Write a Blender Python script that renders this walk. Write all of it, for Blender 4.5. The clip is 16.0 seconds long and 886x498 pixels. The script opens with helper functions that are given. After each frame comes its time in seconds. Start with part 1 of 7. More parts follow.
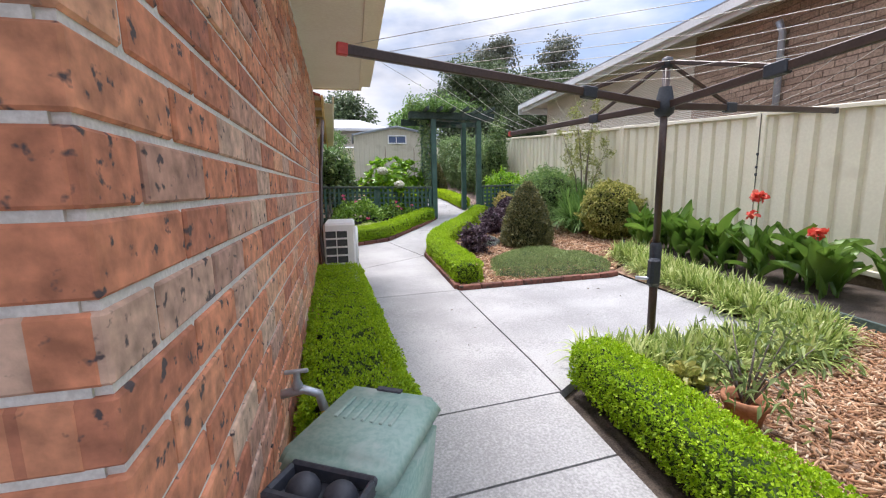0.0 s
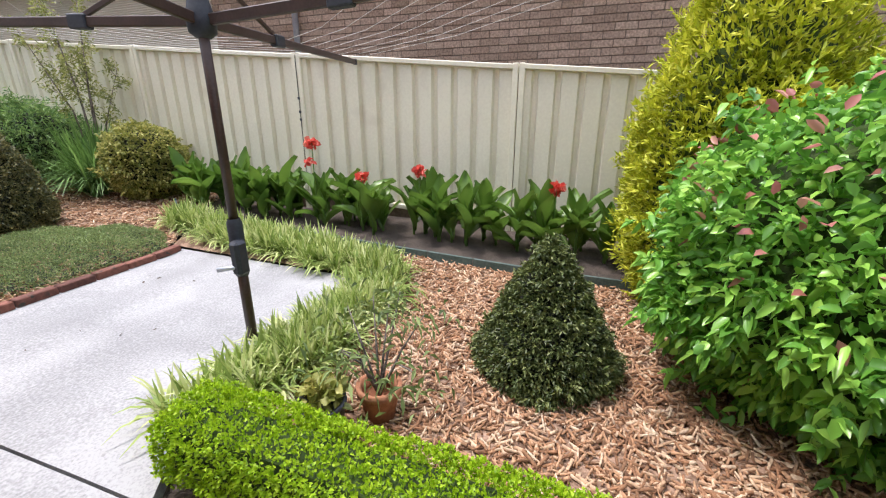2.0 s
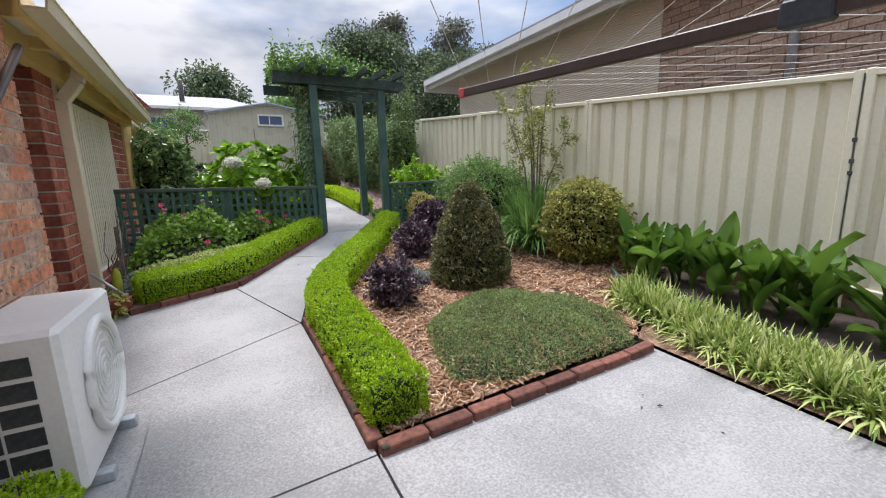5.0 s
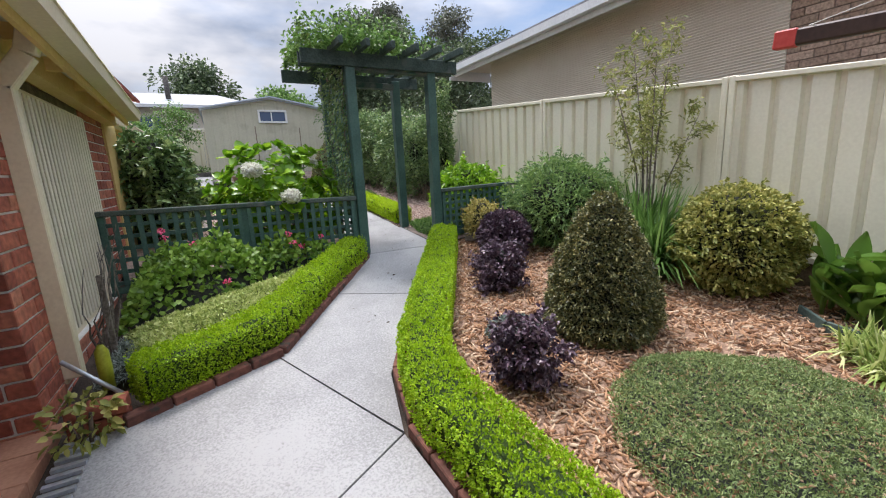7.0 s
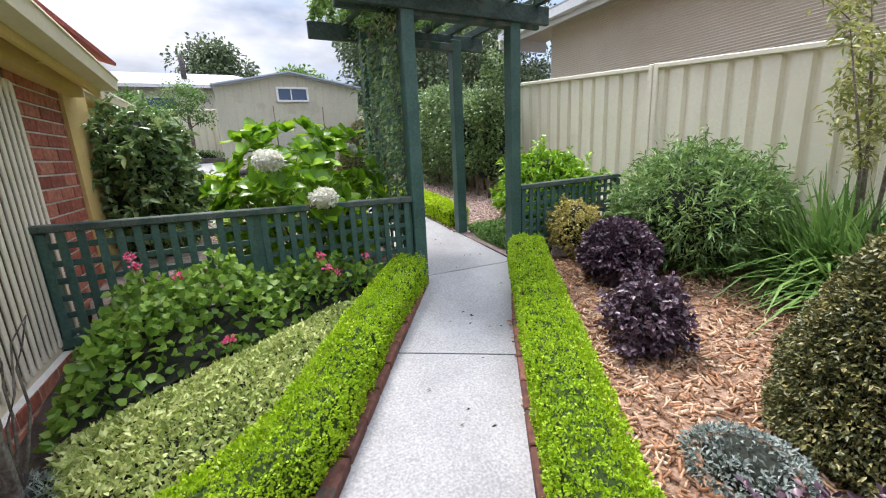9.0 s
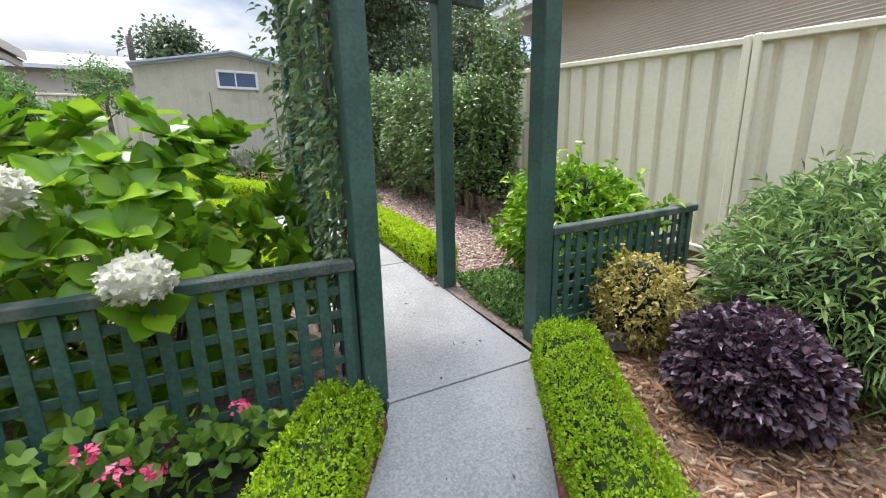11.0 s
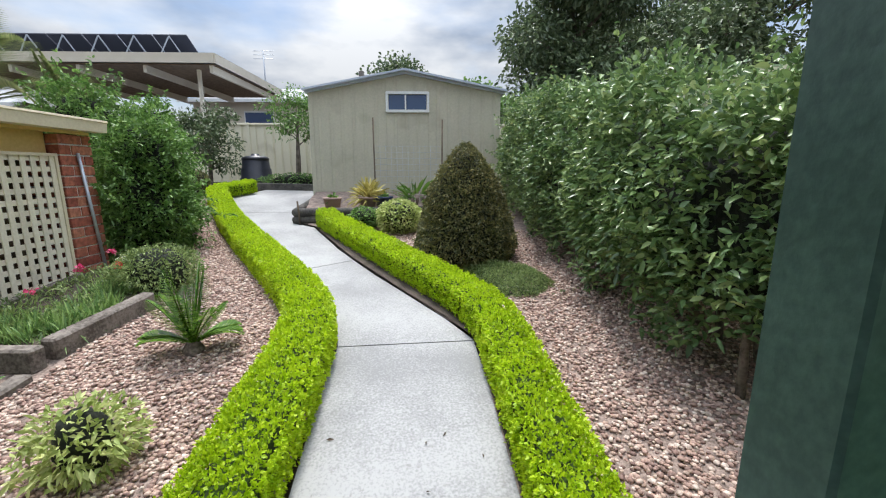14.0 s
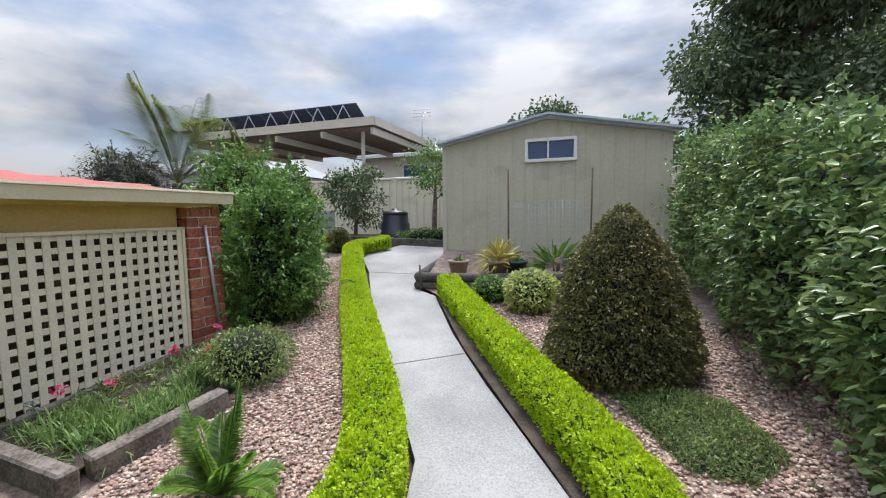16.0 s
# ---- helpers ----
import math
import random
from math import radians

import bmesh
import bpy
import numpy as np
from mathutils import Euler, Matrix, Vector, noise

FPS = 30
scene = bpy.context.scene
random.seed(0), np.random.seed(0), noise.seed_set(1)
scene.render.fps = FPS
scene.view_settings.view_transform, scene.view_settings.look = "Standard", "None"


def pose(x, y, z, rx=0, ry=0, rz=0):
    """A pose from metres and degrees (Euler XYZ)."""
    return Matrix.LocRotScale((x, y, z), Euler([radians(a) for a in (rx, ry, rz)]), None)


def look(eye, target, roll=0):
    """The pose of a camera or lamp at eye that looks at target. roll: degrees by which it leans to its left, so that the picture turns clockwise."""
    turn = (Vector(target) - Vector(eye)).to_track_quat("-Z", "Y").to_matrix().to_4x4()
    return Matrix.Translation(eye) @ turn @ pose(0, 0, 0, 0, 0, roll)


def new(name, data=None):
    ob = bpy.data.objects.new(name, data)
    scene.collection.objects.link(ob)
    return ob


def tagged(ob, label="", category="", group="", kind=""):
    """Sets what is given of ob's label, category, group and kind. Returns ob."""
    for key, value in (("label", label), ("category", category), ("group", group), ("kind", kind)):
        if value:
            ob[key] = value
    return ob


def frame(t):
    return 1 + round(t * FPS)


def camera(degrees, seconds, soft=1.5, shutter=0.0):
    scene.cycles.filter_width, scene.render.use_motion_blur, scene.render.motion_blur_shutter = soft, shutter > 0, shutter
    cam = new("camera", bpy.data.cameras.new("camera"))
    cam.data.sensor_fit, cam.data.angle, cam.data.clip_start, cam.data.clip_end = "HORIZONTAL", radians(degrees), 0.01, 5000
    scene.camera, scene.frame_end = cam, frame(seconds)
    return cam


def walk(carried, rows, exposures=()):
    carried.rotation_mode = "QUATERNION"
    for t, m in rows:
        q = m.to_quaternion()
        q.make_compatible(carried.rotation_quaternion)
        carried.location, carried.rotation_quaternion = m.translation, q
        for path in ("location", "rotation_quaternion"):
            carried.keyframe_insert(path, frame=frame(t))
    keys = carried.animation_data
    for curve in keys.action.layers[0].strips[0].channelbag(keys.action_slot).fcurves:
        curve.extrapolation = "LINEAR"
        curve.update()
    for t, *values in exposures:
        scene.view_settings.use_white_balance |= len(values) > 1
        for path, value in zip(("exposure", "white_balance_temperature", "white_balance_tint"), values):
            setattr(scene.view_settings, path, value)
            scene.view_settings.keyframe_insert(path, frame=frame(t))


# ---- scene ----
# ---- camera ----
cam = camera(95.3, 16.0, 1.15)
PATH = [
    (0, (0.452, -0.051, 1.707), (0.877, 1.88, 1.405), -1.1),
    (0.5, (0.612, 0.149, 1.722), (1.577, 1.864, 1.365), -1.1),
    (1, (0.753, 0.314, 1.737), (2.162, 1.666, 1.307), -1.1),
    (1.5, (0.866, 0.431, 1.757), (2.546, 1.372, 1.216), -0.1),
    (2, (0.895, 0.618, 1.789), (2.695, 1.236, 1.175), 0.0),
    (2.5, (0.947, 0.822, 1.779), (2.718, 1.543, 1.192), 0.6),
    (3, (1.036, 1.09, 1.802), (2.633, 2.182, 1.294), -0.7),
    (3.5, (1.073, 1.37, 1.81), (2.418, 2.783, 1.368), -1.5),
    (4, (1.06, 1.714, 1.85), (2.164, 3.333, 1.452), -2.2),
    (4.5, (1.033, 2.049, 1.864), (1.966, 3.777, 1.485), -1.8),
    (4.7, (1.054, 2.177, 1.845), (1.945, 3.929, 1.48), -1.4),
    (7, (0.786, 3.872, 1.994), (1.705, 5.604, 1.597), -3.0),
    (7.5, (0.755, 4.259, 1.998), (1.653, 5.999, 1.592), -3.2),
    (8, (0.773, 4.587, 2.051), (1.632, 6.345, 1.634), -3.0),
    (8.2, (0.793, 4.72, 2.048), (1.631, 6.485, 1.623), -3.1),
    (10.3, (1.284, 6.289, 2.091), (2.178, 8.005, 1.582), -2.0),
    (10.5, (1.379, 6.428, 2.094), (2.293, 8.135, 1.592), -1.8),
    (11, (1.654, 6.788, 2.144), (2.586, 8.493, 1.672), -1.3),
    (11.5, (1.893, 7.171, 2.218), (2.783, 8.902, 1.758), -1.1),
    (12, (2.155, 7.515, 2.270), (2.893, 9.313, 1.800), -1.7),
    (12.5, (2.315, 7.858, 2.316), (2.921, 9.706, 1.852), -0.8),
    (13, (2.403, 8.223, 2.372), (2.83, 10.125, 1.927), 0.2),
    (13.5, (2.502, 8.551, 2.402), (2.735, 10.493, 1.982), -0.2),
    (14, (2.634, 8.928, 2.428), (2.693, 10.891, 2.05), -0.0),
    (14.5, (2.673, 9.202, 2.472), (2.605, 11.169, 2.118), -0.1),
    (15, (2.652, 9.423, 2.514), (2.465, 11.389, 2.198), -0.6),
    (15.5, (2.662, 9.715, 2.569), (2.289, 11.664, 2.32), -0.5),
    (16, (2.725, 9.942, 2.655), (2.069, 11.823, 2.483), -0.6),
]
walk(cam, [(t, look(eye, target, roll)) for t, eye, target, roll in PATH], [(0, 0.90, 6500, 17), (2, 0.92, 6500, 17), (3, 0.88, 6500, 16), (4, 0.58, 6500, 15), (7, 0.66, 6500, 15), (8, 0.86, 6500, 15), (10.5, 1.04, 6500, 14), (11.5, 1.04, 6500, 11), (12.5, 0.98, 6500, 11), (13, 0.88, 6500, 10), (14, 0.66, 6500, 10), (14.5, 0.5, 6500, 11), (16, 0.48, 6500, 12)])

# ---- world, sun ----
world = bpy.data.worlds.new("sky_world")
scene.world = world
world.use_nodes = True
wn, wl = world.node_tree.nodes, world.node_tree.links
wn.clear()
w_out = wn.new("ShaderNodeOutputWorld")
w_bg = wn.new("ShaderNodeBackground")
w_sky = wn.new("ShaderNodeTexSky")
w_sky.sky_type = "NISHITA"
w_sky.sun_disc = False
w_sky.sun_elevation = radians(68.5)
w_sky.sun_rotation = radians(-9.3)
w_co = wn.new("ShaderNodeTexCoord")
w_map = wn.new("ShaderNodeMapping")
w_map.inputs["Scale"].default_value = (1.0, 1.0, 2.6)
w_no = wn.new("ShaderNodeTexNoise")
w_no.inputs["Scale"].default_value = 2.1
w_no.inputs["Detail"].default_value = 9
w_no.inputs["Roughness"].default_value = 0.52
w_cov = wn.new("ShaderNodeValToRGB")
w_cov.color_ramp.elements[0].position, w_cov.color_ramp.elements[1].position = 0.30, 0.52
w_tone = wn.new("ShaderNodeTexNoise")
w_tone.inputs["Scale"].default_value = 3.4
w_tone.inputs["Detail"].default_value = 8
w_cloud = wn.new("ShaderNodeValToRGB")
w_cloud.color_ramp.elements[0].position, w_cloud.color_ramp.elements[1].position = 0.38, 0.62
w_cloud.color_ramp.elements[0].color = (1.6, 1.95, 2.55, 1)
w_cloud.color_ramp.elements[1].color = (4.0, 4.15, 4.35, 1)
w_mix = wn.new("ShaderNodeMix")
w_mix.data_type = "RGBA"
wl.new(w_co.outputs["Generated"], w_map.inputs["Vector"])
wl.new(w_map.outputs[0], w_no.inputs["Vector"])
wl.new(w_map.outputs[0], w_tone.inputs["Vector"])
wl.new(w_no.outputs["Fac"], w_cov.inputs[0])
wl.new(w_tone.outputs["Fac"], w_cloud.inputs[0])
wl.new(w_cov.outputs[0], w_mix.inputs["Factor"])
wl.new(w_sky.outputs[0], w_mix.inputs["A"])
w_sep = wn.new("ShaderNodeSeparateXYZ")
w_up = wn.new("ShaderNodeMath")
w_up.operation = "MULTIPLY_ADD"
w_up.inputs[1].default_value, w_up.inputs[2].default_value = 4.9, 1.08
w_up.use_clamp = False
w_pos = wn.new("ShaderNodeMath")
w_pos.operation = "MAXIMUM"
w_pos.inputs[1].default_value = 0.0
w_cie = wn.new("ShaderNodeVectorMath")
w_cie.operation = "SCALE"
wl.new(w_co.outputs["Generated"], w_sep.inputs[0])
wl.new(w_sep.outputs["Z"], w_pos.inputs[0])
w_sq = wn.new("ShaderNodeMath")
w_sq.operation = "POWER"
w_sq.inputs[1].default_value = 2.0
wl.new(w_pos.outputs[0], w_sq.inputs[0])
wl.new(w_sq.outputs[0], w_up.inputs[0])
wl.new(w_cloud.outputs[0], w_cie.inputs[0])
wl.new(w_up.outputs[0], w_cie.inputs["Scale"])
wl.new(w_cie.outputs[0], w_mix.inputs["B"])
wl.new(w_mix.outputs["Result"], w_bg.inputs["Color"])
w_bg.inputs["Strength"].default_value = 0.1
wl.new(w_bg.outputs[0], w_out.inputs["Surface"])

sun_data = bpy.data.lights.new("sun", "SUN")
sun_data.energy, sun_data.angle, sun_data.color = 2.6, radians(14), (1.0, 0.97, 0.94)
sun = new("sun", sun_data)
sun.matrix_world = look((-0.8, 4.9, 12.6), (0, 0, 0))

# ---- materials ----


def nodes_of(name):
    m = bpy.data.materials.new(name)
    m.use_nodes = True
    return m, m.node_tree.nodes, m.node_tree.links, m.node_tree.nodes["Principled BSDF"]


def ramp(nodes, stops):
    r = nodes.new("ShaderNodeValToRGB")
    while len(r.color_ramp.elements) < len(stops):
        r.color_ramp.elements.new(0.5)
    for e, (p, c) in zip(r.color_ramp.elements, stops):
        e.position, e.color = p, (*c, 1)
    return r


def surface(name, dark, light, rough=0.8, scale=6.0, fine=90.0, bump=0.3, vary=0.0, metal=0.0, stain=None, depth=0.004):
    """Two scales of variation, fine relief, and a change of tone from object to object (vary)."""
    m, n, l, p = nodes_of(name)
    co = n.new("ShaderNodeTexCoord")
    a = n.new("ShaderNodeTexNoise")
    a.inputs["Scale"].default_value, a.inputs["Detail"].default_value = scale, 6
    b = n.new("ShaderNodeTexNoise")
    b.inputs["Scale"].default_value, b.inputs["Detail"].default_value = fine, 4
    l.new(co.outputs["Object"], a.inputs["Vector"])
    l.new(co.outputs["Object"], b.inputs["Vector"])
    add = n.new("ShaderNodeMath")
    add.operation = "ADD"
    half = n.new("ShaderNodeMath")
    half.operation = "MULTIPLY"
    half.inputs[1].default_value = 0.5
    l.new(a.outputs["Fac"], add.inputs[0])
    l.new(b.outputs["Fac"], add.inputs[1])
    l.new(add.outputs[0], half.inputs[0])
    r = ramp(n, [(0.41, dark), (0.59, light)])
    l.new(half.outputs[0], r.inputs[0])
    colour = r.outputs[0]
    if stain:
        s = n.new("ShaderNodeTexNoise")
        s.inputs["Scale"].default_value, s.inputs["Detail"].default_value = stain[1], 8
        l.new(co.outputs["Object"], s.inputs["Vector"])
        sr = ramp(n, [(stain[2], (0, 0, 0)), (stain[2] + 0.12, (1, 1, 1))])
        l.new(s.outputs["Fac"], sr.inputs[0])
        mx = n.new("ShaderNodeMix")
        mx.data_type = "RGBA"
        l.new(sr.outputs[0], mx.inputs["Factor"])
        l.new(colour, mx.inputs["A"])
        mx.inputs["B"].default_value = (*stain[0], 1)
        colour = mx.outputs["Result"]
    if vary:
        oi = n.new("ShaderNodeObjectInfo")
        hv = n.new("ShaderNodeHueSaturation")
        mr = n.new("ShaderNodeMapRange")
        mr.inputs["To Min"].default_value, mr.inputs["To Max"].default_value = 1 - vary, 1 + vary
        l.new(oi.outputs["Random"], mr.inputs["Value"])
        l.new(mr.outputs[0], hv.inputs["Value"])
        l.new(colour, hv.inputs["Color"])
        colour = hv.outputs[0]
    l.new(colour, p.inputs["Base Color"])
    bp = n.new("ShaderNodeBump")
    bp.inputs["Strength"].default_value, bp.inputs["Distance"].default_value = bump, depth
    l.new(half.outputs[0], bp.inputs["Height"])
    l.new(bp.outputs[0], p.inputs["Normal"])
    p.inputs["Roughness"].default_value, p.inputs["Metallic"].default_value = rough, metal
    return m


def pieces(name, stops, rough=0.85, per_object=False, fine=60.0, bump=0.4, spots=None):
    """A colour drawn from stops for every piece, with grain on it."""
    m, n, l, p = nodes_of(name)
    if per_object:
        src = n.new("ShaderNodeObjectInfo").outputs["Random"]
    else:
        src = n.new("ShaderNodeNewGeometry").outputs["Random Per Island"]
    r = ramp(n, stops)
    l.new(src, r.inputs[0])
    co = n.new("ShaderNodeTexCoord")
    b = n.new("ShaderNodeTexNoise")
    b.inputs["Scale"].default_value, b.inputs["Detail"].default_value = fine, 5
    geo = n.new("ShaderNodeNewGeometry")
    l.new(geo.outputs["Position"], b.inputs["Vector"])
    hv = n.new("ShaderNodeHueSaturation")
    mr = n.new("ShaderNodeMapRange")
    mr.inputs["From Min"].default_value, mr.inputs["From Max"].default_value = 0.3, 0.7
    mr.inputs["To Min"].default_value, mr.inputs["To Max"].default_value = 0.62, 1.36
    l.new(b.outputs["Fac"], mr.inputs["Value"])
    l.new(mr.outputs[0], hv.inputs["Value"])
    l.new(r.outputs[0], hv.inputs["Color"])
    colour = hv.outputs[0]
    if spots:
        s = n.new("ShaderNodeTexNoise")
        s.inputs["Scale"].default_value, s.inputs["Detail"].default_value = spots[1], 3
        l.new(geo.outputs["Position"], s.inputs["Vector"])
        sr = ramp(n, [(spots[2], (0, 0, 0)), (spots[2] + 0.06, (1, 1, 1))])
        l.new(s.outputs["Fac"], sr.inputs[0])
        mx = n.new("ShaderNodeMix")
        mx.data_type = "RGBA"
        l.new(sr.outputs[0], mx.inputs["Factor"])
        l.new(colour, mx.inputs["A"])
        mx.inputs["B"].default_value = (*spots[0], 1)
        colour = mx.outputs["Result"]
    l.new(colour, p.inputs["Base Color"])
    bp = n.new("ShaderNodeBump")
    bp.inputs["Strength"].default_value, bp.inputs["Distance"].default_value = bump, 0.004
    l.new(b.outputs["Fac"], bp.inputs["Height"])
    l.new(bp.outputs[0], p.inputs["Normal"])
    p.inputs["Roughness"].default_value = rough
    return m


def leafy(name, stops, rough=0.5, through_light=0.35):
    """Leaves: a tone of its own for each leaf, and some light let through."""
    m, n, l, p = nodes_of(name)
    geo = n.new("ShaderNodeNewGeometry")
    big = n.new("ShaderNodeTexNoise")
    big.inputs["Scale"].default_value = 3.5
    l.new(geo.outputs["Position"], big.inputs["Vector"])
    mth = n.new("ShaderNodeMath")
    mth.operation = "MULTIPLY_ADD"
    mth.inputs[1].default_value, mth.inputs[2].default_value = 0.65, 0.0
    l.new(geo.outputs["Random Per Island"], mth.inputs[0])
    m2 = n.new("ShaderNodeMath")
    m2.operation = "MULTIPLY_ADD"
    m2.inputs[1].default_value = 0.5
    l.new(big.outputs["Fac"], m2.inputs[0])
    l.new(mth.outputs[0], m2.inputs[2])
    r = ramp(n, stops)
    l.new(m2.outputs[0], r.inputs[0])
    l.new(r.outputs[0], p.inputs["Base Color"])
    p.inputs["Roughness"].default_value = rough
    tr = n.new("ShaderNodeBsdfTranslucent")
    l.new(r.outputs[0], tr.inputs["Color"])
    mix = n.new("ShaderNodeMixShader")
    mix.inputs[0].default_value = through_light
    l.new(p.outputs[0], mix.inputs[1])
    l.new(tr.outputs[0], mix.inputs[2])
    l.new(mix.outputs[0], n["Material Output"].inputs["Surface"])
    return m


concrete = surface("concrete", (0.222, 0.222, 0.224), (0.37, 0.37, 0.368), 0.88, 1.5, 90, 0.5, stain=((0.24, 0.235, 0.23), 34, 0.63), depth=0.003)
soil = surface("soil", (0.035, 0.026, 0.02), (0.09, 0.07, 0.055), 0.95, 8, 120, 0.8, depth=0.01)
grass_far = surface("grass_far", (0.05, 0.09, 0.03), (0.10, 0.14, 0.05), 0.95, 0.7, 30, 0.4)
mulch_base = surface("mulch_base", (0.13, 0.075, 0.045), (0.34, 0.22, 0.15), 0.95, 12, 70, 0.9, depth=0.012)
chip_mat = pieces("wood_chip", [(0.0, (0.11, 0.055, 0.028)), (0.3, (0.30, 0.150, 0.075)), (0.65, (0.45, 0.265, 0.150)), (1.0, (0.60, 0.46, 0.32))], 0.9)
gravel_base = surface("gravel_base", (0.16, 0.12, 0.10), (0.34, 0.26, 0.22), 0.95, 14, 80, 0.9, depth=0.012)
pebble_mat = pieces("pebble", [(0.0, (0.16, 0.10, 0.085)), (0.35, (0.36, 0.235, 0.19)), (0.7, (0.50, 0.36, 0.29)), (1.0, (0.66, 0.56, 0.48))], 0.8)
brick_stops = [(0.0, (0.42, 0.16, 0.10)), (0.25, (0.60, 0.24, 0.135)), (0.5, (0.64, 0.28, 0.16)), (0.72, (0.68, 0.38, 0.24)), (0.88, (0.42, 0.24, 0.19)), (1.0, (0.66, 0.46, 0.34))]
brick_mat = pieces("brick", brick_stops, 0.85, True, 28, 0.8, ((0.10, 0.075, 0.075), 38, 0.615))
brick_far_mat = pieces("brick_joined", brick_stops, 0.85, False, 28, 0.8, ((0.10, 0.075, 0.075), 38, 0.615))
red_brick = pieces("red_brick", [(0.0, (0.24, 0.06, 0.04)), (0.5, (0.40, 0.12, 0.075)), (1.0, (0.48, 0.19, 0.12))], 0.85, True, 30, 0.7)
edging_brick = pieces("edging_brick", [(0.0, (0.093, 0.037, 0.028)), (1.0, (0.205, 0.081, 0.056))], 0.9, True, 30, 0.7, ((0.050, 0.043, 0.034), 14, 0.6))
mortar = surface("mortar", (0.60, 0.58, 0.55), (0.76, 0.74, 0.71), 0.95, 10, 140, 0.6)
tan_stops = [(0.0, (0.31, 0.22, 0.155)), (0.5, (0.38, 0.275, 0.20)), (1.0, (0.46, 0.34, 0.25))]
tan_brick = pieces("tan_brick", tan_stops, 0.9, True, 40, 0.6)
tan_brick_joined = pieces("tan_brick_joined", tan_stops, 0.9, False, 40, 0.6)
tan_mortar = surface("tan_mortar", (0.17, 0.13, 0.10), (0.24, 0.19, 0.15), 0.95, 10, 100, 0.4)
fence_steel = surface("fence_steel", (0.70, 0.66, 0.51), (0.76, 0.72, 0.565), 0.5, 1.2, 40, 0.08, stain=((0.64, 0.595, 0.455), 2.2, 0.60))
cladding = surface("cladding", (0.60, 0.55, 0.45), (0.66, 0.61, 0.51), 0.7, 2, 50, 0.1)
shed_steel = surface("shed_steel", (0.44, 0.42, 0.33), (0.51, 0.485, 0.385), 0.55, 1.5, 40, 0.1, stain=((0.40, 0.375, 0.29), 2.6, 0.58))
cream_paint = surface("cream_paint", (0.72, 0.62, 0.45), (0.80, 0.70, 0.52), 0.6, 3, 50, 0.12)
yellow_paint = surface("yellow_paint", (0.72, 0.50, 0.19), (0.80, 0.57, 0.24), 0.7, 3, 50, 0.12)
lattice_cream = surface("lattice_cream", (0.78, 0.70, 0.56), (0.86, 0.78, 0.64), 0.65, 6, 60, 0.2, 0.06)
soffit_mat = surface("soffit", (0.70, 0.63, 0.50), (0.76, 0.70, 0.57), 0.7, 2, 50, 0.1)
green_timber = surface("green_timber", (0.032, 0.082, 0.067), (0.058, 0.126, 0.104), 0.5, 5, 70, 0.35, 0.12, stain=((0.10, 0.15, 0.125), 9, 0.66))
dark_beam = surface("weathered_beam", (0.016, 0.034, 0.029), (0.046, 0.075, 0.064), 0.75, 6, 60, 0.5, 0.12, stain=((0.07, 0.085, 0.075), 7, 0.6))
# slats coloured lighter than the posts to offset the shade inside the arbour
slat_green = surface("shade_lifted_green_slat", (0.08, 0.17, 0.135), (0.115, 0.225, 0.18), 0.5, 5, 70, 0.3, 0.12)
weathered_rail = surface("weathered_rail", (0.035, 0.06, 0.05), (0.11, 0.125, 0.11), 0.85, 9, 90, 0.6, stain=((0.03, 0.07, 0.055), 6, 0.52))
sleeper_mat = surface("sleeper", (0.085, 0.07, 0.058), (0.23, 0.20, 0.175), 0.9, 9, 60, 0.8, 0.12, depth=0.008)
log_mat = surface("dark_log", (0.045, 0.042, 0.04), (0.12, 0.11, 0.10), 0.9, 9, 60, 0.7, 0.1)
brown_steel = surface("brown_steel", (0.040, 0.022, 0.016), (0.060, 0.034, 0.026), 0.4, 6, 80, 0.05)
blue_black = surface("dark_plastic", (0.018, 0.022, 0.030), (0.03, 0.035, 0.045), 0.5, 6, 80, 0.1)
wire_mat = surface("line_cord", (0.62, 0.60, 0.55), (0.72, 0.70, 0.66), 0.6, 20, 90, 0.0)
red_plastic = surface("red_plastic", (0.50, 0.05, 0.04), (0.58, 0.08, 0.06), 0.45, 8, 60, 0.05)
galv = surface("galvanised", (0.42, 0.46, 0.52), (0.55, 0.59, 0.64), 0.4, 4, 60, 0.05, metal=0.6)
roof_blue = surface("pale_blue_trim", (0.40, 0.46, 0.58), (0.50, 0.56, 0.66), 0.5, 3, 40, 0.05)
white_gutter = surface("white_gutter", (0.66, 0.68, 0.68), (0.76, 0.78, 0.78), 0.5, 3, 40, 0.05)
tile_red = surface("red_roof_tile", (0.36, 0.07, 0.06), (0.48, 0.12, 0.10), 0.7, 6, 50, 0.3)
roof_grey = surface("grey_roof", (0.30, 0.31, 0.33), (0.42, 0.43, 0.45), 0.7, 3, 50, 0.2)
white_enamel = surface("white_enamel", (0.74, 0.74, 0.73), (0.80, 0.80, 0.79), 0.35, 3, 60, 0.03)
dark_void = surface("dark_fins", (0.03, 0.035, 0.04), (0.06, 0.065, 0.07), 0.6, 6, 60, 0.1)
bin_green = surface("bin_green", (0.22, 0.36, 0.31), (0.32, 0.45, 0.40), 0.5, 5, 60, 0.15, stain=((0.42, 0.50, 0.46), 7, 0.6))
bin_dark = surface("bin_dark", (0.035, 0.04, 0.055), (0.06, 0.065, 0.08), 0.55, 6, 70, 0.1)
terracotta = surface("terracotta", (0.34, 0.14, 0.07), (0.48, 0.22, 0.12), 0.85, 8, 60, 0.2)
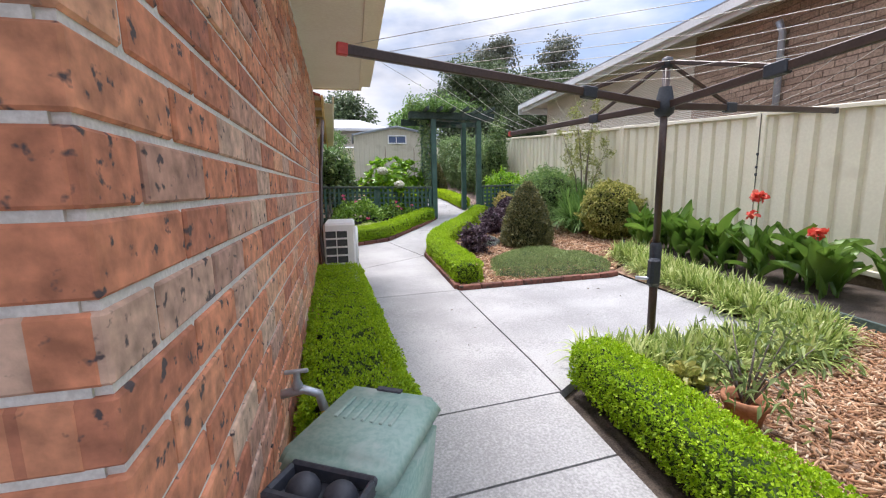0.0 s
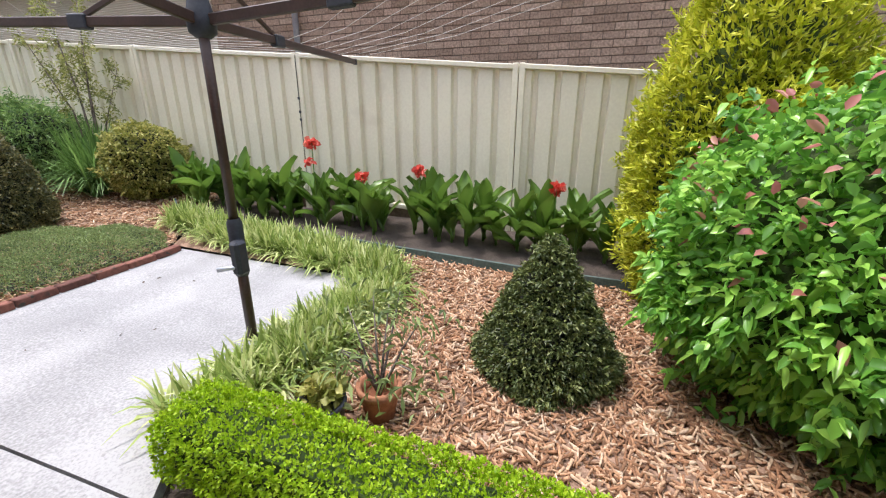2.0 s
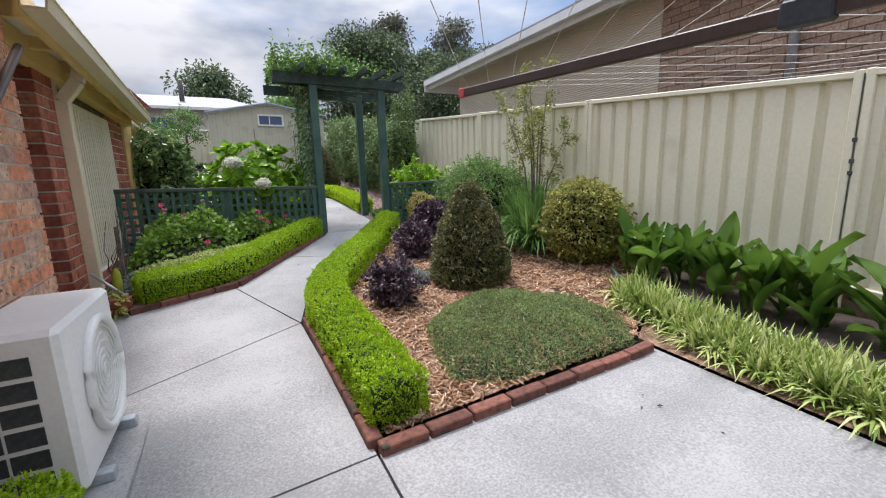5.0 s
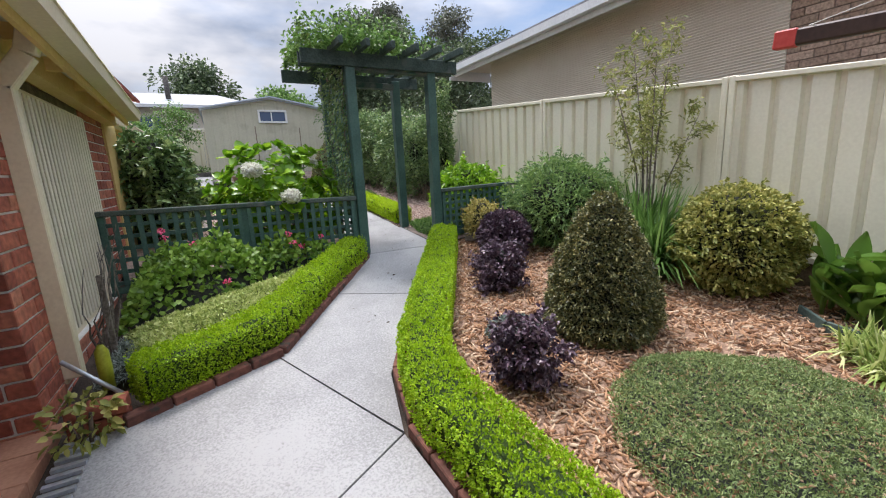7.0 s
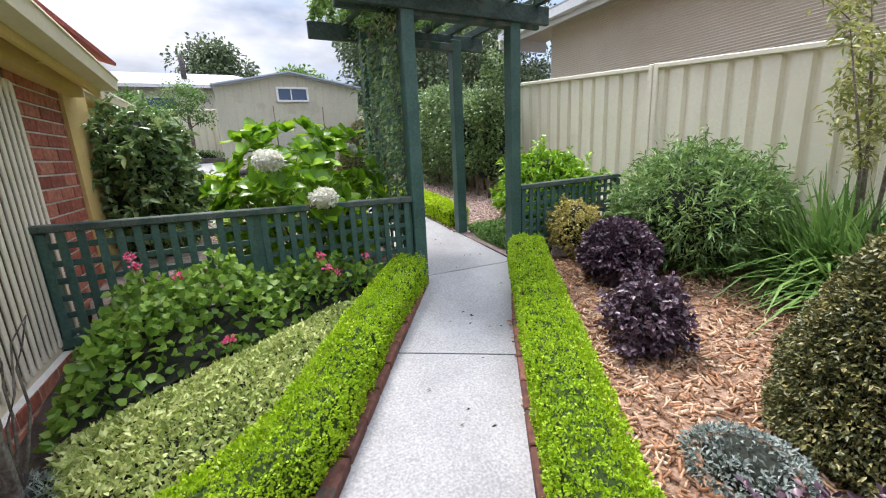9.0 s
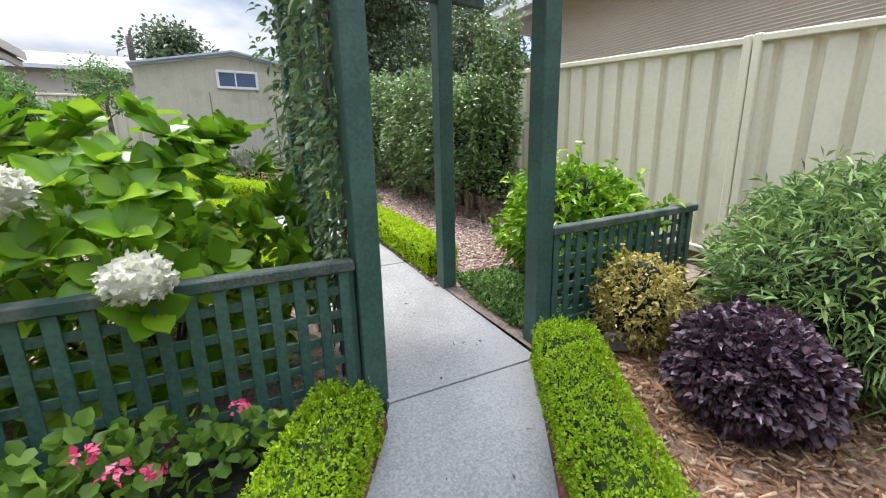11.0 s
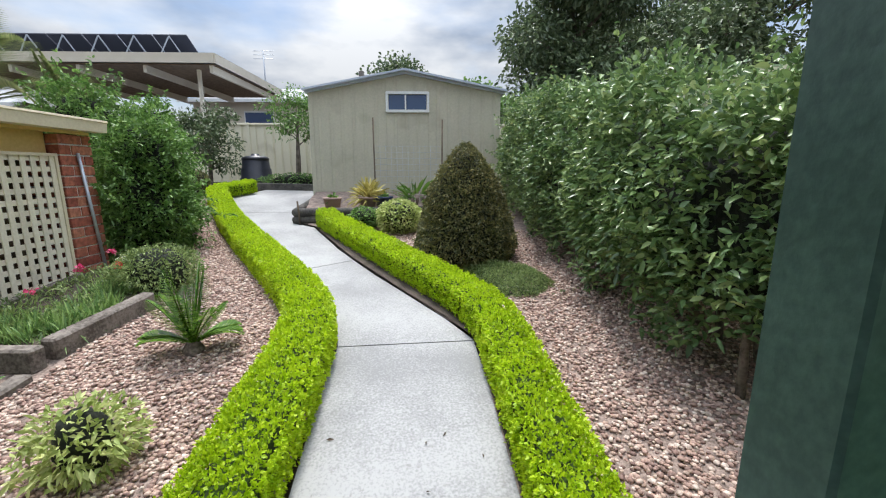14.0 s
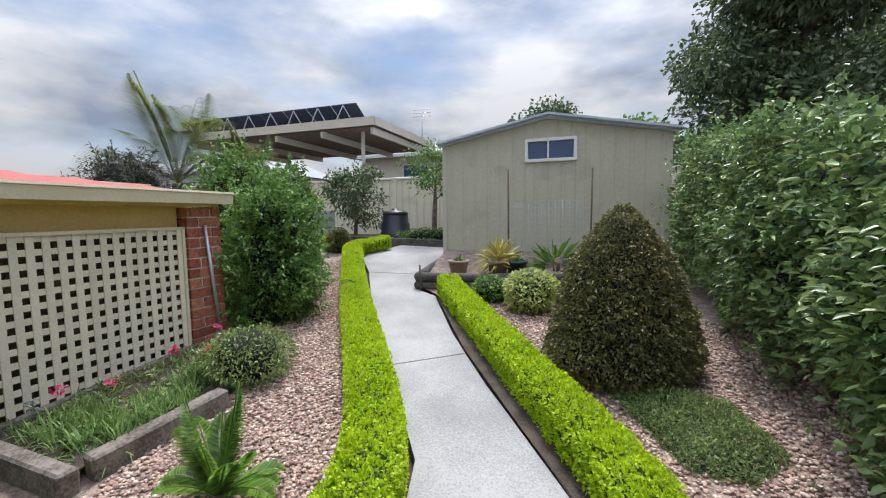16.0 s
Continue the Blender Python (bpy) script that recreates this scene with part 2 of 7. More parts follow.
terracotta_tile = surface("porch_tile", (0.40, 0.19, 0.12), (0.50, 0.26, 0.17), 0.6, 5, 60, 0.1, 0.08)
pot_pink = surface("pale_pot", (0.32, 0.22, 0.19), (0.42, 0.30, 0.26), 0.7, 6, 60, 0.1)
pot_navy = surface("navy_pot", (0.02, 0.03, 0.07), (0.03, 0.045, 0.10), 0.35, 6, 60, 0.05)
compost_plastic = surface("compost_plastic", (0.012, 0.014, 0.025), (0.022, 0.025, 0.04), 0.4, 6, 60, 0.1)
edging_plastic = surface("edging_plastic", (0.05, 0.085, 0.075), (0.09, 0.13, 0.115), 0.7, 8, 60, 0.2)
timber_shade_brown = surface("plinth_and_shade_brown", (0.10, 0.07, 0.045), (0.20, 0.14, 0.09), 0.9, 8, 60, 0.5)
bark = surface("bark", (0.10, 0.08, 0.065), (0.24, 0.20, 0.17), 0.95, 10, 60, 0.9, depth=0.01)
twig_mat = surface("twig", (0.07, 0.05, 0.035), (0.14, 0.10, 0.07), 0.9, 10, 60, 0.4)
# dark core colours stand in for the shade inside hedges and shrubs
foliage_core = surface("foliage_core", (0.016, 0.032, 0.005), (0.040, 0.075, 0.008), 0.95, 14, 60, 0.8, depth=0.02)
core_dark = surface("foliage_core_shade", (0.008, 0.011, 0.007), (0.018, 0.022, 0.013), 0.95, 14, 60, 0.8, depth=0.02)
glass_mat, gn, gl_, gp = nodes_of("window_glass")
# blue in the base colour stands in for sky reflected by the panes
gp.inputs["Base Color"].default_value = (0.06, 0.095, 0.18, 1)
gp.inputs["Roughness"].default_value = 0.08
solar_mat, sn_, sl_, sp_ = nodes_of("solar_cell")
sp_.inputs["Base Color"].default_value = (0.035, 0.04, 0.06, 1)
sp_.inputs["Roughness"].default_value = 0.7

hedge_leaf = leafy("hedge_leaf", [(0.1, (0.11, 0.22, 0.006)), (0.5, (0.31, 0.50, 0.010)), (0.95, (0.52, 0.70, 0.03))], 0.5, 0.45)
lime_leaf = leafy("lime_hedge_leaf", [(0.1, (0.15, 0.27, 0.006)), (0.5, (0.42, 0.60, 0.010)), (0.95, (0.64, 0.78, 0.03))], 0.5, 0.45)
cone_leaf = leafy("cone_leaf", [(0.1, (0.045, 0.052, 0.024)), (0.5, (0.115, 0.132, 0.050)), (0.95, (0.36, 0.31, 0.11))], 0.42, 0.2)
cone_green = leafy("cone_green_leaf", [(0.1, (0.036, 0.054, 0.016)), (0.55, (0.095, 0.13, 0.036)), (0.95, (0.23, 0.26, 0.08))], 0.45, 0.2)
varieg_leaf = leafy("variegated_leaf", [(0.1, (0.08, 0.11, 0.025)), (0.5, (0.28, 0.30, 0.065)), (0.95, (0.66, 0.60, 0.20))], 0.5, 0.3)
gold_leaf = leafy("gold_leaf", [(0.1, (0.16, 0.15, 0.03)), (0.5, (0.42, 0.36, 0.09)), (0.95, (0.66, 0.58, 0.22))], 0.5, 0.3)
purple_leaf = leafy("purple_leaf", [(0.1, (0.030, 0.018, 0.028)), (0.55, (0.088, 0.052, 0.078)), (0.95, (0.25, 0.17, 0.20))], 0.34, 0.15)
olean_leaf = leafy("oleander_leaf", [(0.1, (0.05, 0.11, 0.034)), (0.52, (0.15, 0.27, 0.080)), (0.95, (0.36, 0.50, 0.16))], 0.5, 0.3)
dark_gloss = leafy("dark_gloss_leaf", [(0.1, (0.045, 0.090, 0.032)), (0.5, (0.14, 0.235, 0.085)), (0.8, (0.27, 0.38, 0.14)), (0.95, (0.42, 0.50, 0.20))], 0.29, 0.25)
bright_leaf = leafy("bright_leaf", [(0.1, (0.045, 0.13, 0.008)), (0.5, (0.17, 0.36, 0.018)), (0.95, (0.40, 0.62, 0.04))], 0.32, 0.35)
mid_leaf = leafy("mid_leaf", [(0.1, (0.045, 0.105, 0.022)), (0.55, (0.120, 0.239, 0.053)), (0.95, (0.269, 0.434, 0.120))], 0.45, 0.35)
canna_leaf = leafy("canna_leaf", [(0.1, (0.040, 0.10, 0.014)), (0.55, (0.095, 0.20, 0.030)), (0.95, (0.25, 0.39, 0.06))], 0.34, 0.35)
liriope_leaf = leafy("liriope_leaf", [(0.1, (0.10, 0.17, 0.03)), (0.45, (0.25, 0.35, 0.07)), (0.75, (0.50, 0.56, 0.20)), (1.0, (0.76, 0.76, 0.44))], 0.5, 0.3)
prost_leaf = leafy("prostrate_leaf", [(0.1, (0.075, 0.115, 0.040)), (0.55, (0.185, 0.265, 0.085)), (0.95, (0.38, 0.46, 0.18))], 0.6, 0.25)
silver_leaf = leafy("silver_leaf", [(0.1, (0.12, 0.16, 0.13)), (0.55, (0.22, 0.27, 0.24)), (0.95, (0.36, 0.40, 0.37))], 0.7, 0.2)
thuja_leaf = leafy("thuja_leaf", [(0.1, (0.15, 0.20, 0.011)), (0.5, (0.42, 0.47, 0.022)), (0.95, (0.76, 0.74, 0.08))], 0.55, 0.35)
nandina_leaf = leafy("nandina_leaf", [(0.1, (0.056, 0.168, 0.028)), (0.55, (0.168, 0.411, 0.056)), (0.95, (0.448, 0.747, 0.131))], 0.3, 0.4)
pale_leaf = leafy("pale_groundcover_leaf", [(0.1, (0.14, 0.21, 0.05)), (0.5, (0.40, 0.49, 0.14)), (0.95, (0.70, 0.73, 0.34))], 0.6, 0.3)
tree_leaf = leafy("tree_leaf", [(0.1, (0.031, 0.055, 0.023)), (0.55, (0.087, 0.133, 0.059)), (0.95, (0.215, 0.274, 0.137))], 0.45, 0.25)
gum_leaf = leafy("gum_leaf", [(0.1, (0.06, 0.07, 0.05)), (0.55, (0.13, 0.145, 0.10)), (0.95, (0.24, 0.25, 0.19))], 0.5, 0.25)
palm_leaf = leafy("palm_leaf", [(0.1, (0.10, 0.15, 0.05)), (0.55, (0.22, 0.27, 0.10)), (0.95, (0.36, 0.38, 0.18))], 0.5, 0.35)
pink_leaf = leafy("pink_tip_leaf", [(0.1, (0.38, 0.10, 0.10)), (0.55, (0.55, 0.20, 0.18)), (0.95, (0.62, 0.32, 0.24))], 0.45, 0.4)
vine_leaf = leafy("vine_leaf", [(0.1, (0.07, 0.13, 0.05)), (0.55, (0.18, 0.28, 0.12)), (0.95, (0.36, 0.47, 0.22))], 0.26, 0.4)
geranium_leaf = leafy("geranium_leaf", [(0.1, (0.057, 0.127, 0.017)), (0.55, (0.161, 0.299, 0.040)), (0.95, (0.322, 0.483, 0.092))], 0.5, 0.35)
red_petal = leafy("red_petal", [(0.1, (0.55, 0.05, 0.04)), (0.55, (0.75, 0.11, 0.08)), (0.95, (0.82, 0.30, 0.20))], 0.5, 0.4)
pink_petal = leafy("pink_petal", [(0.1, (0.55, 0.03, 0.12)), (0.55, (0.76, 0.07, 0.22)), (0.95, (0.82, 0.28, 0.42))], 0.5, 0.4)
white_petal = leafy("white_petal", [(0.1, (0.54, 0.57, 0.42)), (0.55, (0.76, 0.76, 0.65)), (0.95, (0.84, 0.83, 0.77))], 0.6, 0.35)

# ---- building helpers ----
rng = np.random.default_rng(7)
KNOT_Y = [-80, -6, 0, 2.2, 4, 5.6, 7.5, 8.3, 9.65, 11.1, 13, 14.2, 14.7, 16, 17.3, 24, 90]
KNOT_Z = [0.3, 0.40, 0.51, 0.60, 0.645, 0.76, 0.95, 1.06, 1.215, 1.36, 1.53, 1.64, 1.70, 1.98, 2.12, 2.4, 2.6]


def g(x, y):
    """Height of the sloping ground."""
    return np.interp(y, KNOT_Y, KNOT_Z) + 0.1 * np.clip(np.asarray(x) - 3.3, 0, 1.6)


def house_x(y):
    """Face of the house wall, which runs a little askew."""
    return 0.205 - 0.031 * (y - 0.40)


def thing(name, base, label, category, group="", kind=""):
    ob = new(name)
    ob.location = base
    ob.empty_display_size = 0.1
    return tagged(ob, label, category, group, kind)


def world_of(ob):
    m = ob.matrix_basis.copy()
    while ob.parent:
        ob = ob.parent
        m = ob.matrix_basis @ m
    return m


def place(name, mesh, material, parent=None, m=None, label=""):
    """Links a mesh, whose world pose is m, under parent."""
    if not mesh.materials:
        mesh.materials.append(material)
    ob = new(name, mesh)
    m = m or Matrix.Identity(4)
    if parent:
        ob.parent = parent
        m = world_of(parent).inverted() @ m
    ob.matrix_basis = m
    if label:
        ob["label"] = label
    return ob


def mesh_of(name, verts, faces, smooth=False):
    me = bpy.data.meshes.new(name)
    me.from_pydata([tuple(v) for v in verts], [], faces)
    if smooth:
        me.polygons.foreach_set("use_smooth", [True] * len(me.polygons))
    me.update()
    return me


def tri_mesh(name, verts, tris, smooth=False):
    verts, tris = np.asarray(verts, np.float32), np.asarray(tris, np.int32)
    me = bpy.data.meshes.new(name)
    me.vertices.add(len(verts))
    me.vertices.foreach_set("co", verts.ravel())
    me.loops.add(tris.size)
    me.loops.foreach_set("vertex_index", tris.ravel())
    me.polygons.add(len(tris))
    me.polygons.foreach_set("loop_start", np.arange(0, tris.size, 3, dtype=np.int32))
    if smooth:
        me.polygons.foreach_set("use_smooth", np.ones(len(tris), bool))
    me.update(calc_edges=True)
    return me


def bm_mesh(name, bm, smooth=False):
    me = bpy.data.meshes.new(name)
    bm.to_mesh(me)
    bm.free()
    if smooth:
        me.polygons.foreach_set("use_smooth", [True] * len(me.polygons))
    return me


BOXES = {}


def box_mesh(sx, sy, sz, material, bevel=0.0):
    """A centred box, with worn edges where bevel is given; alike boxes share one mesh."""
    key = (round(sx, 3), round(sy, 3), round(sz, 3), material.name, bevel)
    if key not in BOXES:
        bm = bmesh.new()
        bmesh.ops.create_cube(bm, size=1)
        bmesh.ops.scale(bm, vec=(sx, sy, sz), verts=bm.verts)
        if bevel:
            bmesh.ops.bevel(bm, geom=bm.edges[:], offset=bevel, segments=1, affect="EDGES")
        BOXES[key] = bm_mesh("box", bm)
        BOXES[key].materials.append(material)
    return BOXES[key]


def box(name, x0, x1, y0, y1, z0, z1, material, parent=None, bevel=0.0, label="", rz=0.0):
    me = box_mesh(abs(x1 - x0), abs(y1 - y0), abs(z1 - z0), material, bevel)
    return place(name, me, material, parent, pose((x0 + x1) / 2, (y0 + y1) / 2, (z0 + z1) / 2, 0, 0, rz), label)


def bar(name, p, q, w, h, material, parent=None, bevel=0.0, label="", roll=0.0):
    """A box from p to q, w wide and h high across."""
    p, q = Vector(p), Vector(q)
    d = q - p
    turn = d.to_track_quat("X", "Z").to_matrix().to_4x4()
    me = box_mesh(d.length, w, h, material, bevel)
    return place(name, me, material, parent, Matrix.Translation((p + q) / 2) @ turn @ pose(0, 0, 0, roll), label)


def sweep(pts, radii, n=10, caps=True):
    """Verts and faces of a tube through pts."""
    pts = [Vector(p) for p in pts]
    if isinstance(radii, (int, float)):
        radii = [radii] * len(pts)
    verts, faces = [], []
    up = Vector((0, 0, 1))
    for i, p in enumerate(pts):
        d = (pts[min(i + 1, len(pts) - 1)] - pts[max(i - 1, 0)]).normalized()
        a = d.cross(up if abs(d.z) < 0.95 else Vector((1, 0, 0))).normalized()
        b = d.cross(a)
        for k in range(n):
            an = 2 * math.pi * k / n
            verts.append(p + (a * math.cos(an) + b * math.sin(an)) * radii[i])
    for i in range(len(pts) - 1):
        for k in range(n):
            faces.append((i * n + k, i * n + (k + 1) % n, (i + 1) * n + (k + 1) % n, (i + 1) * n + k))
    if caps:
        faces.append(tuple(range(n))[::-1])
        faces.append(tuple((len(pts) - 1) * n + k for k in range(n)))
    return verts, faces


def join(lists):
    verts, faces = [], []
    for v, f in lists:
        o = len(verts)
        verts += list(v)
        faces += [tuple(i + o for i in t) for t in f]
    return verts, faces


def tube(name, pts, radii, material, parent=None, n=10, label=""):
    v, f = sweep(pts, radii, n)
    return place(name, mesh_of(name, v, f, True), material, parent, None, label)


def lathe(name, x, y, z, profile, material, parent=None, n=24, label=""):
    verts, faces = [], []
    for r, h in profile:
        for k in range(n):
            a = 2 * math.pi * k / n
            verts.append((x + r * math.cos(a), y + r * math.sin(a), z + h))
    for i in range(len(profile) - 1):
        for k in range(n):
            faces.append((i * n + k, i * n + (k + 1) % n, (i + 1) * n + (k + 1) % n, (i + 1) * n + k))
    faces.append(tuple(range(n))[::-1])
    return place(name, mesh_of(name, verts, faces, True), material, parent, None, label)


def draped(name, outline, material, lift, thick=0.0, parent=None, kind="structure", category="", label=""):
    """A plan outline laid on the slope, cut where the slope bends; thick gives it sides."""
    bm = bmesh.new()
    bm.faces.new([bm.verts.new((x, y, 0)) for x, y in outline])
    ys = [y for _, y in outline]
    for k in KNOT_Y:
        if min(ys) < k < max(ys):
            bmesh.ops.bisect_plane(bm, geom=bm.verts[:] + bm.edges[:] + bm.faces[:], plane_co=(0, k, 0), plane_no=(0, 1, 0))
    xs = [x for x, _ in outline]
    if min(xs) < 3.3 < max(xs):
        bmesh.ops.bisect_plane(bm, geom=bm.verts[:] + bm.edges[:] + bm.faces[:], plane_co=(3.3, 0, 0), plane_no=(1, 0, 0))
    for v in bm.verts:
        v.co.z = float(g(v.co.x, v.co.y)) + lift
    bmesh.ops.recalc_face_normals(bm, faces=bm.faces[:])
    for f in bm.faces:
        if f.normal.z < 0:
            f.normal_flip()
    if thick:
        top = bm.faces[:]
        ret = bmesh.ops.extrude_face_region(bm, geom=top)
        for v in [e for e in ret["geom"] if isinstance(e, bmesh.types.BMVert)]:
            v.co.z -= thick
        bmesh.ops.recalc_face_normals(bm, faces=bm.faces[:])
    bmesh.ops.triangulate(bm, faces=bm.faces[:])
    ob = place(name, bm_mesh(name, bm), material, parent)
    if not parent:
        tagged(ob, label, category, "", kind)
    return ob


def inside(px, py, poly):
    """Which of the points lie inside the plan outline."""
    hit = np.zeros(len(px), bool)
    n = len(poly)
    for i in range(n):
        (x1, y1), (x2, y2) = poly[i], poly[(i + 1) % n]
        cross = (y1 > py) != (y2 > py)
        hit ^= cross & (px < (x2 - x1) * (py - y1) / (y2 - y1 + 1e-12) + x1)
    return hit


def scatter(poly, n):
    """n points at random inside a plan outline."""
    p = np.array(poly)
    lo, hi = p.min(0), p.max(0)
    got = np.zeros((0, 2))
    while len(got) < n:
        q = rng.uniform(lo, hi, (n * 2, 2))
        got = np.vstack([got, q[inside(q[:, 0], q[:, 1], poly)]])
    return got[:n]


def unit(v):
    return v / np.maximum(np.linalg.norm(v, axis=-1, keepdims=True), 1e-9)


def leaf_mesh(name, at, out, length, width, droop=0.25, spread=0.7, fold=0.25):
    """Leaves: folded blades that start at the points and reach outwards, each at its own turn; larger ones are rounder."""
    n = len(at)
    d = unit(unit(out) + rng.normal(0, spread, (n, 3)))
    side = unit(np.cross(d, unit(rng.normal(0, 1, (n, 3)) + np.array([0, 0, 1.2]))))
    nrm = np.cross(side, d)
    ln = (length * rng.uniform(0.65, 1.3, n))[:, None]
    wd = (width * rng.uniform(0.7, 1.2, n))[:, None]
    dz = np.array([0, 0, -1.0])
    tip = at + d * ln + dz * ln * droop
    o = np.arange(n)[:, None]
    if length < 0.03 or width < 0.02:
        mid = at + d * ln * 0.45
        a = mid + side * wd * 0.5 + nrm * wd * fold
        b = mid - side * wd * 0.5 + nrm * wd * fold
        verts = np.stack([at, a, tip, b], 1).reshape(-1, 3)
        tris = np.concatenate([o * 4 + np.array([[0, 1, 2]]), o * 4 + np.array([[0, 2, 3]])], 1).reshape(-1, 3)
        return tri_mesh(name, verts, tris)
    m1, m2 = at + d * ln * 0.28 + dz * ln * droop * 0.1, at + d * ln * 0.68 + dz * ln * droop * 0.45
    w1, w2, f = side * wd * 0.45, side * wd * 0.42, nrm * wd * fold
    verts = np.stack([at, m1 + w1 + f, m2 + w2 + f, tip, m2 - w2 + f, m1 - w1 + f, m2], 1).reshape(-1, 3)
    fan = np.array([[6, 0, 1], [6, 1, 2], [6, 2, 3], [6, 3, 4], [6, 4, 5], [6, 5, 0]])
    return tri_mesh(name, verts, (o[:, :, None] * 7 + fan[None]).reshape(-1, 3))


def lumps(p, scale, amount, seed=0.0):
    """A cheap smooth unevenness in 3D."""
    s = scale
    return amount * (np.sin(p[:, 0] * s * 1.7 + seed) * np.sin(p[:, 1] * s * 1.3 + 2.1 * seed + 1) + np.sin(p[:, 2] * s * 2.1 + p[:, 0] * s + seed * 3) * 0.7) * 0.6


def hedge(label, line, width, height, n_per_m=14500, leaf=0.0135, material=None, group="clipped box hedges", seed=1.0):
    """A clipped hedge along a plan line: stems, a core coloured dark for inner shade and a skin of small leaves."""
    line = np.array(line, float)
    seg = np.linalg.norm(np.diff(line, axis=0), axis=1)
    cum = np.concatenate([[0], np.cumsum(seg)])
    total = cum[-1]

    def along(s):
        x, y = np.interp(s, cum, line[:, 0]), np.interp(s, cum, line[:, 1])
        e = 0.14
        x0, y0 = np.interp(s - e, cum, line[:, 0]), np.interp(s - e, cum, line[:, 1])
        x1, y1 = np.interp(s + e, cum, line[:, 0]), np.interp(s + e, cum, line[:, 1])
        t = unit(np.stack([x1 - x0, y1 - y0], -1))
        return (x + x0 + x1) / 3, (y + y0 + y1) / 3, t

    base = (line[0][0], line[0][1], float(g(*line[0])))
    top = thing("box_hedge", base, label, "hedge", group)
    m = max(6, int(total / 0.08))
    s = np.linspace(0, total, m)
    x, y, t = along(s)
    ring = [(-0.36, 0.06), (-0.40, 0.55), (-0.33, 0.82), (0, 0.86), (0.33, 0.82), (0.40, 0.55), (0.36, 0.06)]
    verts, faces = [], []
    for i in range(m):
        for a, h in ring:
            w = width * (0.92 + 0.05 * math.sin(s[i] * 7 + seed))
            px, py = x[i] - t[i][1] * a * w, y[i] + t[i][0] * a * w
            verts.append((px, py, float(g(x[i], y[i])) + h * height * 0.97))
    k = len(ring)
    for i in range(m - 1):
        for j in range(k - 1):
            faces.append((i * k + j, i * k + j + 1, (i + 1) * k + j + 1, (i + 1) * k + j))
    faces += [tuple(range(k)), tuple((m - 1) * k + j for j in range(k))[::-1]]
    place("shade_core", mesh_of("shade_core", verts, faces), foliage_core, top)
    n = int(n_per_m * total)
    s = rng.uniform(-0.02, total + 0.02, n)
    ends = rng.random(n) < 0.5 * width / total
    s = np.where(ends, np.where(rng.random(n) < 0.5, -0.02, total + 0.02), s)
    x, y, t = along(np.clip(s, 0, total))
    per = rng.uniform(0, 2 * height + width, n)
    lo, hi = per < height, per > height + width
    a = np.where(lo, -0.5, np.where(hi, 0.5, (per - height) / width - 0.5))
    a = np.where(ends, rng.uniform(-0.5, 0.5, n), a)
    h = np.where(lo, per / height, np.where(hi, (2 * height + width - per) / height, 1.0))
    h = np.where(ends, rng.uniform(0.05, 1, n), h)
    h = np.where(lo | hi | ends, np.maximum(h, rng.uniform(0.08, 0.3, n)), h)
    corner = np.clip(np.abs(a) - 0.38, 0, 1) / 0.12 * np.clip(h - 0.8, 0, 1) / 0.2
    nx, ny = -t[:, 1], t[:, 0]
    cell = (np.floor(np.where(ends, a * width, s) / 0.026) * 4096 + np.floor(np.where(ends, h * height, per) / 0.026) + ends * 1e7).astype(np.int64)
    _, cell = np.unique(cell, return_inverse=True)
    proud = rng.uniform(-0.024, 0.020, cell.max() + 1)[cell.ravel()]
    deep = rng.uniform(-0.014, 0.012, n) + proud
    p = np.stack([x, y, np.zeros(n)], 1)
    wob = 1 + lumps(np.stack([x, y, h], 1), 9, 0.05, seed)
    p[:, 0] += nx * (a * width * wob * (1 - 0.1 * corner) + np.sign(a) * (np.abs(a) > 0.45) * proud * 0.8) + t[:, 0] * np.where(ends, np.sign(s - total / 2) * 0.02, 0)
    p[:, 1] += ny * (a * width * wob * (1 - 0.1 * corner) + np.sign(a) * (np.abs(a) > 0.45) * proud * 0.8) + t[:, 1] * np.where(ends, np.sign(s - total / 2) * 0.02, 0)
    p[:, 2] = g(x, y) + h * height * (1 - 0.09 * corner) * (1 + lumps(np.stack([x, y, h * 0], 1), 13, 0.04, seed + 1)) + lumps(p, 47, 0.006, seed) + np.where(np.abs(a) > 0.45, deep - proud * 0.6, deep)
    out = np.stack([nx * np.sign(a) * (np.abs(a) > 0.45), ny * np.sign(a) * (np.abs(a) > 0.45), np.where(np.abs(a) > 0.45, 0.35, 1.0)], 1)
    place("foliage", leaf_mesh("foliage", p, out, leaf * 1.1, leaf * 0.8, 0.0, 0.7), material or hedge_leaf, top)
    stems = []
    for i in range(int(total / 0.18)):
        sx, sy, _ = along(np.array([0.09 + i * 0.18]))
        z = float(g(sx[0], sy[0]))
        stems.append(sweep([(sx[0], sy[0], z - 0.03), (sx[0] + rng.uniform(-0.03, 0.03), sy[0], z + height * 0.5)], 0.009, 5))
    v, f = join(stems)
    place("stem", mesh_of("stem", v, f), twig_mat, top)
    return top


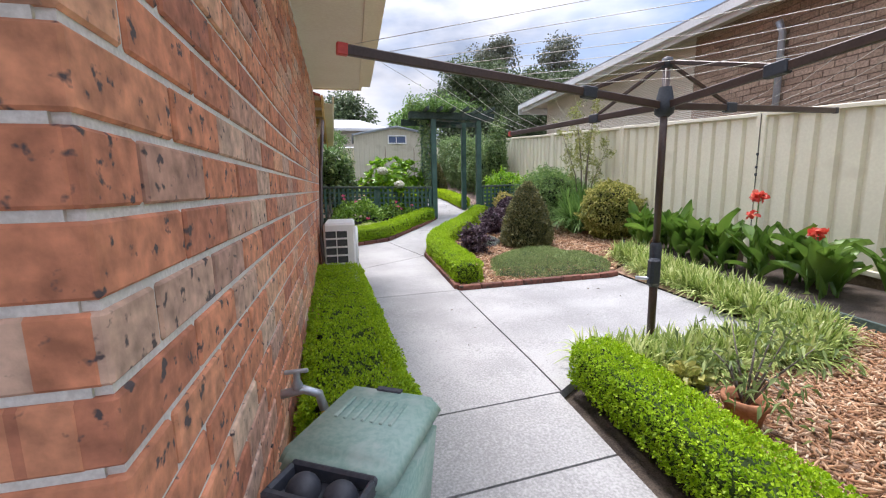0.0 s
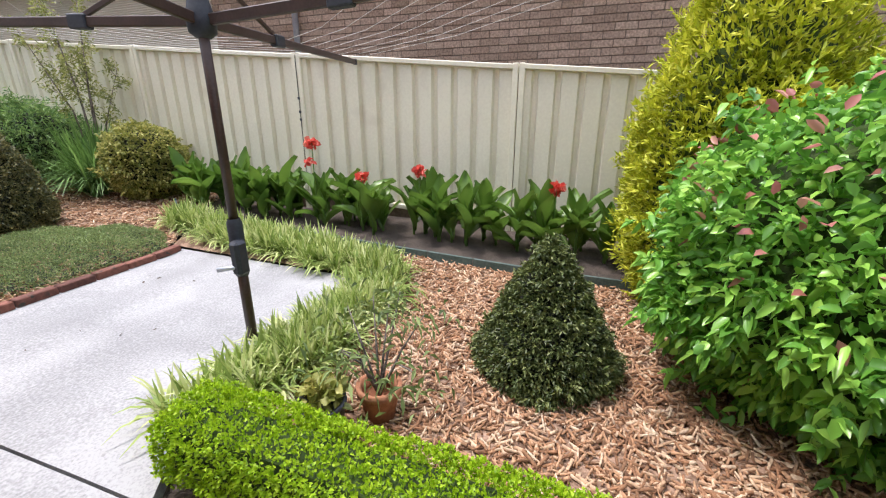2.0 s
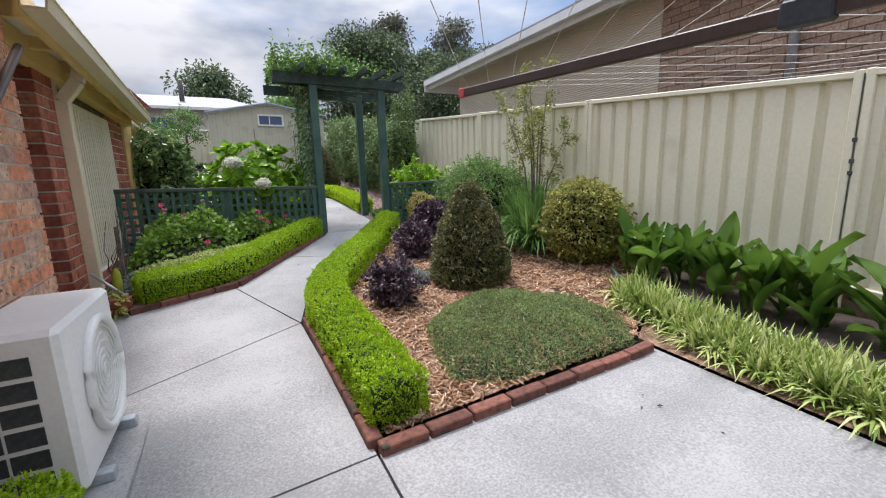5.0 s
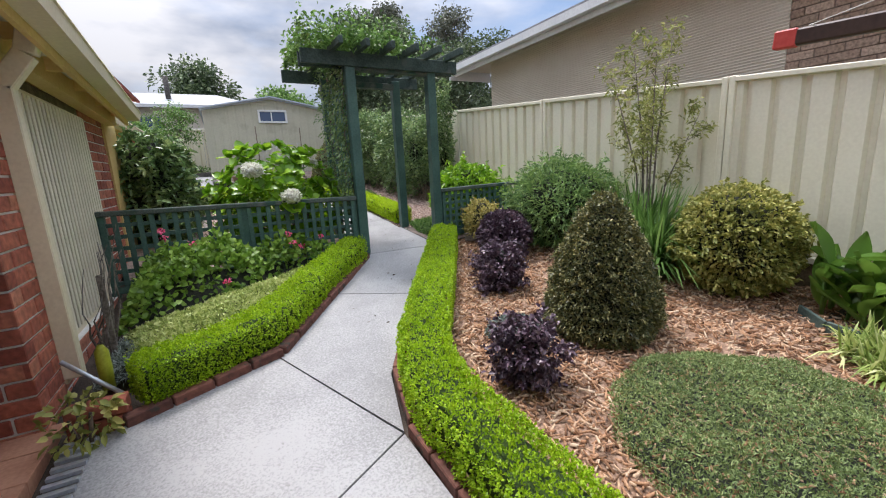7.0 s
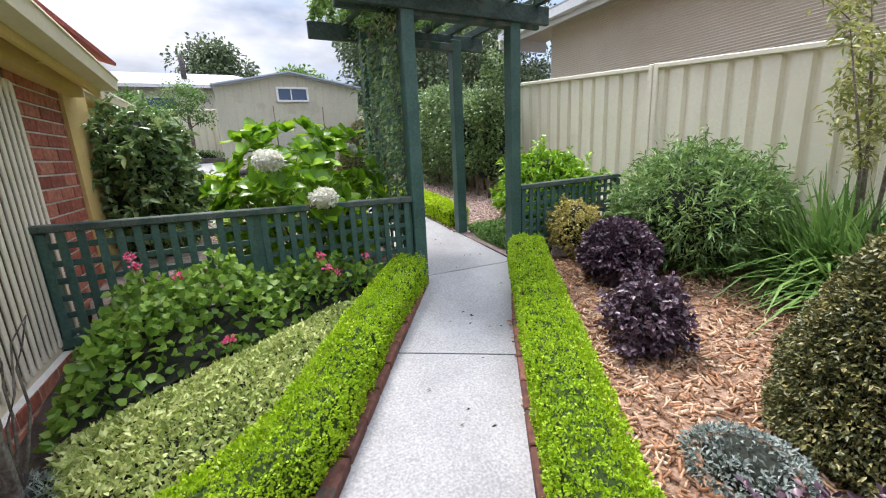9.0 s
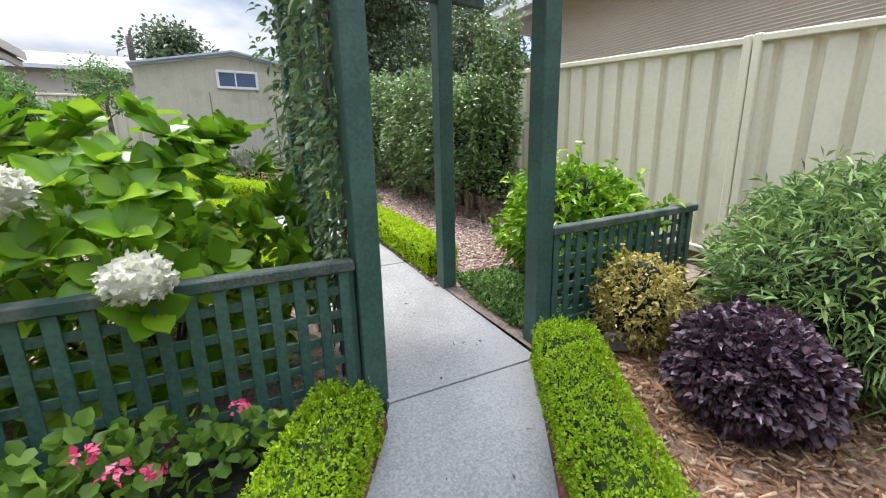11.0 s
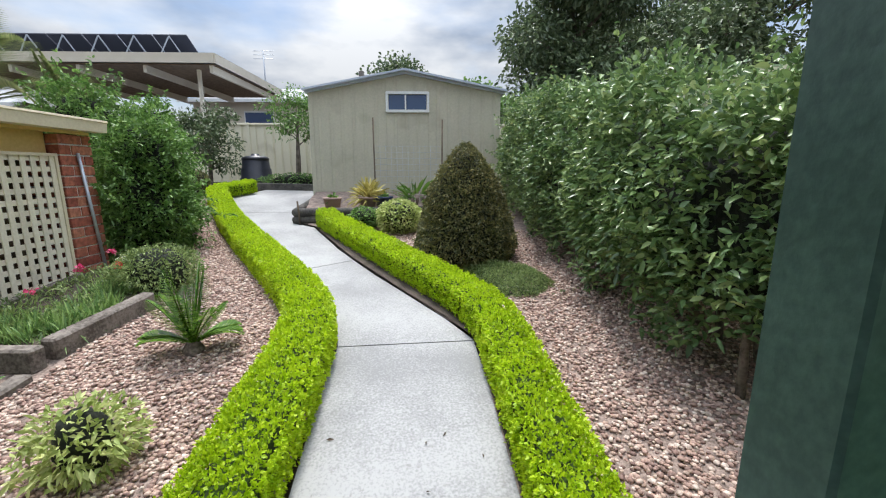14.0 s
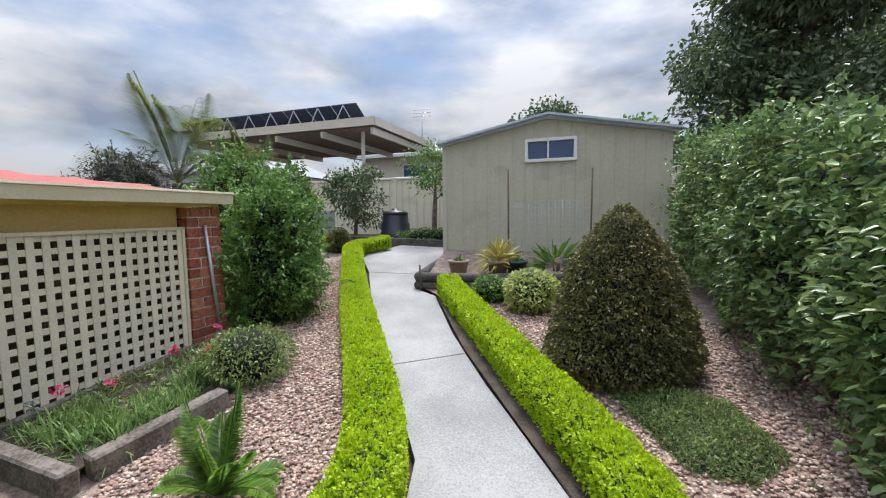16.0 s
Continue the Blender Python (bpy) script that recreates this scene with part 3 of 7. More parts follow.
def bush(name, label, category, x, y, profile, height, n, leaf, width, material, z=None, core=None, squash=(1, 1), spread=0.7, droop=0.2, rough_amount=0.08, seed=0.0, group="", inner=0.78, thick=0.16, stem_r=0.015, shoots=0, shoot_len=0.12):
    """A shrub: radius by height from profile [(height share, radius)], a core coloured dark for inner shade and a skin
    of leaves.
    """
    z = float(g(x, y)) if z is None else z
    top = thing(name, (x, y, z), label, category, group)
    hs, rs = [p[0] for p in profile], [p[1] for p in profile]
    h = rng.random(n * 3)
    r = np.interp(h, hs, rs)
    keep = rng.random(n * 3) < (r + 0.12 * max(rs)) / (max(rs) * 1.12)
    h, r = h[keep][:n], r[keep][:n]
    n = len(h)
    a = rng.uniform(0, 2 * math.pi, n)
    raw = np.stack([np.cos(a), np.sin(a), h * 2], 1)
    rr = r * (1 + lumps(raw, 3.1, rough_amount, seed) + lumps(raw, 8.3, rough_amount * 0.6, seed + 3)) * (1 - thick * rng.random(n) ** 1.6)
    p = np.stack([x + np.cos(a) * rr * squash[0], y + np.sin(a) * rr * squash[1], z + h * height * (1 + 0.25 * lumps(raw, 4.1, rough_amount, seed + 5))], 1)
    slope = -np.gradient(np.array(rs), np.array(hs))
    up = np.interp(h, hs, slope) / height
    out = np.stack([np.cos(a), np.sin(a), np.clip(up, -0.4, 2.5) + 0.25], 1)
    if shoots:
        k = rng.integers(0, n, shoots)
        d = unit(unit(out[k]) + rng.normal(0, 0.4, (shoots, 3)) + np.array([0, 0, 0.25]))
        ln = shoot_len * rng.uniform(0.3, 1.0, shoots)
        for s_ in np.linspace(0.1, 1.0, 7):
            for _ in range(2):
                p = np.vstack([p, p[k] + d * (ln * s_)[:, None] + rng.normal(0, 0.004, (shoots, 3))])
                out = np.vstack([out, d * 0.8 + rng.normal(0, 0.6, (shoots, 3))])
    place("foliage", leaf_mesh("foliage", p, out, leaf, width, droop, spread), material, top)
    if inner:
        verts, faces = [], []
        m, k = 9, 14
        for i in range(m):
            t = 0.03 + 0.93 * i / (m - 1)
            for j in range(k):
                an = 2 * math.pi * j / k
                q = np.array([[math.cos(an), math.sin(an), t * 2]])
                ri = float(np.interp(t, hs, rs)) * inner * (1 + float(lumps(q, 3.1, rough_amount, seed)[0]))
                verts.append((x + math.cos(an) * ri * squash[0], y + math.sin(an) * ri * squash[1], z + t * height * 0.95))
        for i in range(m - 1):
            for j in range(k):
                faces.append((i * k + j, i * k + (j + 1) % k, (i + 1) * k + (j + 1) % k, (i + 1) * k + j))
        faces += [tuple(range(k))[::-1], tuple((m - 1) * k + j for j in range(k))]
        place("shade_core", mesh_of("shade_core", verts, faces, True), core or core_dark, top)
    stems = []
    for i in range(5):
        an = i * 1.3 + seed
        q = max(rs) * 0.3
        stems.append(sweep([(x + 0.02 * math.cos(an), y + 0.02 * math.sin(an), z - 0.04), (x + q * math.cos(an), y + q * math.sin(an), z + height * 0.55)], [stem_r, stem_r * 0.5], 5))
    v, f = join(stems)
    place("stem", mesh_of("stem", v, f, True), twig_mat, top)
    return top


def tree(name, label, x, y, z, height, spread, trunk_r, leaf, n, material, seed=1, bare=0.35, limbs=9, clump=0.9, group="", droop=0.3, flat=0.7, multi=1):
    """A tapered trunk with limbs, and a crown of leaf clumps on their ends, with gaps between."""
    rnd = random.Random(seed)
    top = thing(name, (x, y, z), label, "tree", group)
    wood, ends = [], []
    for k in range(multi):
        bx, by = x + (k - (multi - 1) / 2) * trunk_r * 2.4, y + rnd.uniform(-1, 1) * trunk_r * (multi - 1)
        lean = (rnd.uniform(-0.1, 0.1) * height, rnd.uniform(-0.1, 0.1) * height)
        spine = [Vector((bx + lean[0] * t, by + lean[1] * t, z - 0.1 + height * 0.88 * t)) for t in (0, 0.15, 0.35, 0.6, 0.8, 1)]
        for p in spine[1:]:
            p.x += rnd.uniform(-1, 1) * trunk_r
            p.y += rnd.uniform(-1, 1) * trunk_r
        wood.append(sweep(spine, [trunk_r * s for s in (1.25, 1, 0.8, 0.5, 0.3, 0.12)], 9))
        ends.append(spine[-1])
        for i in range(limbs):
            t = bare + (0.95 - bare) * (i + 0.5) / limbs
            j = min(int(t * 5), 4)
            p = spine[j].lerp(spine[j + 1], t * 5 - j)
            an = i * 2.4 + rnd.uniform(-0.5, 0.5)
            reach = spread * (1.05 - 0.6 * abs(t - 0.5)) * rnd.uniform(0.6, 1.05)
            q = p + Vector((math.cos(an) * reach * 0.5, math.sin(an) * reach * 0.5, height * 0.07))
            e = p + Vector((math.cos(an) * reach, math.sin(an) * reach, height * rnd.uniform(0.06, 0.16)))
            wood.append(sweep([p, q, e], [trunk_r * 0.42 * (1.2 - t), trunk_r * 0.25, trunk_r * 0.06], 6))
            ends += [e, q.lerp(e, 0.5)]
            for _ in range(2):
                e2 = q + Vector((rnd.uniform(-1, 1), rnd.uniform(-1, 1), rnd.uniform(0.1, 0.8))) * reach * 0.5
                wood.append(sweep([q, e2], [trunk_r * 0.16, trunk_r * 0.04], 5))
                ends.append(e2)
    v, f = join(wood)
    place("trunk", mesh_of("trunk", v, f, True), bark, top)
    c = np.array([tuple(e) for e in ends])
    pick = rng.integers(0, len(c), n)
    size = np.array([rnd.uniform(0.6, 1.25) for _ in ends])[pick] * clump
    d = unit(rng.normal(0, 1, (n, 3)))
    rad = size * rng.random(n) ** 0.45
    p = c[pick] + d * rad[:, None] * np.array([1, 1, flat])
    place("crown", leaf_mesh("crown", p, d + np.array([0, 0, 0.2]), leaf, leaf * 0.5, droop, 0.9), material, top)
    return top


def brick_wall(parent, x0, y0, length, along_y, z0, z1, face, mats, keep, pitch=(0.24, 0.09), joint=0.012, depth=0.1, bevel=0.004, askew=0.0, start=0.0):
    """Courses of bricks whose face looks along face (+1 or -1 across the run): those for which keep() holds are parts, the rest one joined part."""
    lx, lz = pitch
    verts, faces = [], []
    rows = int((z1 - z0) / lz)
    for r in range(rows):
        z = z0 + (r + 0.5) * lz
        s = start - (0.0 if r % 2 else lx / 2)
        while s < length - 0.02:
            a, b = max(s, 0) + (joint / 2 if s > 0 else 0), min(s + lx, length) - (joint / 2 if s + lx < length else 0)
            s += lx
            if b - a < 0.03:
                continue
            mid, w = (a + b) / 2, b - a
            jut = rng.uniform(-0.0015, 0.0015)
            if along_y:
                cx, cy, rz = x0 - askew * mid - face * (depth / 2 - jut), y0 + mid, math.degrees(math.atan(askew))
                size = (depth, w, lz - joint)
            else:
                cx, cy, rz = x0 + mid, y0 - face * (depth / 2 - jut), 0.0
                size = (w, depth, lz - joint)
            if keep(mid, z):
                place("brick", box_mesh(*size, mats[0], bevel), mats[0], parent, pose(cx, cy, z, 0, 0, rz + rng.uniform(-0.25, 0.25)))
            else:
                o = len(verts)
                hx, hy, hz = size[0] / 2, size[1] / 2, size[2] / 2
                for dx, dy, dz in ((-1, -1, -1), (1, -1, -1), (1, 1, -1), (-1, 1, -1), (-1, -1, 1), (1, -1, 1), (1, 1, 1), (-1, 1, 1)):
                    verts.append((cx + dx * hx, cy + dy * hy, z + dz * hz))
                faces += [tuple(o + i for i in q) for q in ((0, 1, 5, 4), (1, 2, 6, 5), (2, 3, 7, 6), (3, 0, 4, 7), (4, 5, 6, 7), (3, 2, 1, 0))]
    if verts:
        ob = place("brickwork", mesh_of("brickwork", verts, faces), mats[1], parent)
        ob["kind"] = "stuff"


def ribbed(name, p, q, z_bottom, z_top, material, parent, pitch=0.2, depth=0.028, face=(-1, 0), label=""):
    """A steel sheet with trapezoid ribs, from plan point p to q; bottoms and tops are given at both ends."""
    p, q, fc = np.array(p, float), np.array(q, float), np.array(face, float)
    length = np.linalg.norm(q - p)
    cuts = []
    s = 0.0
    while s < length:
        for a, o in ((0, 0), (0.62, 0), (0.70, 1), (0.88, 1), (0.96, 0)):
            if s + a * pitch < length:
                cuts.append((s + a * pitch, o))
        s += pitch
    cuts.append((length, 0))
    front, back = [], []
    for s, o in cuts:
        t = s / length
        xy = p + (q - p) * t - fc * depth * o
        xb = xy - fc * 0.004
        zb, zt = z_bottom[0] + (z_bottom[1] - z_bottom[0]) * t, z_top[0] + (z_top[1] - z_top[0]) * t
        front += [(*xy, zb), (*xy, zt)]
        back += [(*xb, zb), (*xb, zt)]
    n = len(cuts)
    faces = []
    for i in range(n - 1):
        faces.append((2 * i, 2 * i + 2, 2 * i + 3, 2 * i + 1))
        o = 2 * n
        faces.append((o + 2 * i, o + 2 * i + 1, o + 2 * i + 3, o + 2 * i + 2))
        faces.append((2 * i + 1, 2 * i + 3, o + 2 * i + 3, o + 2 * i + 1))
    return place(name, mesh_of(name, front + back, faces), material, parent, None, label)


# ---- ground, concrete, beds ----
gx = np.concatenate([[-900, -300, -100, -50, -25], np.linspace(-12, 12, 25), [25, 50, 100, 300, 900]])
gy = np.array(sorted(set(KNOT_Y + [-900, -300, -40, -20, 30, 40, 60, 200, 900])))
gv = [(x, y, float(g(x, y)) - 0.06) for y in gy for x in gx]
gf = [(j * len(gx) + i, j * len(gx) + i + 1, (j + 1) * len(gx) + i + 1, (j + 1) * len(gx) + i) for j in range(len(gy) - 1) for i in range(len(gx) - 1)]
tagged(place("ground", mesh_of("ground", gv, gf), soil), "dark bare soil of a sloping garden", "ground", "", "structure")

paving = thing("pavement", (1.0, 2.0, 0.6), "pale grey broom-finished concrete path with tooled joints", "path", "", "structure")
SLABS = [
    [(-2.0, -6), (1.5, -6), (1.5, -1.2), (0.64, -1.2), (-2.0, -1.2)],
    [(0.3, -1.19), (1.5, -1.19), (1.5, 1.32), (0.3, 1.22)],
    [(0.3, 1.232), (1.5, 1.332), (1.5, 1.83), (0.3, 1.73)],
    [(0.3, 1.742), (1.515, 1.842), (1.48, 3.92), (0.3, 3.83)],
    [(1.527, 1.85), (1.75, 2.0), (3.44, 2.12), (3.44, 4.01), (1.492, 3.925)],
    [(0.1, 3.825), (0.3, 3.842), (1.48, 3.932), (1.39, 5.50), (0.40, 4.94), (0.1, 4.90)],
    [(-0.02, 4.91), (0.40, 4.95), (1.385, 5.51), (0.955, 6.51), (0.15, 6.2), (-0.02, 6.2)],
    [(0.962, 6.52), (1.395, 5.52), (1.52, 6.0), (1.78, 6.42), (2.22, 7.02), (1.555, 7.37)],
    [(1.562, 7.38), (2.227, 7.03), (2.357, 7.30), (3.03, 8.27), (2.19, 8.29)],
    [(2.19, 8.302), (3.03, 8.282), (3.0, 9.15), (2.955, 9.84), (2.14, 9.83), (2.16, 9.2)],
    [(2.14, 9.842), (2.955, 9.852), (2.95, 10.65), (2.92, 11.0), (2.90, 11.31), (2.06, 11.25), (2.08, 10.7)],
    [(2.06, 11.262), (2.90, 11.322), (2.73, 11.63), (2.42, 12.1), (2.11, 12.56), (1.84, 13.0), (1.31, 12.64), (1.68, 12.12), (1.94, 11.73)],
    [(1.303, 12.652), (1.834, 13.012), (1.60, 13.4), (1.05, 14.45), (0.74, 14.66), (0.66, 14.95), (0.62, 15.2), (-0.28, 15.2), (0.14, 14.5), (0.84, 13.33)],
    [(-0.28, 15.212), (0.62, 15.212), (0.62, 16.72), (-0.55, 16.9), (-0.64, 16.5), (-0.88, 15.98)],
]
for s in SLABS:
    draped("slab", s, concrete, 0.0, 0.08, paving)

MULCH = [
    [(1.56, 4.03), (3.47, 4.17), (4.15, 4.6), (4.85, 4.9), (4.85, 8.25), (3.1, 8.25), (2.37, 7.38), (1.82, 6.44), (1.6, 6.06), (1.47, 5.55)],
    [(1.86, 1.9), (3.46, 2.1), (3.47, 4.15), (4.85, 4.9), (4.85, -3.5), (1.86, -3.5)],
]
for i, m_ in enumerate(MULCH):
    draped("mulch_bed", m_, mulch_base, 0.005, 0.0, None, "structure", "garden bed", "reddish brown wood-chip mulch bed")
draped("canna_bed_soil", [(3.95, -0.6), (4.85, -0.6), (4.85, 5.0), (4.2, 4.95), (4.08, 3.6), (3.95, 2.2)], soil, 0.012, 0.0, None, "structure", "garden bed", "dark soil strip under the canna lilies")
GRAVEL = [
    [(3.05, 8.32), (4.85, 8.35), (4.85, 16.0), (3.95, 16.0), (2.5, 15.1), (0.8, 14.7), (1.06, 14.5), (2.13, 12.58), (2.91, 11.35), (2.96, 9.9)],
    [(2.16, 8.3), (2.14, 9.2), (2.06, 10.7), (1.92, 11.7), (1.28, 12.66), (0.1, 14.55), (-0.9, 16.0), (-0.66, 16.6), (-3.2, 16.9), (-3.2, 12.7), (-0.5, 12.6), (-0.5, 9.9), (-0.1, 8.5)],
]
for m_ in GRAVEL:
    draped("gravel_bed", m_, gravel_base, 0.005, 0.0, None, "structure", "garden bed", "pinkish brown pebble gravel garden bed")


def chips(poly, n, name, label):
    xy = scatter(poly, n)
    a = rng.uniform(0, math.pi, n)
    ln, wd = rng.uniform(0.014, 0.042, n), rng.uniform(0.003, 0.0065, n)
    tilt = rng.normal(0, 0.35, n)
    u = np.stack([np.cos(a) * np.cos(tilt), np.sin(a) * np.cos(tilt), np.sin(tilt)], 1) * ln[:, None]
    v = np.stack([-np.sin(a), np.cos(a), rng.normal(0, 0.3, n)], 1) * wd[:, None]
    c = np.stack([xy[:, 0], xy[:, 1], g(xy[:, 0], xy[:, 1]) + rng.uniform(0.005, 0.024, n)], 1)
    h = np.array([0, 0, 0.004])
    quad = [c - u - v, c + u - v * 0.6, c + u + v * 0.6, c - u + v]
    verts = np.stack([q + h for q in quad] + [q - h for q in quad], 1).reshape(-1, 3)
    f = np.array([[0, 1, 2], [0, 2, 3], [0, 4, 5], [0, 5, 1], [1, 5, 6], [1, 6, 2], [2, 6, 7], [2, 7, 3], [3, 7, 4], [3, 4, 0]])
    tris = (np.arange(n)[:, None, None] * 8 + f[None]).reshape(-1, 3)
    return tagged(place(name, tri_mesh(name, verts, tris), chip_mat), label, "mulch", "", "stuff")


def pebbles(poly, n, label, small=0.007, big=0.0155):
    xy = scatter(poly, n)
    bm = bmesh.new()
    bmesh.ops.create_icosphere(bm, subdivisions=1, radius=1)
    unit_v = np.array([v.co[:] for v in bm.verts])
    unit_f = np.array([[v.index for v in f.verts] for f in bm.faces])
    bm.free()
    r = rng.uniform(small, big, n)[:, None, None] * rng.uniform(0.7, 1.25, (n, 1, 3)) * np.array([1, 1, 0.6])
    a = rng.uniform(0, 6.28, n)
    rot = np.zeros((n, 3, 3))
    rot[:, 0, 0], rot[:, 0, 1], rot[:, 1, 0], rot[:, 1, 1], rot[:, 2, 2] = np.cos(a), -np.sin(a), np.sin(a), np.cos(a), 1
    v = np.einsum("nij,nkj->nki", rot, unit_v[None] * r * rng.uniform(0.85, 1.12, (n, len(unit_v), 1)))
    c = np.stack([xy[:, 0], xy[:, 1], g(xy[:, 0], xy[:, 1]) + rng.uniform(0.004, 0.016, n)], 1)
    verts = (v + c[:, None, :]).reshape(-1, 3)
    tris = (np.arange(n)[:, None, None] * len(unit_v) + unit_f[None]).reshape(-1, 3)
    return tagged(place("gravel", tri_mesh("gravel", verts, tris, True), pebble_mat), label, "gravel", "", "stuff")

# ---- the house ----
WALL_Y0, WALL_Y1, WALL_Z0, WALL_Z1 = 0.40, 5.5, 0.42, 2.94
house_wall = thing("wall_house", (house_x(3), 3, 0.5), "red and orange clinker brick house wall with pale mortar", "wall", "", "structure")
askew = math.degrees(math.atan(0.031))
box("mortar", house_x(3) - 0.25, house_x(3) - 0.005, WALL_Y0 + 0.005, WALL_Y1 - 0.008, WALL_Z0, WALL_Z1 + 0.02, mortar, house_wall, rz=askew)
box("mortar", house_x(0.5) - 1.6, house_x(0.5) - 0.02, WALL_Y0 + 0.005, WALL_Y0 + 0.2, WALL_Z0, WALL_Z1 + 0.02, mortar, house_wall)
porch_wall = thing("wall_porch", (-1.6, 6.0, 0.6), "shaded red brick back wall of the porch", "wall", "", "structure")
box("plaster", -1.9, -1.6, 0.7, 13.0, 0.4, 3.0, cream_paint, porch_wall)
box("plaster", -1.6, house_x(5.4) - 0.25, 5.25, 5.45, 0.5, 2.95, cream_paint, porch_wall)
porch_floor = thing("floor_porch", (-0.8, 6.0, 0.8), "terracotta tiled porch floor", "floor", "", "structure")
for i in range(6):
    for j in range(4):
        box("tile", -1.58 + i * 0.25, -1.585 + (i + 1) * 0.25, 5.5 + j * 0.24, 5.735 + j * 0.24, 0.72, 0.815, terracotta_tile, porch_floor, 0.003)

eave = thing("eaves_main", (0.4, 3, 2.9), "cream boxed eave with gutter over the brick wall", "eaves", "", "structure")
box("soffit", -1.7, 0.60, -1.2, 5.36, 2.945, 2.965, soffit_mat, eave)
box("fascia", 0.60, 0.63, -1.2, 5.36, 2.93, 3.08, cream_paint, eave)
box("fascia", -1.7, 0.63, 5.36, 5.39, 2.93, 3.08, cream_paint, eave)


def gutter(parent, p, q, w=0.11, h=0.1, material=None):
    """A quad gutter from p to q, roughly along y, with a rolled lip."""
    prof = [(0, h), (0, 0), (w, 0.0), (w + 0.012, h * 0.75), (w + 0.022, h * 0.80), (w + 0.018, h * 0.95), (w + 0.002, h * 0.95), (w - 0.008, 0.012), (0.008, 0.012), (0.008, h)]
    verts = [(x + a, y, z + b) for x, y, z in (p, q) for a, b in prof]
    n = len(prof)
    faces = [(i, (i + 1) % n, n + (i + 1) % n, n + i) for i in range(n)] + [tuple(range(n))[::-1], tuple(range(n, 2 * n))]
    place("gutter", mesh_of("gutter", verts, faces), material or cream_paint, parent)


gutter(eave, (0.632, -1.2, 2.98), (0.632, 5.39, 2.98))
tiles = thing("roof_main", (-1, 3, 3.1), "red tiled hip roof of the house", "roof", "", "structure")
for i in range(8):
    bar("tile_course", (0.62 - i * 0.3, 2.1, 3.10 + i * 0.13), (0.30 - i * 0.3, 2.1, 3.235 + i * 0.13), 6.6, 0.025, tile_red, tiles)

# porch pillar, slatted screen and lower eave
PX = -0.06
pillar = thing("brick_pillar", (PX - 0.17, 6.62, 0.85), "red brick porch pillar with pale joints", "pillar", "porch pillars", "structure")
box("mortar", PX - 0.34, PX - 0.01, 6.47, 6.79, 0.7, 2.78, mortar, pillar)
brick_wall(pillar, PX - 0.35, 6.46, 0.35, False, 0.74, 2.78, -1, (red_brick, red_brick), lambda s, z: True, (0.235, 0.088))
brick_wall(pillar, PX, 6.46, 0.35, True, 0.74, 2.78, 1, (red_brick, red_brick), lambda s, z: True, (0.235, 0.088))
pillar2 = thing("brick_pillar", (-0.25, 8.75, 1.1), "red brick house corner pillar with pale joints", "pillar", "porch pillars", "structure")
box("mortar", -0.48, -0.14, 8.62, 9.35, 0.9, 2.78, mortar, pillar2)
brick_wall(pillar2, -0.13, 8.61, 0.75, True, 0.98, 2.78, 1, (red_brick, red_brick), lambda s, z: True, (0.235, 0.088))
brick_wall(pillar2, -0.48, 8.61, 0.35, False, 0.98, 2.78, -1, (red_brick, red_brick), lambda s, z: True, (0.235, 0.088))
box("house_side", -0.50, -0.20, 9.35, 9.9, 0.9, 2.8, yellow_paint, porch_wall)

screen = thing("slatted_screen", (-0.1, 7.6, 0.95), "cream painted screen of narrow upright slats between brick pillars", "screen")
for i in range(25):
    y = 6.88 + i * 0.070
    box("slat", -0.115, -0.103, y, y + 0.034, 1.06, 2.56, lattice_cream, screen, 0.003)
# backing coloured dark brown to put shade between the slats
box("backing", -0.16, -0.14, 6.86, 8.61, 1.0, 2.66, timber_shade_brown, screen)
bar("rail", (-0.13, 6.82, 1.03), (-0.13, 8.61, 1.06), 0.03, 0.06, cream_paint, screen)
bar("rail", (-0.13, 6.82, 2.56), (-0.13, 8.61, 2.54), 0.03, 0.06, cream_paint, screen)
box("corner_post", -0.13, -0.05, 6.80, 6.87, 0.9, 2.66, cream_paint, screen)
bed_kerb = thing("brick_plinth", (-0.05, 7.6, 0.9), "low brick base under the slatted screen", "wall", "", "structure")
box("mortar", -0.2, -0.075, 6.8, 8.6, 0.75, 1.02, mortar, bed_kerb)
brick_wall(bed_kerb, -0.07, 6.8, 1.8, True, 0.76, 1.03, 1, (red_brick, red_brick), lambda s, z: True, (0.235, 0.088))

eave2 = thing("eaves_porch", (0, 8, 2.7), "cream and yellow eave with rafters over the porch screen", "eaves", "", "structure")
bar("soffit", (-0.86, 5.4, 2.86), (-1.02, 9.6, 2.77), 1.95, 0.02, soffit_mat, eave2)
bar("fascia", (0.145, 5.4, 2.79), (-0.035, 9.6, 2.70), 0.025, 0.16, yellow_paint, eave2)
bar("beam", (-0.11, 5.5, 2.76), (-0.17, 9.55, 2.68), 0.1, 0.14, yellow_paint, eave2)
for i in range(7):
    box("rafter", -0.6, 0.115 - i * 0.028, 5.6 + i * 0.62, 5.65 + i * 0.62, 2.765 - i * 0.013, 2.85 - i * 0.013, yellow_paint, eave2)
gutter(eave2, (0.16, 5.4, 2.76), (-0.02, 9.62, 2.67))
roof2 = thing("roof_porch", (-0.8, 7.6, 2.9), "red tiled roof slope over the porch", "roof", "", "structure")
for i in range(6):
    bar("tile_course", (0.12 - i * 0.3, 7.5, 2.87 + i * 0.10), (-0.20 - i * 0.3, 7.5, 2.975 + i * 0.10), 4.2, 0.025, tile_red, roof2)
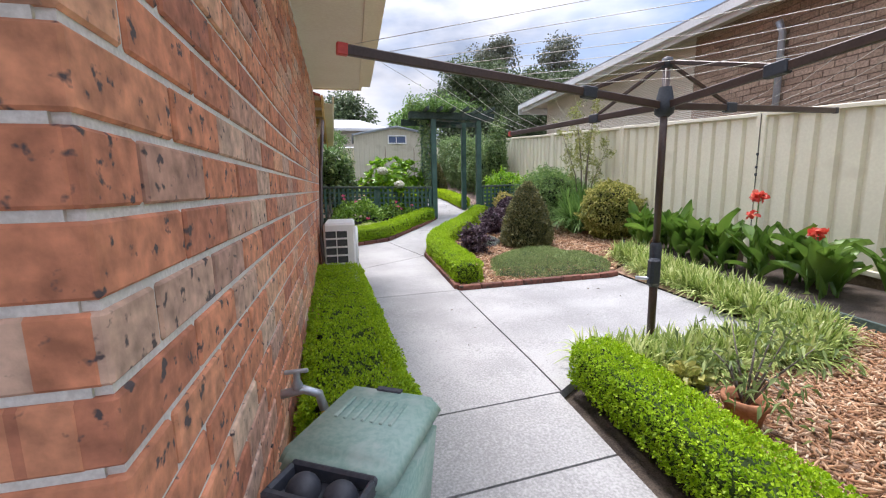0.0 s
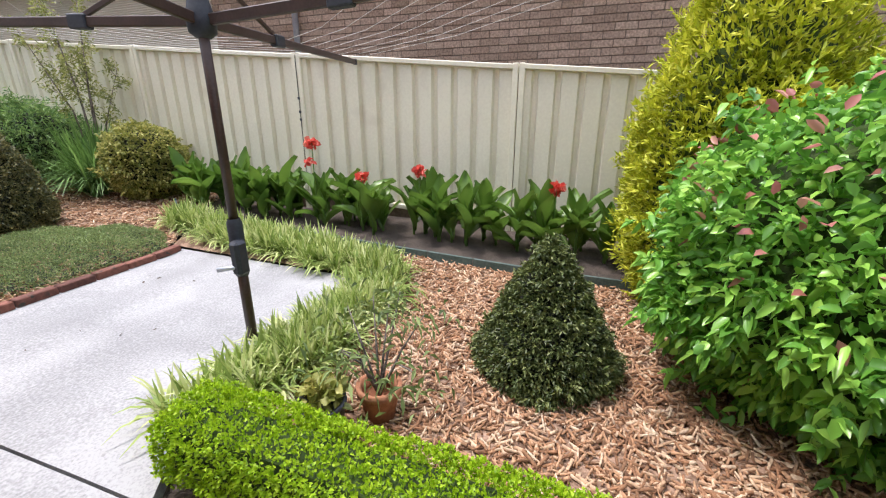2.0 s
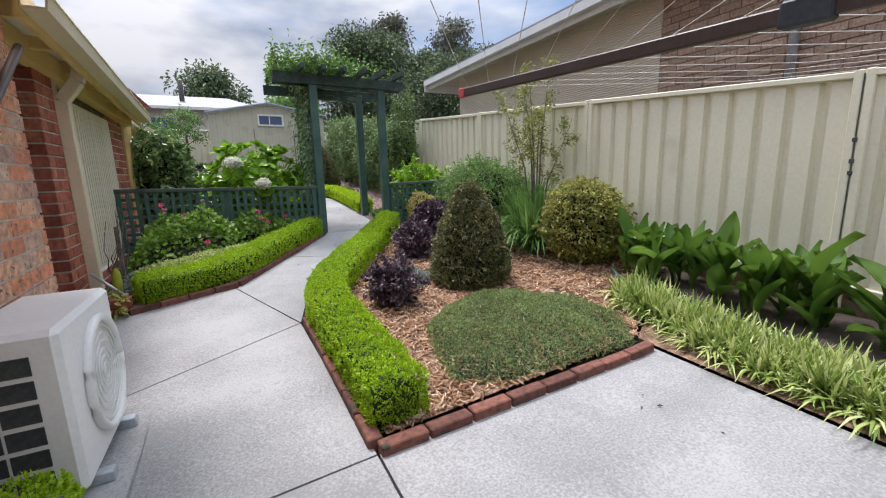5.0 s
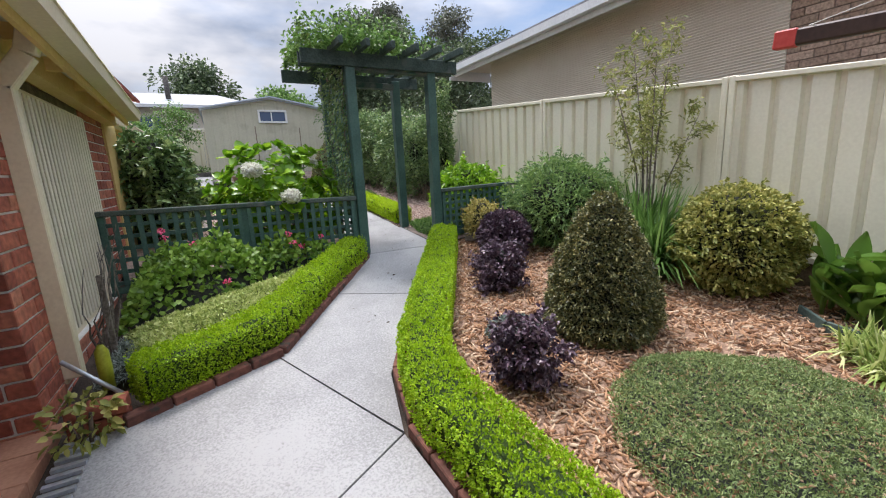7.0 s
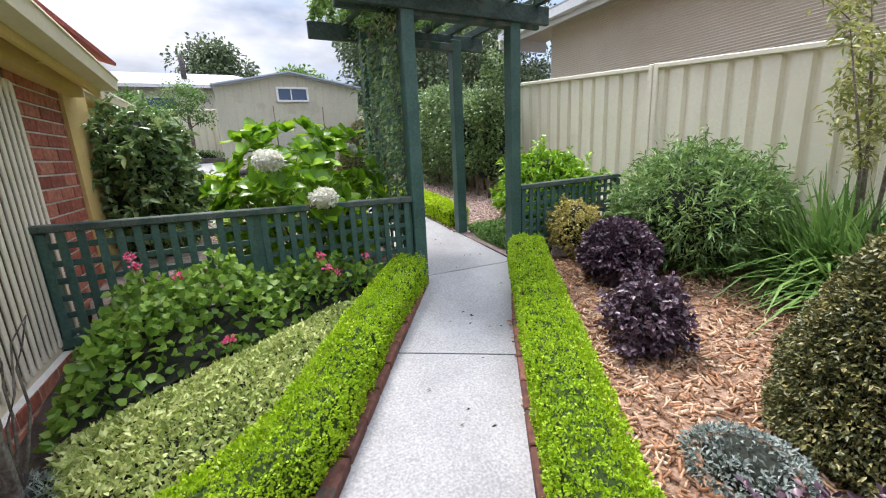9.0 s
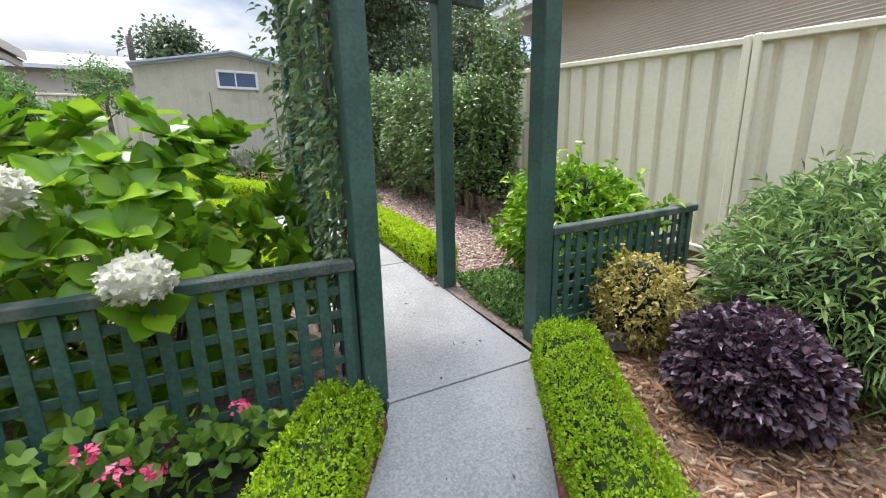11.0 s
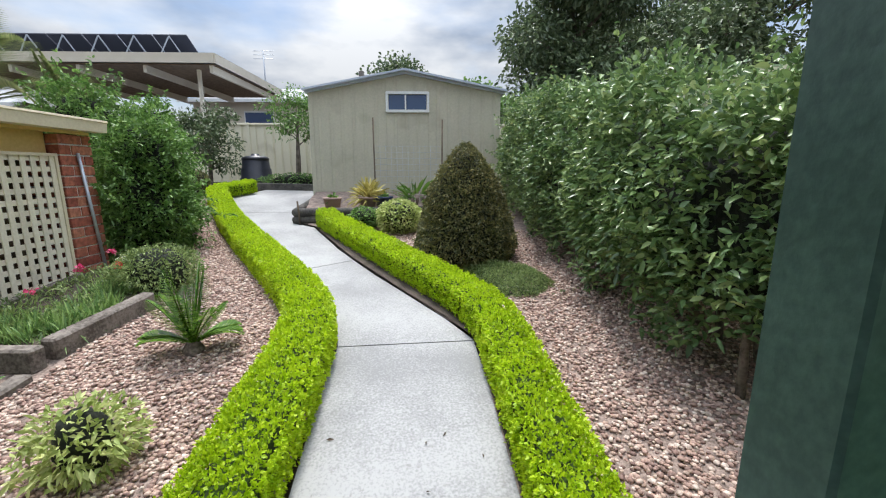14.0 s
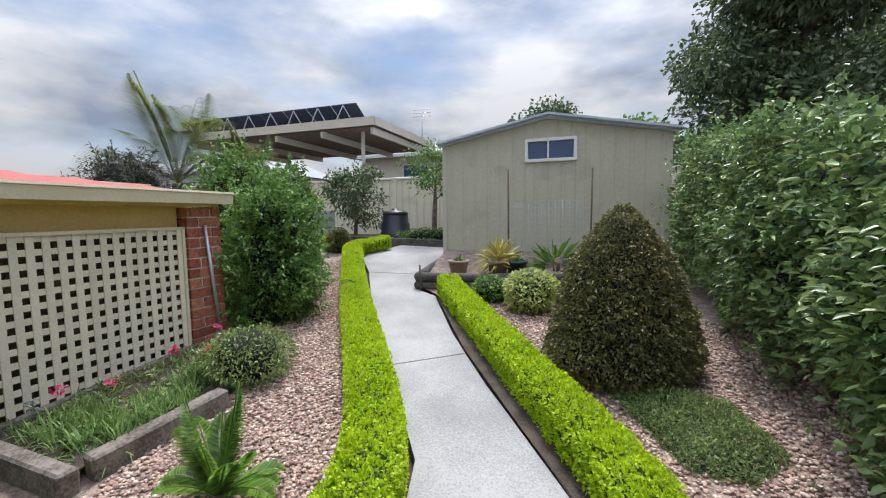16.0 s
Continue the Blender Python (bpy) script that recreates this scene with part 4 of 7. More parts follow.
pipe = thing("downpipe", (0.0, 6.8, 0.9), "cream painted square downpipe with an offset below the gutter", "downpipe")
for p, q in (((-0.02, 6.82, 0.93), (-0.02, 6.82, 2.5)), ((-0.02, 6.82, 2.5), (0.10, 6.82, 2.66)), ((0.10, 6.82, 2.66), (0.14, 6.82, 2.80))):
    bar("pipe", p, q, 0.07, 0.09, cream_paint, pipe, 0.006)

# the pillars and the screen stand back from the line of the long wall
for t_ in (pillar, pillar2, screen, bed_kerb, pipe):
    t_.location.x -= 0.08
    t_.location.y -= 0.05

# garage end with square lattice
garage = thing("wall_garage", (-0.6, 11.4, 1.4), "yellow rendered garage wall under a wide gutter", "wall", "", "structure")
box("render", -0.77, -0.52, 9.9, 12.43, 2.57, 2.84, yellow_paint, garage)
# added dark sheet stands for the shade behind the lattice openings
box("shaded_boards", -0.92, -0.72, 9.9, 12.43, 1.2, 2.57, timber_shade_brown, garage)
gp_ = thing("brick_pillar", (-0.6, 12.6, 1.4), "red brick garage pillar with a thin pipe", "pillar", "porch pillars", "structure")
box("mortar", -0.77, -0.44, 12.46, 12.76, 1.25, 2.72, mortar, gp_)
brick_wall(gp_, -0.43, 12.45, 0.33, True, 1.33, 2.74, 1, (red_brick, red_brick), lambda s, z: True, (0.235, 0.088))
brick_wall(gp_, -0.78, 12.45, 0.35, False, 1.33, 2.74, -1, (red_brick, red_brick), lambda s, z: True, (0.235, 0.088))
tube("conduit", [(-0.41, 12.72, 1.4), (-0.41, 12.60, 2.58)], 0.014, galv, gp_)
lattice = thing("lattice_screen", (-0.45, 11.2, 1.4), "cream painted square timber lattice on the garage wall", "lattice")
GY0, GY1, GZ0, GZ1 = 9.95, 12.42, 1.41, 2.56
nv = 31
for i in range(nv):
    y = GY0 + 0.03 + i * (GY1 - GY0 - 0.06) / (nv - 1)
    box("slat", -0.46, -0.45, y - 0.020, y + 0.020, GZ0, GZ1, lattice_cream, lattice)
for i in range(14):
    z = GZ0 + 0.03 + i * (GZ1 - GZ0 - 0.06) / 13
    box("cross_slat", -0.472, -0.461, GY0, GY1, z - 0.020, z + 0.020, lattice_cream, lattice)
for y0, y1, z0, z1 in ((GY0, GY1, GZ1 - 0.012, GZ1 + 0.012), (GY1 - 0.012, GY1 + 0.014, GZ0, GZ1 + 0.012)):
    box("frame", -0.476, -0.438, y0, y1, z0, z1, cream_paint, lattice)
geave = thing("eaves_garage", (-0.42, 11.4, 2.85), "cream gutter and yellow fascia along the garage eave", "eaves", "", "structure")
box("fascia", -0.48, -0.42, 9.9, 12.76, 2.74, 2.86, yellow_paint, geave)
box("soffit", -1.9, -0.48, 9.9, 12.80, 2.84, 2.855, soffit_mat, geave)
gutter(geave, (-0.418, 9.9, 2.765), (-0.418, 12.80, 2.765), 0.13, 0.11)
roof3 = thing("roof_garage", (-1.5, 11.3, 2.95), "red tiled garage roof", "roof", "", "structure")
for i in range(7):
    far = 2.4 - i * 0.28
    bar("tile_course", (-0.38 - i * 0.3, 9.9 + far / 2, 2.86 + i * 0.045), (-0.71 - i * 0.3, 9.9 + far / 2, 2.91 + i * 0.045), far, 0.025, tile_red, roof3)
box("garage_end", -3.2, -0.82, 12.45, 12.75, 1.2, 2.85, yellow_paint, garage)

# ---- boundary fence ----
fence = thing("fence", (4.8, 6, 1.0), "cream ribbed steel boundary fence with capped rails, stepping up the slope", "fence", "", "structure")
F_Y0, F_STEP, F_X = -5.813, 2.353, 4.80


def fence_top(y):
    return 2.25 + 0.0806 * (y - 1.247)


def fence_low(y):
    return fence_top(y) - 1.46


for i in range(9):
    y0, y1 = F_Y0 + i * F_STEP, F_Y0 + (i + 1) * F_STEP
    ribbed("panel", (F_X + 0.02, y0 + 0.05), (F_X + 0.02, y1 - 0.05), (fence_low(y0), fence_low(y1)), (fence_top(y0) - 0.03, fence_top(y1) - 0.03), fence_steel, fence, 0.2, 0.04)
    bar("top_rail", (F_X + 0.02, y0 + 0.045, fence_top(y0) - 0.02), (F_X + 0.02, y1 - 0.045, fence_top(y1) - 0.02), 0.06, 0.045, fence_steel, fence, 0.006)
    bar("bottom_rail", (F_X + 0.02, y0 + 0.045, fence_low(y0) + 0.005), (F_X + 0.02, y1 - 0.045, fence_low(y1) + 0.005), 0.06, 0.05, fence_steel, fence, 0.006)
    bar("plinth", (F_X + 0.03, y0, fence_low(y0) - 0.12), (F_X + 0.03, y1, fence_low(y1) - 0.12), 0.04, 0.22, timber_shade_brown, fence, 0.006)
    for dy in (-0.03, 0.03):
        box("post", F_X - 0.012, F_X + 0.055, y0 + dy - 0.026, y0 + dy + 0.026, fence_low(y0) - 0.25, fence_top(y0) + 0.01, fence_steel, fence, 0.006)

for z in (1.78, 1.86, 2.0):
    box("bracket", F_X - 0.022, F_X - 0.013, 3.585, 3.612, z - 0.014, z + 0.014, dark_void, fence, 0.003)
box("joint_gap", F_X - 0.014, F_X - 0.0125, 3.596, 3.602, 1.1, 2.42, dark_void, fence)

rear = thing("fence_rear", (-3, 19.4, 2.1), "pale cream steel fence along the rear boundary", "fence", "", "structure")
for i in range(7):
    x0 = 5.2 - (i + 1) * 2.35
    ribbed("panel", (x0 + 0.04, 19.4), (x0 + 2.31, 19.4), (2.12, 2.12), (3.56, 3.56), fence_steel, rear, 0.2, 0.03, (0, -1))
    box("top_rail", x0 + 0.03, x0 + 2.32, 19.37, 19.44, 3.54, 3.59, fence_steel, rear, 0.006)
    box("post", x0 - 0.03, x0 + 0.03, 19.36, 19.45, 1.9, 3.60, fence_steel, rear, 0.006)

# ---- neighbouring house over the fence ----
N_X, N_Y = 6.35, 6.2
nwall = thing("wall_neighbour", (6.4, 2, 1.0), "tan textured brick wall of the neighbouring house", "wall", "", "structure")
box("mortar", N_X + 0.01, N_X + 0.3, -6.0, N_Y - 0.01, 0.5, 4.3, tan_mortar, nwall)
brick_wall(nwall, N_X, -2.2, N_Y + 2.2, True, 1.62, 4.3, -1, (tan_brick, tan_brick_joined), lambda s, z: 4.6 < s < 8.4 and 2.2 < z < 3.9, (0.24, 0.086), 0.012, 0.09, 0.0)
nclad = thing("wall_neighbour_clad", (6.4, 9.5, 1.2), "cream fine-ribbed cladding on the neighbouring house", "wall", "", "structure")
verts, faces = [], []
rows = 64
for i in range(rows):
    z = 2.2 + i * 0.033
    verts += [(N_X - 0.004, N_Y, z), (N_X - 0.004, 11.65, z), (N_X - 0.018, N_Y, z + 0.022), (N_X - 0.018, 11.65, z + 0.022)]
    o = 4 * i
    faces.append((o, o + 1, o + 3, o + 2))
    if i < rows - 1:
        faces.append((o + 2, o + 3, o + 5, o + 4))
place("cladding", mesh_of("cladding", verts, faces), cladding, nclad)
box("backing", N_X, N_X + 0.3, N_Y, 11.65, 0.6, 4.3, cladding, nclad)
neave = thing("eaves_neighbour", (5.9, 6, 3.95), "white gutter and boxed eave of the neighbouring roof", "eaves", "", "structure")
box("soffit", 5.90, 6.9, -6, 12.5, 4.16, 4.18, cladding, neave)
box("fascia", 5.88, 5.905, -6, 12.5, 4.02, 4.24, white_gutter, neave)
gutter(neave, (5.76, -6, 4.10), (5.76, 12.52, 4.10), 0.11, 0.12, white_gutter)
box("gutter_end", 5.77, 6.9, 12.46, 12.52, 3.96, 4.2, white_gutter, neave)
bar("roof_sheet", (5.8, 3.3, 4.24), (10.5, 3.3, 5.9), 18.6, 0.05, roof_grey, neave)
npipe = thing("downpipe", (6.3, 4.67, 1.0), "galvanised round downpipe on the tan brick wall", "downpipe")
tube("pipe", [(6.28, 4.67, 0.9), (6.28, 4.67, 3.7), (6.2, 4.67, 3.85)], 0.042, galv, npipe, 12)

# ---- garden shed ----
S_X0, S_X1, S_Y, S_EAVE, S_APEX, S_BASE = 0.628, 3.815, 16.035, 3.725, 4.035, 1.95
shed = thing("garden_shed", (2.2, 16.035, 1.95), "beige ribbed steel gable shed with pale blue trim", "shed")


def shed_top(x):
    return S_EAVE + (S_APEX - S_EAVE) * (1 - abs(x - (S_X0 + S_X1) / 2) / ((S_X1 - S_X0) / 2))


WX0, WX1, WZ0, WZ1 = 1.902, 2.608, 3.404, 3.72
mid_x = (S_X0 + S_X1) / 2
for p, q, zb, zt in (
    ((S_X0, S_Y), (WX0, S_Y), (S_BASE, S_BASE), (shed_top(S_X0), shed_top(WX0))),
    ((WX1, S_Y), (S_X1, S_Y), (S_BASE, S_BASE), (shed_top(WX1), shed_top(S_X1))),
    ((WX0, S_Y), (WX1, S_Y), (S_BASE, S_BASE), (WZ0, WZ0)),
    ((WX0, S_Y), (mid_x, S_Y), (WZ1, WZ1), (shed_top(WX0), shed_top(mid_x))),
    ((mid_x, S_Y), (WX1, S_Y), (WZ1, WZ1), (shed_top(mid_x), shed_top(WX1))),
):
    ribbed("wall_sheet", p, q, zb, zt, shed_steel, shed, 0.19, 0.007, (0, -1))
ribbed("wall_sheet", (S_X0, 18.9), (S_X0, S_Y), (S_BASE, S_BASE), (S_EAVE, S_EAVE), shed_steel, shed, 0.19, 0.007, (-1, 0))
ribbed("wall_sheet", (S_X1, S_Y), (S_X1, 18.9), (S_BASE, S_BASE), (S_EAVE, S_EAVE), shed_steel, shed, 0.19, 0.007, (1, 0))
box("wall_sheet", S_X0, S_X1, 18.9, 18.95, S_BASE, S_EAVE, shed_steel, shed)
bar("roof_sheet", (S_X0 - 0.08, 17.5, S_EAVE + 0.01), (mid_x, 17.5, S_APEX + 0.02), 3.2, 0.03, roof_blue, shed)
bar("roof_sheet", (mid_x, 17.5, S_APEX + 0.02), (S_X1 + 0.08, 17.5, S_EAVE + 0.01), 3.2, 0.03, roof_blue, shed)
bar("barge_trim", (S_X0 - 0.06, S_Y - 0.03, S_EAVE + 0.0), (mid_x, S_Y - 0.03, S_APEX + 0.0), 0.03, 0.07, roof_blue, shed, 0.004)
bar("barge_trim", (mid_x, S_Y - 0.03, S_APEX + 0.0), (S_X1 + 0.06, S_Y - 0.03, S_EAVE + 0.0), 0.03, 0.07, roof_blue, shed, 0.004)
box("corner_trim", S_X0 - 0.02, S_X0 + 0.05, S_Y - 0.012, S_Y - 0.004, S_BASE, S_EAVE, shed_steel, shed)
win = place("window", box_mesh(WX1 - WX0 - 0.08, 0.01, WZ1 - WZ0 - 0.08, glass_mat), glass_mat, shed, pose((WX0 + WX1) / 2, S_Y - 0.005, (WZ0 + WZ1) / 2))
for x0, x1, z0, z1 in ((WX0, WX1, WZ0 - 0.01, WZ0 + 0.035), (WX0, WX1, WZ1 - 0.035, WZ1 + 0.01), (WX0 - 0.01, WX0 + 0.035, WZ0, WZ1), (WX1 - 0.035, WX1 + 0.01, WZ0, WZ1), (mid_x - 0.012, mid_x + 0.012, WZ0, WZ1)):
    box("window_frame", x0, x1, S_Y - 0.035, S_Y + 0.01, z0, z1, white_gutter, win, 0.003)

trellis = thing("wire_trellis", (2.26, 15.5, 1.9), "rusty wire mesh trellis on two thin steel stakes", "trellis")
TX0, TX1, TY = 1.75, 2.81, 15.5
tube("stake", [(TX0, TY, 1.8), (TX0 - 0.01, TY, 3.25)], 0.012, twig_mat, trellis, 6)
tube("stake", [(TX1, TY, 1.8), (TX1 + 0.01, TY, 3.22)], 0.012, twig_mat, trellis, 6)
for i in range(13):
    x = TX0 + (TX1 - TX0) * i / 12
    tube("wire", [(x, TY, 1.95), (x, TY, 2.82)], 0.0025, galv, trellis, 4)
for i in range(10):
    z = 1.97 + i * 0.094
    tube("cross_wire", [(TX0, TY - 0.003, z), (TX1, TY - 0.003, z)], 0.0025, galv, trellis, 4)

# raised bed in front of the shed
logs = thing("retaining_logs", (0.65, 14.6, 1.7), "two rows of dark half-round logs edging the raised shed bed", "edging")
for k in range(2):
    z = 1.745 + k * 0.108
    tube("log", [(0.70, 14.70, z), (1.5, 14.79, z + 0.005), (2.6, 15.02, z + 0.01)], 0.06, log_mat, logs, 10)
    tube("log", [(0.72, 14.71, z), (0.68, 15.3, z + 0.04), (0.66, 15.95, z + 0.1)], 0.06, log_mat, logs, 10)
raised = draped("raised_bed", [(0.72, 14.76), (2.6, 15.07), (3.8, 15.4), (3.8, 16.02), (0.66, 16.02)], gravel_base, 0.10, 0.0, None, "structure", "garden bed", "raised soil bed in front of the shed")


# ---- arbour and green lattice ----
arbour = thing("garden_arbour", (2.6, 8.75, 1.1), "dark green timber arbour with flat slatted top over the path", "arbour")
POSTS = [(2.15, 8.38), (3.127, 8.40), (2.085, 9.23), (3.04, 9.28)]
for x, y in POSTS:
    box("post", x - 0.052, x + 0.052, y - 0.052, y + 0.052, float(g(x, y)) - 0.1, 3.16, green_timber, arbour, 0.005)
bar("front_beam", (1.65, 8.325, 3.16), (3.46, 8.345, 3.15), 0.045, 0.14, dark_beam, arbour, 0.004)
bar("front_beam", (1.65, 8.455, 3.16), (3.46, 8.475, 3.15), 0.045, 0.14, dark_beam, arbour, 0.004)
bar("back_beam", (1.60, 9.30, 3.16), (3.40, 9.34, 3.15), 0.045, 0.14, dark_beam, arbour, 0.004)
bar("lintel", (2.2, 8.39, 3.09), (3.08, 8.40, 3.085), 0.09, 0.07, weathered_rail, arbour, 0.004)
bar("lintel", (2.1, 9.22, 3.09), (3.0, 9.26, 3.085), 0.09, 0.07, weathered_rail, arbour, 0.004)
for i in range(6):
    x = 1.98 + i * 0.27
    bar("rafter", (x, 7.98, 3.245), (x - 0.04, 9.55, 3.255), 0.045, 0.07, dark_beam, arbour, 0.004)
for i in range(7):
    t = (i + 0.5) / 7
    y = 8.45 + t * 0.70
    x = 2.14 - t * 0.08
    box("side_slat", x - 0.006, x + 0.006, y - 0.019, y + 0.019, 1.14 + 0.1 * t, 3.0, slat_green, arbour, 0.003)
box("stake", 2.095, 2.12, 9.13, 9.155, 1.15, 3.0, sleeper_mat, arbour, 0.003)
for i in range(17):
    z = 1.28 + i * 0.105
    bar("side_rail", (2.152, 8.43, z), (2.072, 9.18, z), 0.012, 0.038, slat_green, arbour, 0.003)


def lattice_fence(label, a, b, z_top0, z_top1, low, group):
    """A panel of crossing slats between plan points a and b, under a capping rail."""
    a, b = np.array(a), np.array(b)
    length = np.linalg.norm(b - a)
    d = (b - a) / length
    t = thing("lattice_fence", (*a, z_top0 - 0.7), label, "lattice fence", group)

    def at(s, off=0.0):
        p = a + d * s
        return p[0] - d[1] * off, p[1] + d[0] * off

    def top(s):
        return z_top0 + (z_top1 - z_top0) * s / length

    bar("top_rail", (*at(0), top(0)), (*at(length), top(length)), 0.07, 0.045, weathered_rail, t, 0.006)
    bar("bottom_rail", (*at(0), top(0) - low), (*at(length), top(length) - low), 0.04, 0.06, green_timber, t, 0.004)
    n = int(length / 0.085)
    for i in range(n):
        s = (i + 0.5) * length / n
        bar("slat", (*at(s, -0.009), top(s) - low - 0.02), (*at(s, -0.009), top(s) - 0.02), 0.012, 0.042, green_timber, t, 0.002)
    for i in range(1, 7):
        h = low * i / 6.6
        bar("cross_slat", (*at(0, 0.006), top(0) - h), (*at(length, 0.006), top(length) - h), 0.012, 0.036, green_timber, t, 0.002)
    for s in (0.03, length / 2, length - 0.03) if length > 1.6 else (0.03, length - 0.03):
        x, y = at(s, 0.03)
        box("stump", x - 0.035, x + 0.035, y - 0.03, y + 0.03, float(g(x, y)) - 0.15, top(s) - 0.02, green_timber, t, 0.004)
    return t


lattice_fence("dark green lattice garden fence with a weathered top rail", (-0.20, 8.28), (2.09, 8.36), 1.75, 1.705, 0.68, "green lattice fences")
lattice_fence("short dark green lattice fence beside the arbour post", (3.18, 8.38), (4.48, 8.37), 1.71, 1.735, 0.55, "green lattice fences")

# ---- brick edging along the path ----


def edging(label, line, length=0.23, w=0.07, h=0.07, lift=0.015, material=None):
    t = thing("brick_edging", (*line[0], float(g(*line[0]))), label, "edging", "brick edgings")
    for (x0, y0), (x1, y1) in zip(line[:-1], line[1:]):
        d = math.hypot(x1 - x0, y1 - y0)
        n = max(1, round(d / length))
        for i in range(n):
            a, b = (i + 0.02) / n, (i + 0.98) / n
            p = (x0 + (x1 - x0) * a, y0 + (y1 - y0) * a)
            q = (x0 + (x1 - x0) * b, y0 + (y1 - y0) * b)
            j = rng.uniform(-0.004, 0.004)
            bar("brick", (*p, float(g(*p)) + lift + j), (*q, float(g(*q)) + lift + j), w, h, material or edging_brick, t, 0.006)


edging("low row of dark red bricks edging the rose bed", [(0.20, 6.22), (0.98, 6.55), (1.56, 7.42), (2.11, 8.20)])
edging("low row of dark red bricks edging the mulched island bed", [(1.46, 5.52), (1.56, 5.98), (1.82, 6.42), (2.38, 7.32), (3.03, 8.26)])
edging("low row of brown bricks edging the island along the slab", [(1.49, 3.93), (3.42, 4.02)])
edging("low row of brown bricks edging the island hedge", [(1.49, 3.97), (1.44, 5.5)])
edging("row of brown bricks beside the wall hedge", [(0.69, 1.4), (0.515, 4.0)], 0.23, 0.05, 0.06, 0.0)
step = thing("brick_step", (0.1, 6.32, 0.8), "low red brick kerb ending at the porch pillar", "kerb")
for k in range(3):
    box("brick", -0.02, 0.22, 6.24, 6.34, 0.72 + k * 0.08, 0.79 + k * 0.08, red_brick, step, 0.005)
grate = thing("drain_grate", (0.05, 5.9, 0.79), "grey slotted drain channel beside the porch", "drain")
for i in range(14):
    box("slot_bar", -0.02, 0.1, 5.45 + i * 0.055, 5.475 + i * 0.055, 0.775 + i * 0.003, 0.79 + i * 0.003, galv, grate)

# ---- hedges ----
hedge("clipped bright green box hedge against the brick wall", [(0.45, 1.42), (0.27, 3.92)], 0.45, 0.34, 20000)
hedge("clipped bright green box hedge bordering the mulched bed", [(1.74, 1.93), (1.74, -1.8)], 0.27, 0.25, 16000, seed=2)
hedge("clipped bright green box hedge curving round the island bed", [(1.65, 4.03), (1.59, 5.5), (1.71, 5.95), (1.96, 6.35), (2.52, 7.25), (3.10, 8.18)], 0.29, 0.26, seed=3)
hedge("clipped bright green box hedge in front of the rose bed", [(0.23, 6.36), (0.92, 6.70), (1.46, 7.52), (2.00, 8.20)], 0.25, 0.24, seed=4)
hedge("clipped lime green box hedge along the upper path", [(3.11, 9.42), (3.09, 10.3), (3.06, 11.0), (3.03, 11.40), (2.90, 11.74), (2.52, 12.35), (1.96, 13.25), (1.17, 14.55)], 0.24, 0.23, 12500, 0.0165, seed=5, material=lime_leaf)
hedge("clipped lime green box hedge along the upper path", [(1.97, 9.42), (1.955, 10.3), (1.93, 11.0), (1.87, 11.42), (1.68, 11.80), (1.30, 12.38), (0.65, 13.33), (-0.08, 14.45), (-0.97, 15.88), (-0.62, 16.52)], 0.28, 0.23, 12500, 0.0165, seed=6, material=lime_leaf)
hedge("clipped green box hedge beside the compost corner", [(-2.3, 16.3), (-1.5, 16.2)], 0.22, 0.24, seed=7)

# ---- clipped cones and shrubs of the lower garden ----
CONE = [(0, 0.86), (0.12, 1.0), (0.35, 0.92), (0.6, 0.74), (0.8, 0.52), (0.93, 0.3), (1.0, 0.05)]
CONE_A = [(0, 0.9), (0.1, 1.0), (0.4, 0.76), (0.7, 0.44), (0.9, 0.2), (1.0, 0.03)]
CONE_B = [(0, 0.88), (0.12, 1.0), (0.35, 0.92), (0.6, 0.72), (0.8, 0.48), (0.93, 0.26), (1.0, 0.05)]
DOME = [(0, 0.82), (0.15, 1.0), (0.4, 0.98), (0.62, 0.86), (0.8, 0.66), (0.93, 0.4), (1.0, 0.08)]
BALL = [(0, 0.45), (0.15, 0.8), (0.4, 1.0), (0.65, 0.96), (0.85, 0.7), (0.95, 0.42), (1.0, 0.1)]


def scaled(p, r):
    return [(a, b * r) for a, b in p]


bush("conical_shrub", "dense dark bronze-green clipped dome shrub on mulch", "shrub", 3.08, 5.80, scaled(CONE_B, 0.40), 0.98, 26000, 0.024, 0.013, cone_leaf, rough_amount=0.05, seed=1, inner=0.86, shoots=700, shoot_len=0.05)
bush("conical_shrub", "dark green clipped cone shrub on wood chips", "shrub", 2.80, 0.72, scaled(CONE_A, 0.36), 0.70, 15000, 0.026, 0.012, cone_green, rough_amount=0.06, seed=2, inner=0.86, shoots=700, shoot_len=0.045)
bush("conical_shrub", "dense dark bronze-green clipped cone shrub on gravel", "shrub", 2.98, 13.02, scaled(CONE_B, 0.51), 1.16, 28000, 0.026, 0.014, cone_leaf, rough_amount=0.05, seed=3, inner=0.86, shoots=700, shoot_len=0.045)
bush("variegated_shrub", "rounded green and cream variegated shrub by the fence", "shrub", 4.42, 5.6, scaled(BALL, 0.43), 0.86, 11000, 0.036, 0.022, varieg_leaf, rough_amount=0.07, seed=4, inner=0.84, shoots=260, shoot_len=0.1)
bush("oleander_shrub", "loose grey-green shrub with narrow leaves", "shrub", 4.28, 7.42, scaled(BALL, 0.58), 0.92, 9000, 0.075, 0.015, olean_leaf, rough_amount=0.16, seed=5, spread=0.6, thick=0.5, shoots=420, shoot_len=0.22)
